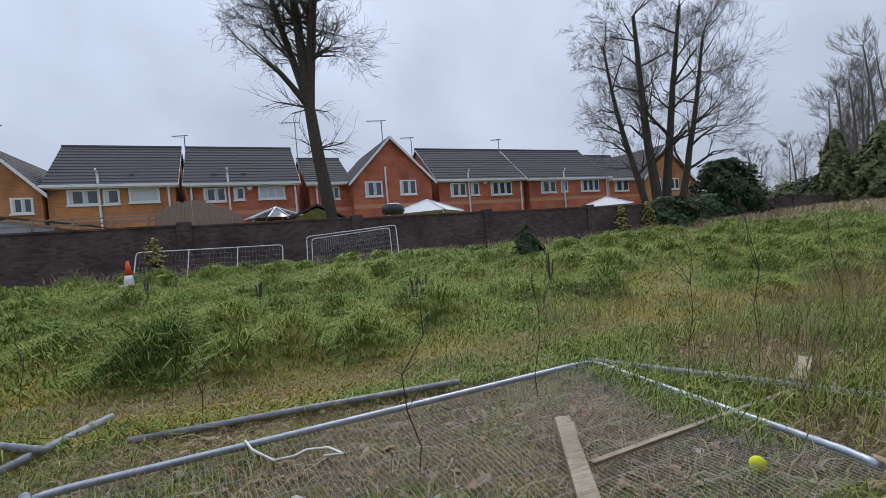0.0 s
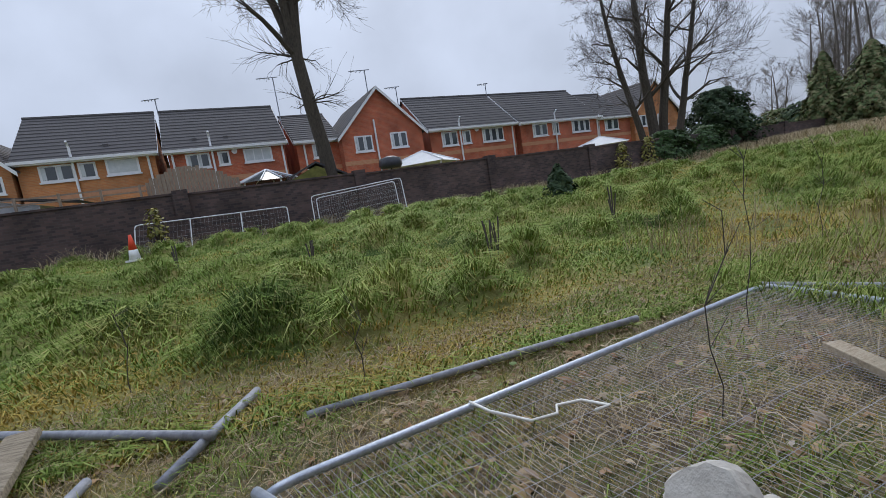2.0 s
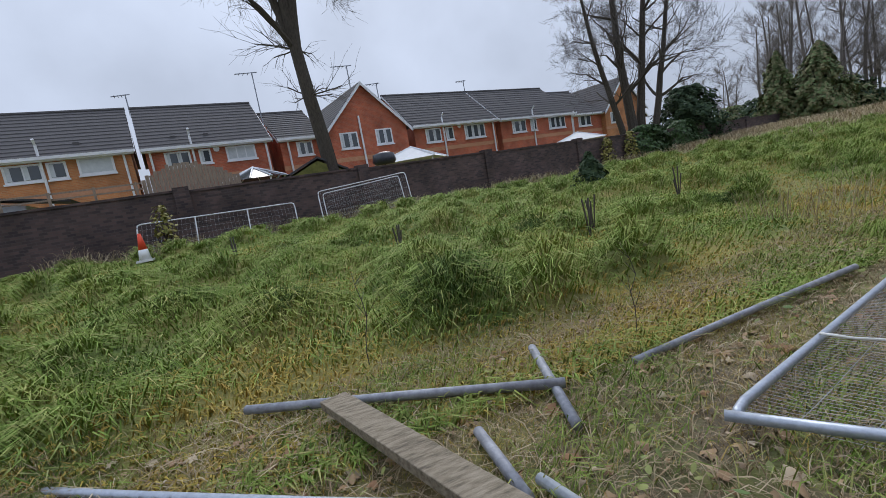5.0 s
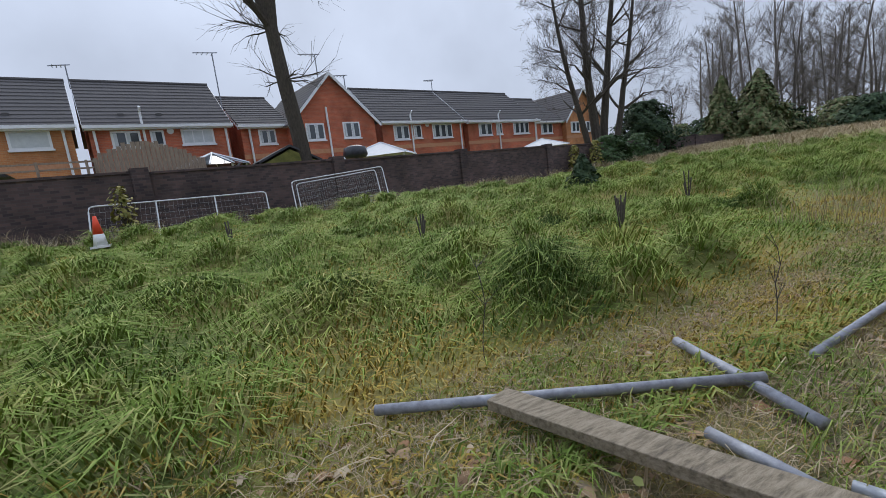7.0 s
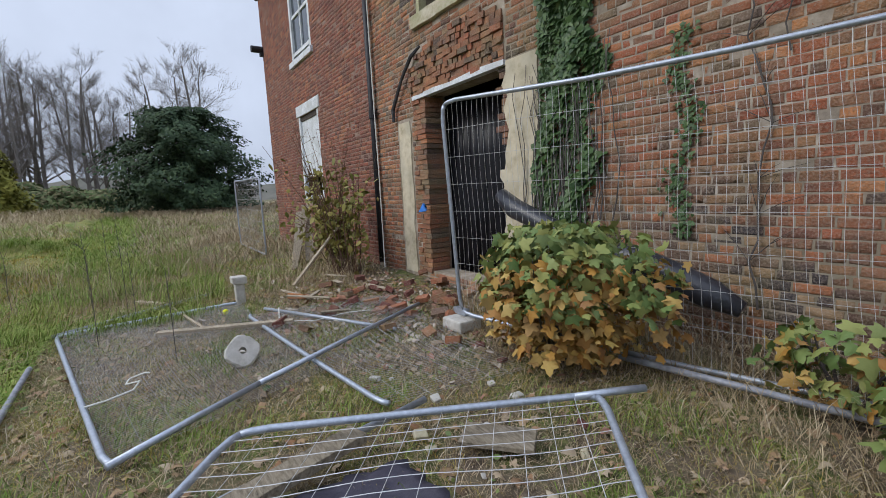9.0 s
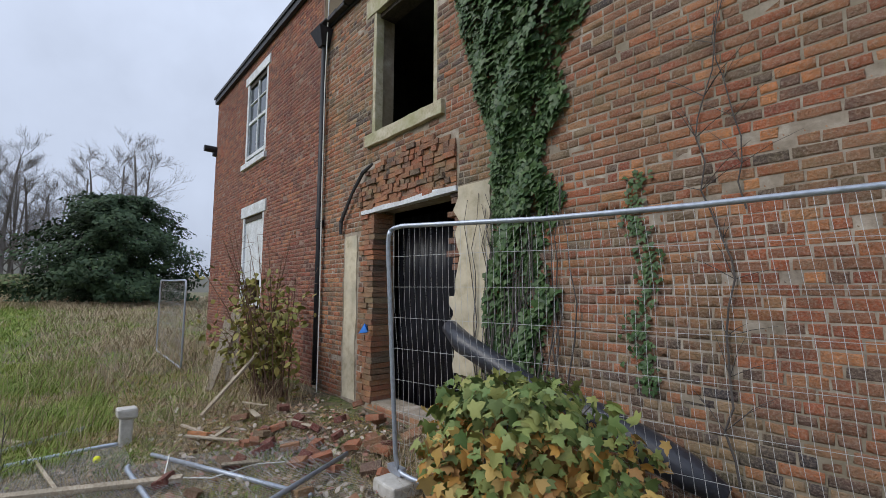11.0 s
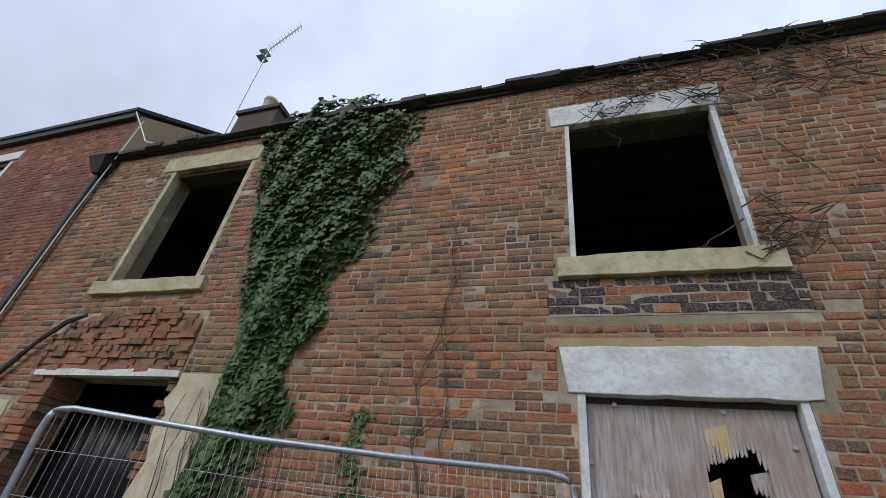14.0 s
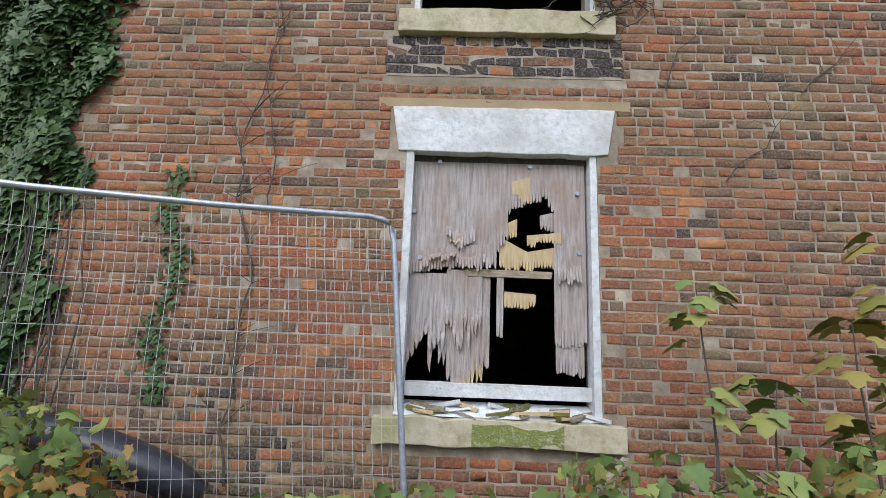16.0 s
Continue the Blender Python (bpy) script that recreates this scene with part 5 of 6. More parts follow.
def clump(name, loc, rx, ry, h, n, size, mat, label, category, seed, shape="dome", group=""):
    """A shrub or evergreen as many small leaf sprays round a stem."""
    r = np.random.default_rng(seed)
    g = thing(name, label, category, loc, group)
    a, t = r.uniform(0, 2 * np.pi, n), r.uniform(0, 1, n)
    lump = 1 + .26 * np.sin(3 * a + 12 * t + seed) + .2 * np.sin(7 * a - 19 * t) + .12 * np.sin(13 * a + 31 * t)
    rad = (np.sqrt(np.clip(1 - (t * 1.02 - .15) ** 2 * 1.15, 0, 1)) if shape == "dome" else (1 - t) ** .8 + .05) * lump * r.uniform(.7, 1.05, n)
    p = np.stack([rx * rad * np.cos(a), ry * rad * np.sin(a), h * (.04 + .96 * t)], 1)
    nm = np.stack([np.cos(a), np.sin(a), .4 + t], 1) + r.normal(0, .5, (n, 3))
    up = np.stack([np.cos(a), np.sin(a), np.full(n, .5)], 1) + r.normal(0, .4, (n, 3))
    ob = leaves("foliage", p, nm, up, size * r.uniform(.6, 1.4, n), LEAF_OVAL if shape == "dome" else LEAF_IVY, mat)
    ob.parent = g
    stm = MB()
    rr = random.Random(seed)
    stm.tube([Vector(loc) + Vector((0, 0, -.2)), Vector(loc) + Vector((0, 0, h * .75))], [max(.03, .035 * h), .012], 6)
    for k in range(9):
        b = rr.uniform(0, 6.28)
        z = h * rr.uniform(.1, .5)
        stm.tube([Vector(loc) + Vector((0, 0, z)), Vector(loc) + Vector((rx * .7 * math.cos(b), ry * .7 * math.sin(b), min(h * .85, z + h * .3)))], [max(.015, .014 * h), .006], 4)
    part("stem", stm, M_bark, g)
    return g


clump("yew_tree", (40.5, .6, .6), 4.4, 4.2, 7.6, 30000, .25, M_ever, "large dark evergreen yew in rough grass", "tree", 3)
clump("golden_conifer", (46.5, 12.4, .7), 1.7, 1.7, 6.2, 11000, .2, M_gold, "golden-green cone-shaped evergreen at the meadow edge", "tree", 4, "cone")
clump("conifer", (45, 27.5, .7), 1.6, 1.6, 6.4, 8000, .24, M_hedge, "tall dark green cone-shaped evergreen tree", "tree", 5, "cone")
clump("conifer", (46.5, 25.2, .7), 2.6, 2.2, 6.4, 9000, .24, M_hedge, "bushy mid-green cone-shaped evergreen tree", "tree", 6, "cone")
clump("evergreen_shrub", (32.6, 26.4, .3), 2.2, 1.9, 4.6, 9000, .24, M_ever, "large dark evergreen shrub behind the wall", "shrub", 7)
clump("ivy_clump", (25.7, 23.85, .2), 1.9, .45, 2.25, 5000, .17, M_ivy, "thick ivy hanging over the wall", "ivy", 8)
clump("ivy_clump", (29.6, 24.5, .2), 1.6, .45, 2.3, 4000, .17, M_ivy, "thick ivy hanging over the wall", "ivy", 81)
clump("small_fir", (10.3, 11.7, .2), .42, .42, 1.0, 1400, .14, M_ever, "small young fir in the long grass", "shrub", 9, "cone")
clump("yellow_bush", (21.5, 22.85, .2), .4, .3, 1.8, 400, .16, M_yellowgreen, "thin yellowing climber on the wall", "shrub", 10)
clump("yellow_bush", (23.6, 23.2, .2), .45, .3, 2.0, 450, .16, M_yellowgreen, "thin yellowing climber on the wall", "shrub", 11)
clump("yellow_bush", (.2, 17.6, .2), .3, .25, 1.6, 260, .14, M_yellowgreen, "thin yellowing sapling by the wall", "shrub", 12)
rr2 = random.Random(4)
for k in range(26):
    az = radians(53 + 38 * k / 25 + rr2.uniform(-1, 1))
    D = rr2.uniform(50, 58)
    clump("shrub", (1.7 + D * math.sin(az), 3.6 + D * math.cos(az), .8), rr2.uniform(1.8, 3), 1.8, rr2.uniform(1.8, 3.6), 2200, .3, rr2.choice((M_hedge, M_hedge, M_ever)), "tangled mixed shrub at the edge of the meadow", "shrub", 100 + k, group="meadow edge shrubs")
hill = MB()
hpts = [(180 * math.sin(radians(a)), 180 * math.cos(radians(a)), 6 + 4 * math.sin(a * .09) + 2 * math.sin(a * .31)) for a in range(-60, 200, 4)]
hill.add([(x, y, -2) for x, y, z in hpts] + [(x * 1.15, y * 1.15, z) for x, y, z in hpts], [(i, i + 1, len(hpts) + i + 1, len(hpts) + i) for i in range(len(hpts) - 1)])
tagged(part("backdrop", hill, material("far_wood", [(.10, .10, .085), (.16, .155, .13)], .12, .95, 0), label="low far wooded rise under grey sky"), category="backdrop", kind="structure")

# ---- grass ----
def flow(x, y):
    """The way the grass lies over: down the sides of the hummocks, with a slow swirl."""
    e = .15
    gx_, gy_ = hummock(x + e, y) - hummock(x - e, y), hummock(x, y + e) - hummock(x, y - e)
    a = 1.4 * np.sin(x * .7 + 1.1 * np.sin(y * .6)) + 1.2 * np.sin(y * .9 - .5 * x) - 1.4
    fx, fy = np.cos(a) * .10 - gx_ * 1.5, np.sin(a) * .10 - gy_ * 1.5
    ln = np.hypot(fx, fy) + 1e-6
    return fx / ln, fy / ln


def lying(name, x, y, h, w, mat, lay=1.0, loose=.7):
    """Grass laid over in tufts: each blade rises, bends and trails along the flow."""
    n = len(x)
    fx, fy = flow(x, y)
    a = np.arctan2(fy, fx) + rng.normal(0, loose, n)
    dx, dy = np.cos(a), np.sin(a)
    z = land(x, y) - .015
    k = lay * rng.uniform(.5, 1.3, n)
    side = rng.uniform(0, np.pi, n)
    wv = np.stack([np.cos(side) * w, np.sin(side) * w, w * .3], 1)
    base = np.stack([x, y, z], 1)
    p1 = base + np.stack([dx * h * k * .35, dy * h * k * .35, h * .75], 1)
    ex, ey = dx * h * k * 1.15, dy * h * k * 1.15
    tip = np.stack([x + ex, y + ey, np.maximum(land(x + ex, y + ey) + .005, z + h * rng.uniform(.2, .85, n))], 1)
    v = np.stack([base - wv, base + wv, p1 - wv * .85, p1 + wv * .85, tip], 1).reshape(-1, 3)
    t = (np.array([[0, 1, 2], [1, 3, 2], [2, 3, 4]])[None] + (np.arange(n) * 5)[:, None, None]).reshape(-1, 3)
    return tri_mesh(name, v, t, mat)


N = 520000
u01 = rng.uniform(0, 1, N)
gxr = rng.uniform(-13, 30, N)
gyr = 4.7 + (19.5 - 4.7) * u01 ** 1.75
keep = rng.uniform(0, 1, N) < np.where(gyr < 9, np.where((gxr > -3) & (gxr < 15), 1, .3), np.where(gxr < -6, .5, 1))
gxr, gyr = gxr[keep], gyr[keep]
hm = hummock(gxr, gyr)
lane = np.exp(-((gyr - (5.3 + 1.07 * (gxr - 8.8))) / .95) ** 2) * (gxr > 6.5) + np.exp(-((gyr - 5.2 - .05 * gxr) / .5) ** 2)
patch = np.sin(gxr * 1.3 + 1.7 * np.sin(gyr * .8)) * np.sin(gyr * 1.5 - gxr * .5)
dryness = .55 * patch + .9 * lane - 2.6 * hm + rng.normal(0, .35, len(hm))
hgt = (.04 + .30 * hm + rng.uniform(0, .1, len(hm)) + .03 * patch) * (1 - .45 * np.clip(lane, 0, 1))
hgt = np.maximum(hgt, .03)
wid = .0018 + .0024 * rng.uniform(0, 1, len(hm)) ** 2 + .00042 * gyr
dry = dryness > .36
tagged(lying("grass", gxr[~dry], gyr[~dry], hgt[~dry], wid[~dry], M_grass, 1.25, 1.0), "long tussocky wet green meadow grass", "grass", kind="stuff")
tagged(lying("mossy_grass", gxr[dry], gyr[dry], hgt[dry] * .7, wid[dry], M_grassdry, 1.2, 1.2), "short yellowed mossy grass between the tussocks", "grass", kind="stuff")
# rank tussocks, trailing down their own sides
sel = HB[(HB[:, 0] > -8) & (HB[:, 0] < 22) & (HB[:, 3] > .16)]
m = 150
tx = np.repeat(sel[:, 0], m) + rng.normal(0, 1, len(sel) * m) * np.repeat(sel[:, 2], m) * .4
ty = np.repeat(sel[:, 1], m) + rng.normal(0, 1, len(sel) * m) * np.repeat(sel[:, 2], m) * .4
th = np.repeat(sel[:, 3], m) * rng.uniform(.2, .55, len(sel) * m) + .05
tagged(lying("grass_tussocks", tx, ty, th, .0028 + .0004 * ty, M_grass, 1.3, 1.0), "rank drooping tussocks in the meadow grass", "grass", kind="stuff")
# dark rank tussocks
dt = np.array([(3.9, 6.1, .40, .42), (2.75, 7.3, .4, .3), (6.6, 8.9, .28, .28), (1.7, 8.5, .35, .25), (5.3, 9.6, .3, .25), (9.3, 7.6, .3, .3), (.7, 7.0, .35, .25)])
m = 1300
tx = np.repeat(dt[:, 0], m) + rng.normal(0, 1, len(dt) * m) * np.repeat(dt[:, 2], m) * .5
ty = np.repeat(dt[:, 1], m) + rng.normal(0, 1, len(dt) * m) * np.repeat(dt[:, 2], m) * .5
tagged(lying("rush_tussocks", tx, ty, np.repeat(dt[:, 3], m) * rng.uniform(.2, .6, len(tx)), np.full(len(tx), .0022), material("dark_rush", [(.03, .07, .016), (.08, .14, .03)], 1.4, .8, 0, rnd="island", rndcols=[(.03, .065, .016), (.075, .13, .03), (.14, .20, .05), (.05, .09, .02)], spec=.1), 1.0, 1.1), "dark green rank tussocks standing in the meadow", "grass", kind="stuff")
n = 30000
px, py = rng.uniform(7.2, 14.5, n), rng.uniform(2.8, 5.2, n)
kp = (np.sin(px * 1.9 + py) * np.sin(py * 2.3 - px * .6) + rng.normal(0, .35, n)) > -.15
px, py = px[kp], py[kp]
tagged(lying("verge_grass", px, py, rng.uniform(.05, .24, len(px)), np.full(len(px), .003), M_grass, 1.1, 1.2), "rough green grass at the end of the flattened fence", "grass", kind="stuff")
# green tufts and long fallen straws over the trodden soil
n = 70000
px, py = 1.2 + 9 * rng.uniform(0, 1, n) ** 1.2, rng.uniform(1.2, 5.5, n)
kp = (np.sin(px * 2.9 + 1.5 * np.sin(py * 2.2)) * np.sin(py * 3.4 - px * 1.1) + rng.normal(0, .3, n)) > .38
px, py = px[kp], py[kp]
tagged(lying("grass_tufts", px, py, rng.uniform(.02, .13, len(px)), np.full(len(px), .0026), M_grass, 1.3, 1.4), "small green tufts in the trodden soil", "grass", kind="stuff")
n = 14000
px, py = 1.2 + 9 * rng.uniform(0, 1, n) ** 1.2, rng.uniform(1.0, 5.4, n)
tagged(lying("fallen_straws", px, py, rng.uniform(.04, .10, n), rng.uniform(.0016, .0034, n), M_straw, 3.0, 2.5), "long pale dead stalks lying on the soil", "straw", kind="stuff")
n = 2600
px, py = 1.6 + 7 * rng.uniform(0, 1, n) ** 1.4, rng.uniform(.7, 4.6, n)
kp = (np.sin(px * 3.7 + py) * np.sin(py * 2.9 - px * 1.7) + rng.normal(0, .2, n)) > .4
px, py = px[kp], py[kp]
m = len(px)
tagged(leaves("ground_weeds", np.stack([px, py, land(px, py) + rng.uniform(.015, .07, m)], 1), np.stack([rng.normal(0, .4, m), rng.normal(0, .4, m), np.ones(m)], 1), np.stack([rng.normal(0, 1, m), rng.normal(0, 1, m), np.zeros(m)], 1), rng.uniform(.02, .055, m), LEAF_OVAL, M_maple_g, .2), "low green broad-leaved weeds on the soil", "weeds", kind="stuff")
n = 42000
px, py = rng.uniform(9, 44, n), rng.uniform(-4, 6, n)
pr = (np.sin(px * .9 + py) * np.sin(py * 1.1 - px * .4) + rng.uniform(-.7, .9, n)) > (1.8 - py) * .35
px, py = px[pr], py[pr]
tagged(blades("grass_patch", px, py, land(px, py) - .01, rng.uniform(.06, .22, len(px)), .002 + .0004 * px, M_grass, 1.3, 1.0), "patchy green grass running along the house", "grass", kind="stuff")
n = 120000
x, y = rng.uniform(.6, 12, n), rng.uniform(.3, 5.6, n)
kp = (np.sin(x * 2.1 + y) * np.cos(y * 2.7 - x) + rng.uniform(-.8, .8, n)) > .0
x, y = x[kp], y[kp]
tagged(blades("short_grass", x, y, land(x, y) - .01, rng.uniform(.015, .085, len(x)), np.full(len(x), .0014), M_grassdry, 1.6, 1.1), "thin short grass over trodden soil", "grass", kind="stuff")
# dry grass: along the wall, by the house, on the rise to the right
xs, ys, hs = [], [], []
n = 9000
uu, vv = rng.uniform(-8, 48, n), 19.1 - np.abs(rng.normal(0, .5, n))
px, py = uu * math.cos(radians(9.5)) - vv * math.sin(radians(9.5)), uu * math.sin(radians(9.5)) + vv * math.cos(radians(9.5))
pr = (np.sin(uu * .8) + np.sin(uu * 2.3) > -.4)
xs.append(px[pr]), ys.append(py[pr]), hs.append(rng.uniform(.15, .7, pr.sum()))
n = 30000
px, py = rng.uniform(22, 52, n), rng.uniform(0, 26, n)
pr = (np.sin(px * .5 + py * .3) + np.sin(py * .9 - px * .2) + rng.uniform(-1, 1, n)) > (34 - px) * .12
xs.append(px[pr]), ys.append(py[pr]), hs.append(rng.uniform(.2, .75, pr.sum()))
n = 11000
px, py = rng.uniform(7.8, 22, n), rng.uniform(.3, 4.6, n)
pr = (np.sin(px * 1.3 + 2 * py) + rng.uniform(-1, 1, n)) > (py - 1.9) * .9
xs.append(px[pr]), ys.append(py[pr]), hs.append(rng.uniform(.08, .55, pr.sum()))
n = 16000
px, py = rng.uniform(12, 50, n), rng.uniform(-14, 4, n)
xs.append(px), ys.append(py), hs.append(rng.uniform(.15, .6, n))
n = 6500
px, py = rng.uniform(.2, 5.5, n), .12 + 1.2 * rng.uniform(0, 1, n) ** 1.6
xs.append(px), ys.append(py), hs.append(rng.uniform(.06, .5, n) * np.clip(1.25 - .6 * py, .4, 1))
n = 110000
px, py = 1.0 + 10 * rng.uniform(0, 1, n) ** 1.15, rng.uniform(.8, 5.6, n)
xs.append(px), ys.append(py), hs.append(rng.uniform(.015, .08, n))
x, y, h = np.concatenate(xs), np.concatenate(ys), np.concatenate(hs)
tagged(blades("dry_grass", x, y, land(x, y) - .01, h, np.full(len(x), .0013) + .0003 * np.hypot(x - 2, y - 3), M_straw, 1.2, .9), "dead straw-coloured grass and weeds", "grass", kind="stuff")
n = 3200
x, y = rng.uniform(.5, 10, n), rng.uniform(.4, 5.4, n)
nrm = np.stack([rng.normal(0, .35, n), rng.normal(0, .35, n), np.ones(n)], 1)
up = np.stack([rng.normal(0, 1, n), rng.normal(0, 1, n), np.zeros(n)], 1)
tagged(leaves("leaf_litter", np.stack([x, y, land(x, y) + .025], 1), nrm, up, .02 + .07 * rng.uniform(0, 1, n) ** 2.2, LEAF_MAPLE, M_deadleaf, .45), "scattered brown fallen leaves", "leaf litter", kind="stuff")
n = 5200
px, py = rng.uniform(7.6, 13, n), rng.uniform(2.6, 6.4, n)
kp = (np.sin(px * 2.2) * np.sin(py * 2.6 + px) + rng.uniform(-.6, .6, n)) > .15
px, py = px[kp], py[kp]
tagged(blades("pale_weeds", px, py, land(px, py) - .01, rng.uniform(.15, .6, len(px)), np.full(len(px), .0022), M_straw, .5, .3), "tall pale dead weeds beside the flattened fence", "weeds", kind="stuff")
n = 2600
px, py = rng.normal(6.3, 1.1, n), np.abs(rng.normal(1.2, .7, n)) + .1
a_ = rng.uniform(0, 2 * np.pi, n)
nrm = np.stack([rng.normal(0, .5, n), rng.normal(0, .5, n), np.ones(n)], 1)
up = np.stack([np.cos(a_), np.sin(a_), rng.normal(0, .2, n)], 1)
tagged(leaves("debris_chips", np.stack([px, py, land(px, py) + rng.uniform(.0, .05, n)], 1), nrm, up, rng.uniform(.02, .09, n), LEAF_OVAL, material("plaster_and_brick_chips", [(.30, .2, .15), (.5, .42, .35)], 9, .9, .2, rnd="island", rndcols=[(.34, .14, .09), (.52, .47, .40), (.24, .18, .13), (.44, .22, .14)], step=True), .05), "chips of plaster, brick and lath by the doorway", "debris", kind="stuff")
# tall thin dead weed stalks in front
rs = random.Random(2)
for k, (x, y, h) in enumerate(((5.78, 3.6, .85), (6.7, 4.2, 1.0), (7.6, 3.9, .9), (8.3, 4.0, 1.2), (8.8, 4.4, 1.1), (9.4, 4.2, 1.2), (8.9, 5.2, 1.0), (3.1, 5.7, .55), (4.55, 4.9, .5))):
    z = float(land(np.array([x]), np.array([y]))[0])
    mb = MB()
    pts = [Vector((x + .05 * h * i * rs.uniform(-.4, .6), y, z - .02 + h * i / 5)) for i in range(6)]
    wd = thing("dead_weed", "thin dark dead weed stalk in the grass", "weed", (x, y, z), "dead weed stalks")
    part("stem", mb.tube(pts, [.0032, .0032, .003, .003, .0025, .002], 4), M_twig, wd)
    for q in range(9):
        i = rs.randint(2, 5)
        part("twig", MB().tube([pts[i], pts[i] + Vector((rs.uniform(-.09, .09), rs.uniform(-.09, .09), rs.uniform(.03, .12)))], [.002, .0015], 3), M_twig, wd)
for k, (x, y) in enumerate(((6.6, 7.6), (6.75, 7.7), (4.4, 9.0), (9.0, 8.2), (2.2, 11))):
    z = float(land(np.array([x]), np.array([y]))[0])
    mb = MB()
    for q in range(5):
        a = rs.uniform(0, 6.28)
        mb.tube([(x, y, z - .03), (x + .06 * math.cos(a), y + .06 * math.sin(a), z + rs.uniform(.3, .55))], [.008, .011], 5)
    solid("dock_stalk", mb, M_twig, "dark brown dock stalk standing in the meadow", "weed", "dock stalks")


# ---- wire fence panels ----
def panel(name, a, b, c, d, label, nv=42, nh=7, sag=.03, seed=1, mat=None, wire=.0022, group="mesh fence panels", rails=(1, 1, 1, 1), mid=0, wiremat=None):
    """A tubular frame with rounded corners a, b, c, d and a welded mesh."""
    rr = random.Random(seed)
    a, b, c, d = [Vector(p) for p in (a, b, c, d)]
    g = thing(name, label, "fence panel", (a + b + c + d) / 4, group)
    mat = mat or M_galv
    R = .16
    def corner(p, q, r):
        e, f = (q - p).normalized(), (r - p).normalized()
        return [p + e * R, p + e * R * .45 + f * R * .08, p + e * R * .2 + f * R * .2, p + f * R * .45 + e * R * .08, p + f * R]
    cs = [corner(a, d, b), corner(b, a, c), corner(c, b, d), corner(d, c, a)]
    sags = [Vector((0, 0, rr.uniform(-sag, sag * .3))) for _ in range(4)]
    for i in range(4):
        p, q = cs[i][-1], cs[(i + 1) % 4][0]
        if rails[i]:
            part("rail" if i % 2 == 0 else "post", MB().tube(cs[i][2:] + [p.lerp(q, .3) + sags[i] * .8, p.lerp(q, .6) + sags[i]] + cs[(i + 1) % 4][:3], .0195, 10), mat, g, smooth=True)
    for k in range(mid):
        f = (k + 1) / (mid + 1)
        part("mid_post", MB().tube([a.lerp(b, f), d.lerp(c, f)], .0195, 8), mat, g)
    wm = MB()
    nrm = (b - a).cross(d - a).normalized()
    ph = rr.uniform(0, 6)
    def at(s, t):
        p = a.lerp(b, s).lerp(d.lerp(c, s), t)
        w = math.sin(s * 9 + ph + t * 3) * math.sin(t * 7 + ph) * .022 * min(1, 8 * min(s, 1 - s, t, 1 - t))
        return p + nrm * w + (b - a).normalized() * math.sin(t * 11 + s * 5) * .01
    for i in range(1, nv):
        wm.tube([at(i / nv, k / 12) for k in range(13)], wire, 3, False)
    for k in range(1, nh + 1):
        wm.tube([at(j / 16, k / (nh + 1)) for j in range(17)], wire * 1.25, 3, False)
    part("wire_mesh", wm, wiremat or M_wire, g, "thin welded wire mesh")
    return g


stand = panel("wire_fence", (1.67, .24, 2.19), (4.9, 1.28, 2.2), (4.86, 1.18, .16), (1.45, .42, .12), "standing galvanised mesh fence panel before the brick wall", 62, 7, .05, 3, wire=.0014)
panel("wire_fence", (4.05, 4.0, .08), (7.36, 4.6, .06), (7.52, 2.8, .07), (4.6, 2.65, .06), "flattened galvanised mesh fence panel lying on the ground", 120, 7, .02, 5, wire=.0011, wiremat=M_wirepale, rails=(1, 1, 0, 0))
panel("wire_fence", (3.67, 3.44, .25), (2.8, 1.75, .25), (.3, 4.03, .03), (1.15, 5.7, .03), "fallen mesh fence panel propped above the ground", 13, 40, .02, 6, wire=.0018)
panel("wire_fence", (6.79, 2.84, .06), (3.73, 2.59, .08), (3.6, 1.5, .06), (6.4, 1.2, .1), "flattened fence panel with loose mesh by the doorway", 90, 6, .02, 7, wire=.0011, wiremat=M_wirepale, rails=(1, 0, 0, 0))


def pole(a, b, r, mat, label, name="scaffold_tube"):
    return solid(name, MB().tube([Vector(a), Vector(a).lerp(Vector(b), .5) + Vector((0, 0, .004)), Vector(b)], r, 10), mat, label, "tube", smooth=True)


pole((4.05, 4.0, .09), (4.62, 3.1, .1), .021, M_galv, "bent galvanised end post of a flattened fence panel", "scaffold_tube")
pole((4.58, 3.16, .1), (5.62, 1.22, .12), .021, M_galv, "galvanised tube joined to a flattened fence panel", "scaffold_tube")
pole((6.99, 2.6, .05), (5.14, 1.78, .06), .02, M_galv, "galvanised tube lying near the doorway rubble", "scaffold_tube")
pole((3.33, 4.15, .06), (3.52, 2.44, .16), .021, M_galv, "galvanised tube lying over a plank", "scaffold_tube")
pole((2.86, 1.9, .255), (2.68, 1.53, .26), .021, M_galv, "open end of a galvanised fence tube", "scaffold_tube")
pole((2.37, 5.51, .07), (3.8, 4.6, .08), .025, M_galv_old, "old galvanised tube lying at the grass edge")
pole((3.95, 5.1, .06), (3.64, 4.33, .05), .025, M_galv_old, "short weathered tube in the grass")
pole((6.3, 4.64, .06), (4.23, 4.6, .05), .021, M_galv_old, "long weathered tube sunk in the grass")
pole((3.3, 4.55, .05), (3.25, 4.1, .05), .024, M_galv_old, "short dull tube in the grass")
pole((7.35, 4.62, .06), (8.5, 3.0, .05), .026, M_galv_old, "dull tube at the end of the fallen panel")

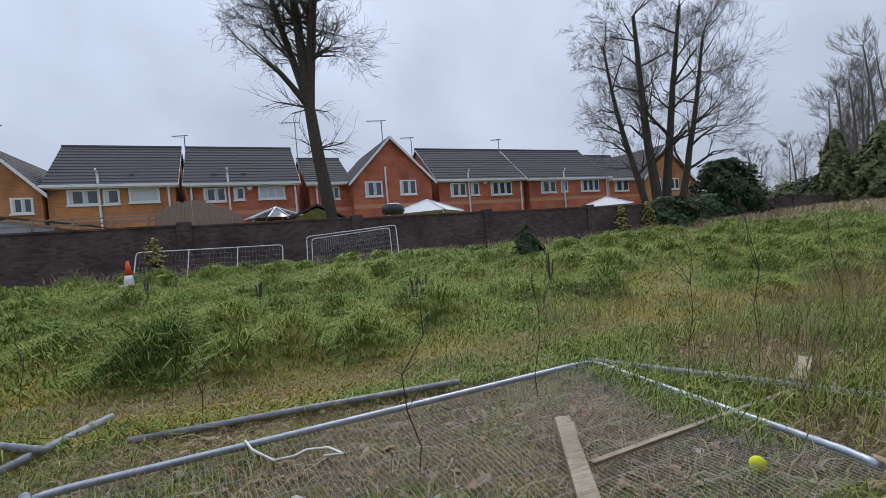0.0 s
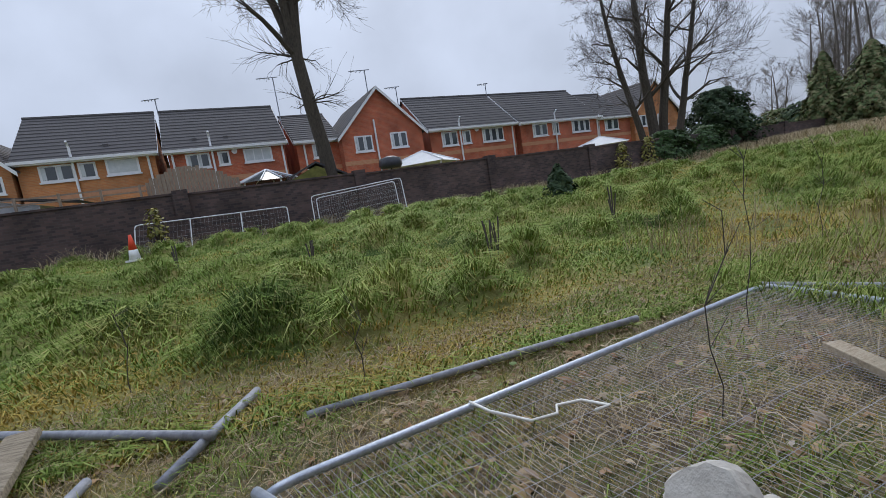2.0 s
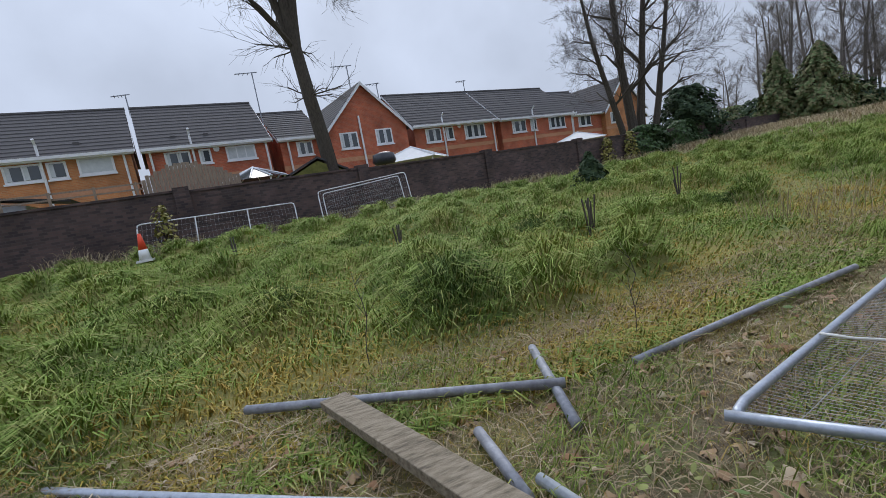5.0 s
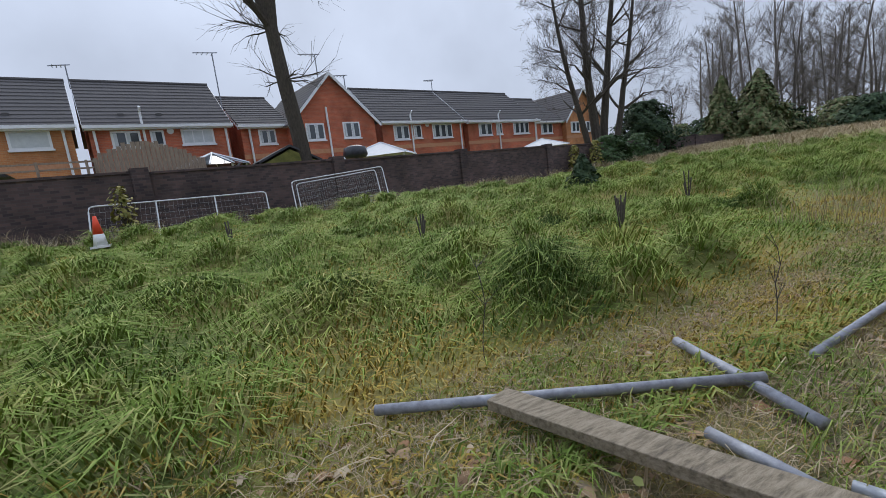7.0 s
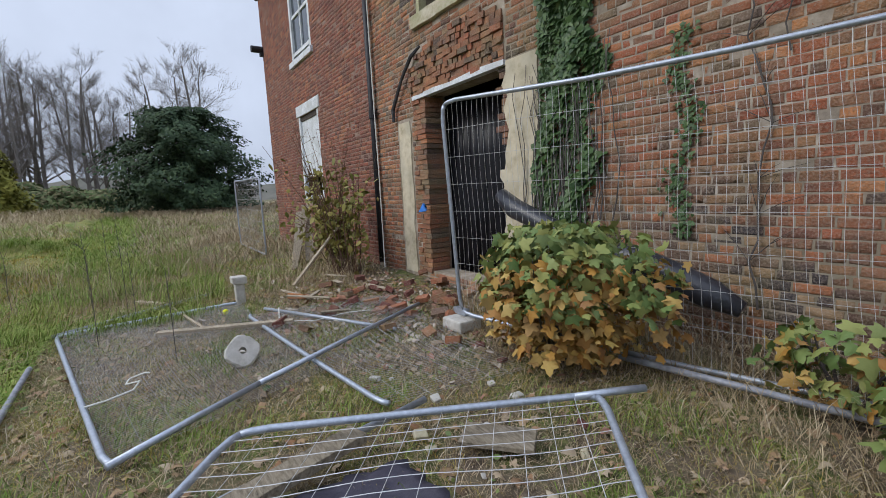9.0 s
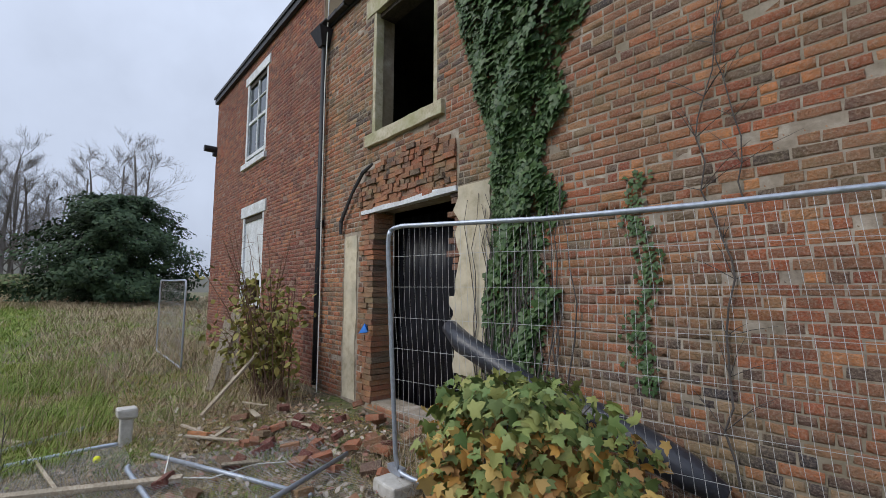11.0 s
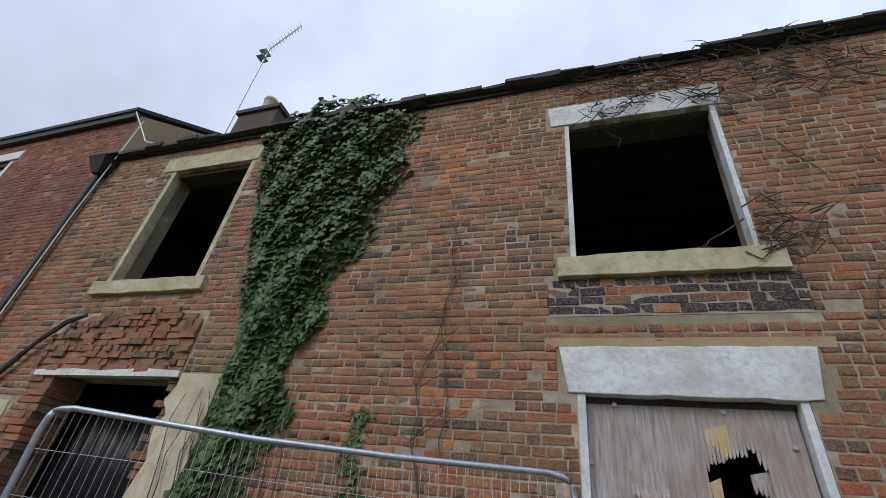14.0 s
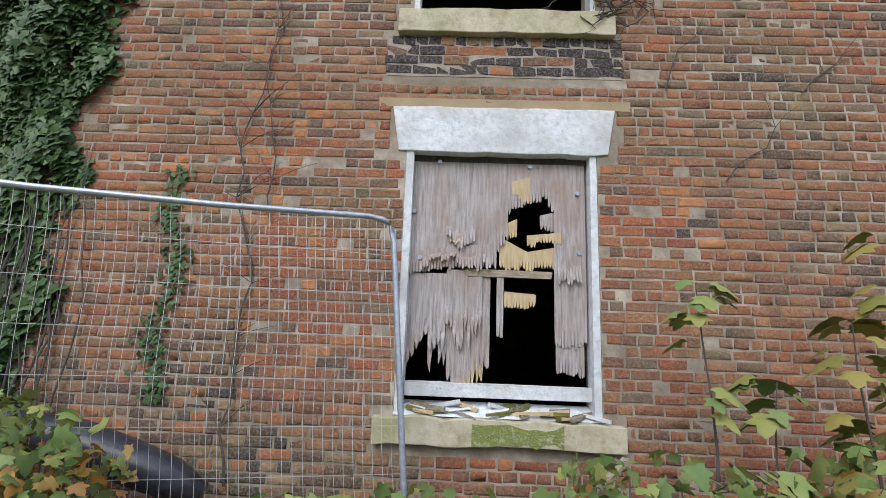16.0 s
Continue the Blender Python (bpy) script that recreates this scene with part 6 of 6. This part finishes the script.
# panels leaning on the boundary wall
def lean(u0, u1, v, z0, z1, dz, label, seed, **k):
    lo0, lo1 = st(u0, v - .5, z0), st(u1, v - .5, z0 + dz)
    return panel("wire_fence", st(u0 + .12, v, z1), st(u1 + .12, v, z1 + dz), lo1, lo0, label, 40, 6, .01, seed, M_upvc, .002, "leaning fence panels", **k)


lean(2.3, 6.95, 18.5, .15, 1.38, -.1, "pale mesh fence panels leaning together against the wall", 11, mid=2)
lean(7.85, 11.5, 18.5, .1, 1.52, .24, "pale mesh fence panel leaning against the dark wall", 12)
lean(8.05, 11.25, 18.62, .12, 1.42, .24, "second pale mesh panel leaning behind another", 13)

# ---- loose things ----
def plank(a, b, w, t, mat, label, roll=0.0, name="plank"):
    a, b = Vector(a), Vector(b)
    d = b - a
    m = Matrix.Translation(a) @ d.to_track_quat('X', 'Z').to_matrix().to_4x4() @ Matrix.Rotation(roll, 4, 'X')
    return solid(name, MB().box(0, d.length, -w / 2, w / 2, 0, t, m, .004), mat, label, "plank", "loose planks", bevel=.004)


plank((2.8, 5.15, .1), (3.45, 2.9, .12), .14, .045, M_wood, "weathered grey plank lying across the soil")
plank((6.6, 3.72, .06), (6.1, 2.5, .06), .085, .04, M_woodpale, "pale sawn plank lying on a flattened fence panel")
plank((6.65, 3.7, .05), (6.45, 3.3, .05), .025, .02, M_woodpale, "thin pale batten on the ground")
plank((8.6, 3.9, .05), (8.1, 3.6, .06), .08, .04, M_woodpale, "short pale board in the weeds")
plank((3.2, 2.4, .06), (2.9, 2.15, .06), .2, .03, M_wood, "small pale board end under the mesh")
plank((9.9, 1.1, .1), (11.9, .5, 1.15), .18, .04, M_wood, "weathered board propped on the house wall")
plank((10.2, 1.3, .1), (12.1, .6, 1.0), .14, .04, M_wood, "weathered board propped on the house wall")
plank((9.6, 1.5, .05), (11.3, .7, .9), .1, .04, M_wood, "weathered board propped on the house wall")
plank((8.2, 1.9, .03), (8.75, .9, .85), .05, .03, M_woodpale, "pale stick leaning in the weeds")
plank((6.5, 3.3, .05), (8.0, 3.55, .05), .028, .025, M_woodpale, "thin pale batten on the ground")
for k in range(8):
    a = rs.uniform(0, 3.14)
    x, y = rs.uniform(5.8, 8.2), rs.uniform(.7, 2.0)
    L = rs.uniform(.4, 1.0)
    plank((x, y, .05 + .02 * k % .1), (x + L * math.cos(a), y + L * .5 * math.sin(a), .06 + rs.uniform(0, .1)), rs.uniform(.03, .07), .02, rs.choice((M_wood, M_woodpale)), "splintered lath among the doorway rubble")
plank((1.15, .9, .1), (.2, .35, .75), .05, .03, M_woodpale, "pale stick leaning below the boarded window")
plank((-.2, .5, .05), (.75, .3, .35), .07, .04, M_wood, "broken timber below the boarded window")
rub = random.Random(6)
for k in range(46):
    x, y = rub.gauss(6.1, .75), abs(rub.gauss(1.1, .5)) + .12
    s = rub.uniform(.5, 1)
    m = pose(x, y, .04 + rub.uniform(0, .12) * max(0, 1.3 - y), rub.uniform(-25, 25), rub.uniform(-25, 25), rub.uniform(0, 180))
    solid("rubble_brick", MB().box(-.11 * s, .11 * s, -.052, .052, 0, .066, m, .008), rub.choice((M_brick_red, M_brick_one, M_brick_one)), "broken red brick in a rubble heap by the doorway", "brick", "doorway rubble", bevel=.006)
for k in range(22):
    x, y = rub.uniform(2.6, 5.6), rub.uniform(1.1, 2.6)
    m = pose(x, y, .02, rub.uniform(-20, 20), rub.uniform(-20, 20), rub.uniform(0, 180))
    s = rub.uniform(.2, .6)
    solid("stone_lump", MB().box(-.07 * s, .07 * s, -.05 * s, .05 * s, 0, .05 * s, m, .014 * s), rub.choice((M_concrete, M_brick_red, M_stone)), "small lump of masonry on the soil", "rubble", "scattered masonry", bevel=.008)


def wheel(loc, r, w, rx, rz):
    mb = MB()
    n = 26
    m = pose(*loc, rx, 0, rz)
    vs, fs = [], []
    rj = random.Random(2)
    for z, q in ((-w / 2, .93), (-w / 3, 1.0), (w / 3, 1.0), (w / 2, .93)):
        for k in range(n):
            a = 2 * math.pi * k / n
            rad = r * q * rj.uniform(.94, 1.03) * (1 + .05 * math.cos(4 * a))
            vs.append(m @ Vector((rad * math.cos(a), rad * math.sin(a), z)))
    for z in (-w / 2, w / 2):
        for k in range(n):
            a = 2 * math.pi * k / n
            vs.append(m @ Vector((.028 * math.cos(a), .028 * math.sin(a), z)))
    for i in range(3):
        fs += [(i * n + k, i * n + (k + 1) % n, (i + 1) * n + (k + 1) % n, (i + 1) * n + k) for k in range(n)]
    fs += [(3 * n + k, 3 * n + (k + 1) % n, 5 * n + (k + 1) % n, 5 * n + k) for k in range(n)]
    fs += [(4 * n + k, 4 * n + (k + 1) % n, (k + 1) % n, k) for k in range(n)]
    fs += [(5 * n + k, 5 * n + (k + 1) % n, 4 * n + (k + 1) % n, 4 * n + k) for k in range(n)]
    mb.add(vs, fs)
    return solid("millstone_disc", mb, M_concrete, "chipped pale concrete disc with a centre hole on the mesh", "concrete disc")


wheel((5.24, 3.15, .14), .132, .085, 58, -92)
solid("concrete_lump", MB().box(5.36, 5.5, 3.04, 3.2, .01, .1, None, .03), M_concrete, "broken pale concrete lump behind the disc", "rubble", bevel=.03)
fp = thing("fence_foot", "grey concrete fence foot stood on end in the weeds", "fence foot", (7.7, 2.75, .0))
part("block", MB().box(7.64, 7.76, 2.69, 2.81, -.03, .28, None, .006), M_concrete, fp, bevel=.02)
part("top", MB().box(7.61, 7.79, 2.66, 2.84, .28, .38, None, .008), M_concrete, fp, bevel=.02)
fo = thing("fence_foot", "concrete foot under the standing fence panel", "fence foot", (4.86, 1.18, 0))
part("block", MB().box(4.7, 5.0, 1.05, 1.32, .0, .12, None, .006), M_concrete, fo, bevel=.02)
part("clamp", MB().box(4.83, 5.02, 1.1, 1.16, .13, .19), M_galv, fo)
cone = thing("traffic_cone", "red and white traffic cone in the grass by the wall", "cone", (-.3, 16.9, .28))
zc = float(land(np.array([-.3]), np.array([16.9]))[0])
cx = (-.3, 16.9)
part("base", MB().box(cx[0] - .19, cx[0] + .19, cx[1] - .19, cx[1] + .19, zc - .01, zc + .04), M_coneW, cone)
for z0, z1, r0, r1, mt in ((.04, .32, .15, .11, M_coneW), (.32, .75, .11, .035, M_red)):
    part("sleeve" if mt is M_coneW else "body", MB().tube([(cx[0], cx[1], zc + z0), (cx[0], cx[1], zc + z1)], [r0, r1], 16), mt, cone, smooth=True)
bm = bmesh.new()
bmesh.ops.create_icosphere(bm, subdivisions=3, radius=.033)
me = bpy.data.meshes.new("ball")
bm.to_mesh(me)
bm.free()
me.materials.append(M_ball)
ball = new("ball", me)
ball.location = (7.1, 3.02, .07)
tagged(ball, "yellow-green ball on the ground among weeds", "ball")
solid("white_cord", MB().tube([(4.95, 4.16, .1), (5.0, 4.05, .09), (5.12, 3.9, .08), (5.22, 3.86, .1), (5.27, 3.95, .08), (5.38, 3.93, .08), (5.45, 3.83, .08), (5.36, 3.8, .1)], .007, 6), M_string, "loose white cord tied to the fence tube", "cord", smooth=True)
solid("white_cord", MB().tube([(6.7, 2.5, .1), (6.3, 2.6, .05), (6.0, 2.3, .06), (6.1, 1.9, .05), (5.9, 1.7, .08)], .006, 6), M_string, "loose white cord near the doorway", "cord", smooth=True)
# dark sheeting under the fallen panel and below the wall
tp = random.Random(12)
def cloth(x0, x1, y0, y1, zf, name, mat, label, n=14):
    mb = MB()
    vs = [(x0 + (x1 - x0) * i / n + tp.uniform(-.02, .02), y0 + (y1 - y0) * j / n + tp.uniform(-.02, .02), zf(i / n, j / n) + tp.uniform(-.008, .012)) for i in range(n + 1) for j in range(n + 1)]
    fs = [(i * (n + 1) + j, (i + 1) * (n + 1) + j, (i + 1) * (n + 1) + j + 1, i * (n + 1) + j + 1) for i in range(n) for j in range(n)]
    mb.add(vs, fs)
    ob = solid(name, mb, mat, label, "sheet", smooth=True)
    sd = ob.modifiers.new("thick", 'SOLIDIFY')
    sd.thickness = .004
    return ob
cloth(2.55, 3.25, 2.75, 3.55, lambda a, b: .07 + .02 * math.sin(5 * a + 3 * b), "tarpaulin", M_tarp, "crumpled dark tarpaulin under the fallen mesh panel")
bp_ = MB()
bp_.tube([(5.15, .35, 1.3), (4.9, .38, 1.15), (4.5, .36, 1.0), (4.0, .36, .82), (3.5, .36, .74), (3.15, .36, .63), (2.9, .34, .54), (2.7, .32, .46)], [.08, .11, .10, .10, .12, .125, .115, .06], 9)
solid("black_pipe", bp_, M_plastic, "sagging black plastic sheeting rolled along the wall foot", "sheet", smooth=True)
pole((3.2, 1.0, .15), (1.6, .65, .1), .022, M_galv_old, "dull tube lying along the wall foot")

# ---- ivy and climbers on the house front ----
n = 12500
iz = rng.uniform(.25, 6.75, n)
left = np.interp(iz, [.2, 1.5, 2.5, 3.1, 3.9, 5.0, 6.0, 6.4, 6.7], [5.0, 4.95, 4.85, 4.8, 5.1, 5.4, 5.7, 5.85, 5.5])
right = np.interp(iz, [.2, 1.5, 2.5, 3.1, 3.7, 4.4, 5.2, 6.2, 6.7], [4.2, 4.15, 4.1, 4.12, 3.95, 3.65, 3.45, 3.35, 3.9])
tt = rng.uniform(0, 1, n)
ix = right + (left - right) * tt + .1 * np.sin(iz * 7) * (tt < .3)
dens = np.where(iz < 2.4, .35 + .25 * np.sin(ix * 14) * np.sin(iz * 9), 1.0) * np.where(tt < .12, .45, 1)
kp = rng.uniform(0, 1, n) < dens
ix, iz, tt = ix[kp], iz[kp], tt[kp]
m_ = len(ix)
bulge = .03 + .17 * np.sin(np.pi * np.clip(tt, 0, 1)) * np.clip((iz - 1.8) / 2, .15, 1) + .05 * np.sin(ix * 9 + iz * 5)
pos = np.stack([ix, np.maximum(bulge * rng.uniform(.5, 1.1, m_), .02) + np.where(iz > 6.3, -.05, 0), iz], 1)
nrm = np.stack([rng.normal(0, .4, m_), np.ones(m_), rng.normal(.45, .4, m_)], 1)
up = np.stack([rng.normal(0, .5, m_), np.full(m_, .2), -np.ones(m_)], 1)
tagged(leaves("wall_ivy", pos, nrm, up, rng.uniform(.055, .12, m_), LEAF_IVY, M_ivy, .25), "thick dark green ivy climbing the brick wall to the eaves", "ivy", kind="stuff")
st_ = random.Random(14)
ivs = MB()
for k in range(26):
    x = st_.uniform(4.0, 5.0)
    p = Vector((x, .03, st_.uniform(.1, .4)))
    pts = [p.copy()]
    for i in range(9):
        p = p + Vector((st_.uniform(-.09, .08), 0, st_.uniform(.2, .34)))
        pts.append(p + Vector((0, st_.uniform(0, .03), 0)))
    ivs.tube(pts, [.012 - .0009 * i for i in range(10)], 4)
solid("ivy_growth", ivs, M_twig, "bare brown ivy stems clinging to the wall", "ivy", kind="stuff", smooth=True)


def creeper(name, start, steps, seed, label, branch=5, r0=.009, lean_=0.0, dz=(.12, .2)):
    c = random.Random(seed)
    mb = MB()
    p = Vector(start)
    pts = [p.copy()]
    for i in range(steps):
        p = p + Vector((c.uniform(-.06, .06) + lean_, 0, c.uniform(*dz)))
        p.y = max(.012, .02 + c.uniform(-.006, .02))
        pts.append(p.copy())
    mb.tube(pts, [r0 * (1 - .7 * i / steps) for i in range(steps + 1)], 5)
    for i in range(2, steps, 2):
        for s in range(branch // 2):
            q = pts[i]
            dx, dzz = c.uniform(-.35, .35), c.uniform(.05, .3)
            mb.tube([q, q + Vector((dx * .5, .008, dzz * .6)), q + Vector((dx, .004, dzz))], [r0 * .4, r0 * .3, r0 * .15], 3)
    return solid(name, mb, M_twig, label, "climber")


creeper("dead_creeper", (2.72, .02, .4), 26, 5, "bare dead creeper running up the bricks", 6)
creeper("dead_creeper", (2.6, .02, 2.2), 14, 6, "bare dead creeper twigs on the bricks", 6, .006)
for k, (x, z) in enumerate(((-.1, 3.9), (-.4, 4.6), (.0, 5.3), (-.9, 4.2), (-.7, 2.6), (-1.3, 3.3), (-.3, 3.3), (-1.6, 4.8))):
    creeper("dead_tendril", (x, .02, z), 6, 40 + k, "bare dead tendril on the bricks", 4, .006, st_.choice((-.07, .05)), (.06, .16))
tan = random.Random(77)
mess = MB()
for k in range(172):
    c = Vector((tan.uniform(-1.1, 1.5), tan.uniform(.03, .16), tan.uniform(5.6, 6.5))) if k < 150 else Vector((tan.uniform(-.15, .3), tan.uniform(.03, .12), tan.uniform(3.85, 4.3)))
    pts = [c]
    for i in range(5):
        c = c + Vector((tan.uniform(-.16, .16), tan.uniform(-.03, .03), tan.uniform(-.12, .1)))
        c.y = max(c.y, .02)
        pts.append(c.copy())
    mess.tube(pts, [.0075, .0065, .0055, .005, .004, .0025], 4)
solid("vine_tangle", mess, M_twig, "tangle of bare dead vine round the upper window", "climber", kind="stuff")
n = 260
cx_, cz_ = 3.3 + rng.normal(0, .05, n), rng.uniform(.9, 2.6, n)
pos = np.stack([cx_ + .06 * np.sin(cz_ * 6), np.full(n, .03), cz_], 1)
nrm = np.stack([rng.normal(0, .3, n), np.ones(n), rng.normal(.3, .3, n)], 1)
up = np.stack([rng.normal(0, .5, n), np.full(n, .1), -np.ones(n)], 1)
tagged(leaves("ivy_sprig", pos, nrm, up, rng.uniform(.03, .06, n), LEAF_IVY, M_ivy, .2), "thin sprig of ivy on the bricks", "ivy", kind="stuff")


def leafy(name, loc, rx, ry, h, n, size, mats, label, seed, stems=7, hollow=.35):
    """A seedling thicket: thin stems with large hanging leaves."""
    r = np.random.default_rng(seed)
    c = random.Random(seed)
    g = thing(name, label, "bush", loc)
    sm = MB()
    tips = []
    for k in range(stems):
        a = c.uniform(0, 6.28)
        e = Vector((rx * .75 * math.cos(a) * c.uniform(.2, 1), ry * .75 * math.sin(a) * c.uniform(.2, 1), h * c.uniform(.65, 1)))
        b = Vector(loc) + Vector((c.uniform(-.15, .15) * rx, c.uniform(-.15, .15) * ry, -.03))
        sm.tube([b, b + e * .5 + Vector((0, 0, .1 * h)), Vector(loc) + e], [.012, .009, .004], 5)
    part("stem", sm, M_twig, g)
    for mi, (mat, share, zlo, zhi) in enumerate(mats):
        m = int(n * share)
        a, z = r.uniform(0, 2 * np.pi, m), r.uniform(zlo, zhi, m)
        rad = np.sqrt(np.clip(1 - ((z - .5) / .62) ** 2, .05, 1)) * (1 - hollow * r.uniform(0, 1, m)) * (1 + .2 * np.sin(3 * a + seed) + .14 * np.sin(7 * a + 9 * z))
        p = np.stack([rx * rad * np.cos(a), ry * rad * np.sin(a), h * z + .03], 1)
        nm = np.stack([np.cos(a) * .8, np.sin(a) * .8, np.full(m, .75)], 1) + r.normal(0, .75, (m, 3))
        up = np.stack([np.cos(a) * .5, np.sin(a) * .5, -np.ones(m)], 1) + r.normal(0, .7, (m, 3))
        ob = leaves("foliage", p, nm, up, size * r.uniform(.4, 1.35, m), LEAF_MAPLE, mat, .25)
        ob.parent = g
    return g


leafy("sycamore_bush", (3.62, 1.15, .05), .8, .5, 1.0, 2100, .085, ((M_maple_g, .5, .42, 1.0), (M_maple_o, .7, .04, .78)), "sycamore seedlings with green and orange autumn leaves", 3, 12, .6)
leafy("sycamore_bush", (1.45, 1.15, .03), .42, .33, .5, 300, .1, ((M_maple_g, .85, .2, 1.0), (M_maple_o, .15, .2, .8)), "low sycamore seedlings with large green leaves", 4)
leafy("sycamore_bush", (2.0, .6, .03), .5, .22, .5, 300, .09, ((M_maple_g, .7, .2, 1.0), (M_maple_o, .3, .1, .8)), "low sycamore seedlings with green and yellow leaves", 5)
leafy("sycamore_bush", (.2, .8, .03), .8, .35, .8, 480, .1, ((M_maple_g, .7, .1, 1.0), (M_maple_o, .3, .1, .8)), "low tangle of green and yellow sycamore leaves", 6)
leafy("sycamore_bush", (1.25, .62, .03), .6, .25, .55, 280, .09, ((M_maple_g, .7, .1, 1.0), (M_maple_o, .3, .1, .8)), "low green and yellow leaves under the boarded window", 16)
leafy("sycamore_bush", (-1.1, .8, .03), .75, .4, .95, 480, .11, ((M_maple_g, .75, .1, 1.0), (M_maple_o, .25, .1, .8)), "low tangle of green and yellow sycamore leaves", 7)
for k, (x, y, h, s) in enumerate(((-.15, .6, 1.75, 8), (-1.1, .75, 2.05, 9), (-.55, .55, 1.25, 10), (-.9, .7, 1.6, 15))):
    g = thing("sycamore_sapling", "thin sycamore sapling with a few yellowing leaves", "sapling", (x, y, .02), "saplings below the wall")
    c = random.Random(s)
    pts = [Vector((x + .03 * math.sin(i + s), y, h * i / 6)) for i in range(7)]
    part("stem", MB().tube(pts, [.011, .01, .009, .008, .006, .005, .003], 5), M_twig, g)
    m = 16
    r = np.random.default_rng(s)
    a = r.uniform(0, 6.28, m)
    zz = h * (1 - .22 * r.uniform(0, 1, m) ** 1.5) - (r.uniform(0, 1, m) < .2) * h * .3
    p = np.stack([.03 + .16 * np.cos(a), .13 * np.sin(a), zz], 1)
    ob = leaves("foliage", p, np.stack([np.cos(a), np.sin(a), np.full(m, 1.2)], 1), np.stack([np.cos(a), np.sin(a), np.full(m, -.8)], 1), r.uniform(.1, .19, m), LEAF_MAPLE, M_yellowgreen if k % 2 else M_maple_g, .25)
    ob.parent = g
# tangled shrub with yellowing leaves against the corner of the wings
rs9 = random.Random(19)
sb = thing("tangled_shrub", "tangled shrub with bare red twigs and yellowing leaves", "shrub", (8.9, .75, .02))
tw = MB()
tips = []
for k in range(46):
    b = Vector((8.75 + rs9.uniform(-.4, .4), .85 + rs9.uniform(-.25, .25), 0))
    e = Vector((rs9.uniform(-.9, 1.5), rs9.uniform(-.4, .9), rs9.uniform(.9, 2.8)))
    tw.tube([b, b + e * .5 + Vector((0, 0, .25)), b + e], [.011, .008, .003], 4)
    for q in range(3):
        f = rs9.uniform(.5, 1)
        tw.tube([b + e * f, b + e * f + Vector((rs9.uniform(-.3, .3), rs9.uniform(-.3, .3), rs9.uniform(0, .3)))], [.004, .002], 3)
    tips += [b + e * rs9.uniform(.2, .85) for _ in range(26)]
part("branchwork", tw, material("red_brown_twigs", [(.12, .07, .05), (.19, .12, .08)], 9, .9, 0), sb)
pt = np.array([tuple(t - Vector((8.9, .75, .02))) for t in tips if t.z < 1.9])
m = len(pt)
pt = pt + rng.normal(0, .09, (m, 3))
ob = leaves("foliage", pt, rng.normal(0, 1, (m, 3)) + np.array([0, .5, .8]), rng.normal(0, 1, (m, 3)) + np.array([0, 0, -.8]), rng.uniform(.07, .15, m), LEAF_OVAL, M_yellowgreen, .2)
ob.parent = sb
panel("wire_fence", (11.8, 1.5, 1.85), (15.2, 1.45, 1.9), (15.2, 1.45, .12), (11.8, 1.5, .12), "distant mesh fence panel standing at the house corner", 30, 6, .02, 44)

# ---- the bricks nearest the walk, each a piece of the front wall ----
random.seed(55)
cache = {}
for a, b, c, d in near:
    w = .216 if b - a > .16 else .108
    if w not in cache:
        cache[w] = []
        for q in range(8):
            va, fa = brick_arrays([(-(w - .012) / 2, (w - .012) / 2, -.032, .032)])
            me = bpy.data.meshes.new("brick")
            me.from_pydata([tuple(p) for p in va], [], [tuple(int(i) for i in t) for t in fa])
            me.materials.append(M_brick_one)
            cache[w].append(me)
    ob = new("brick", random.choice(cache[w]))
    ob.location = ((a + b) / 2, 0, (c + d) / 2)
    ob.scale = ((b - a) / (w - .012), 1, 1)
    ob.parent = front
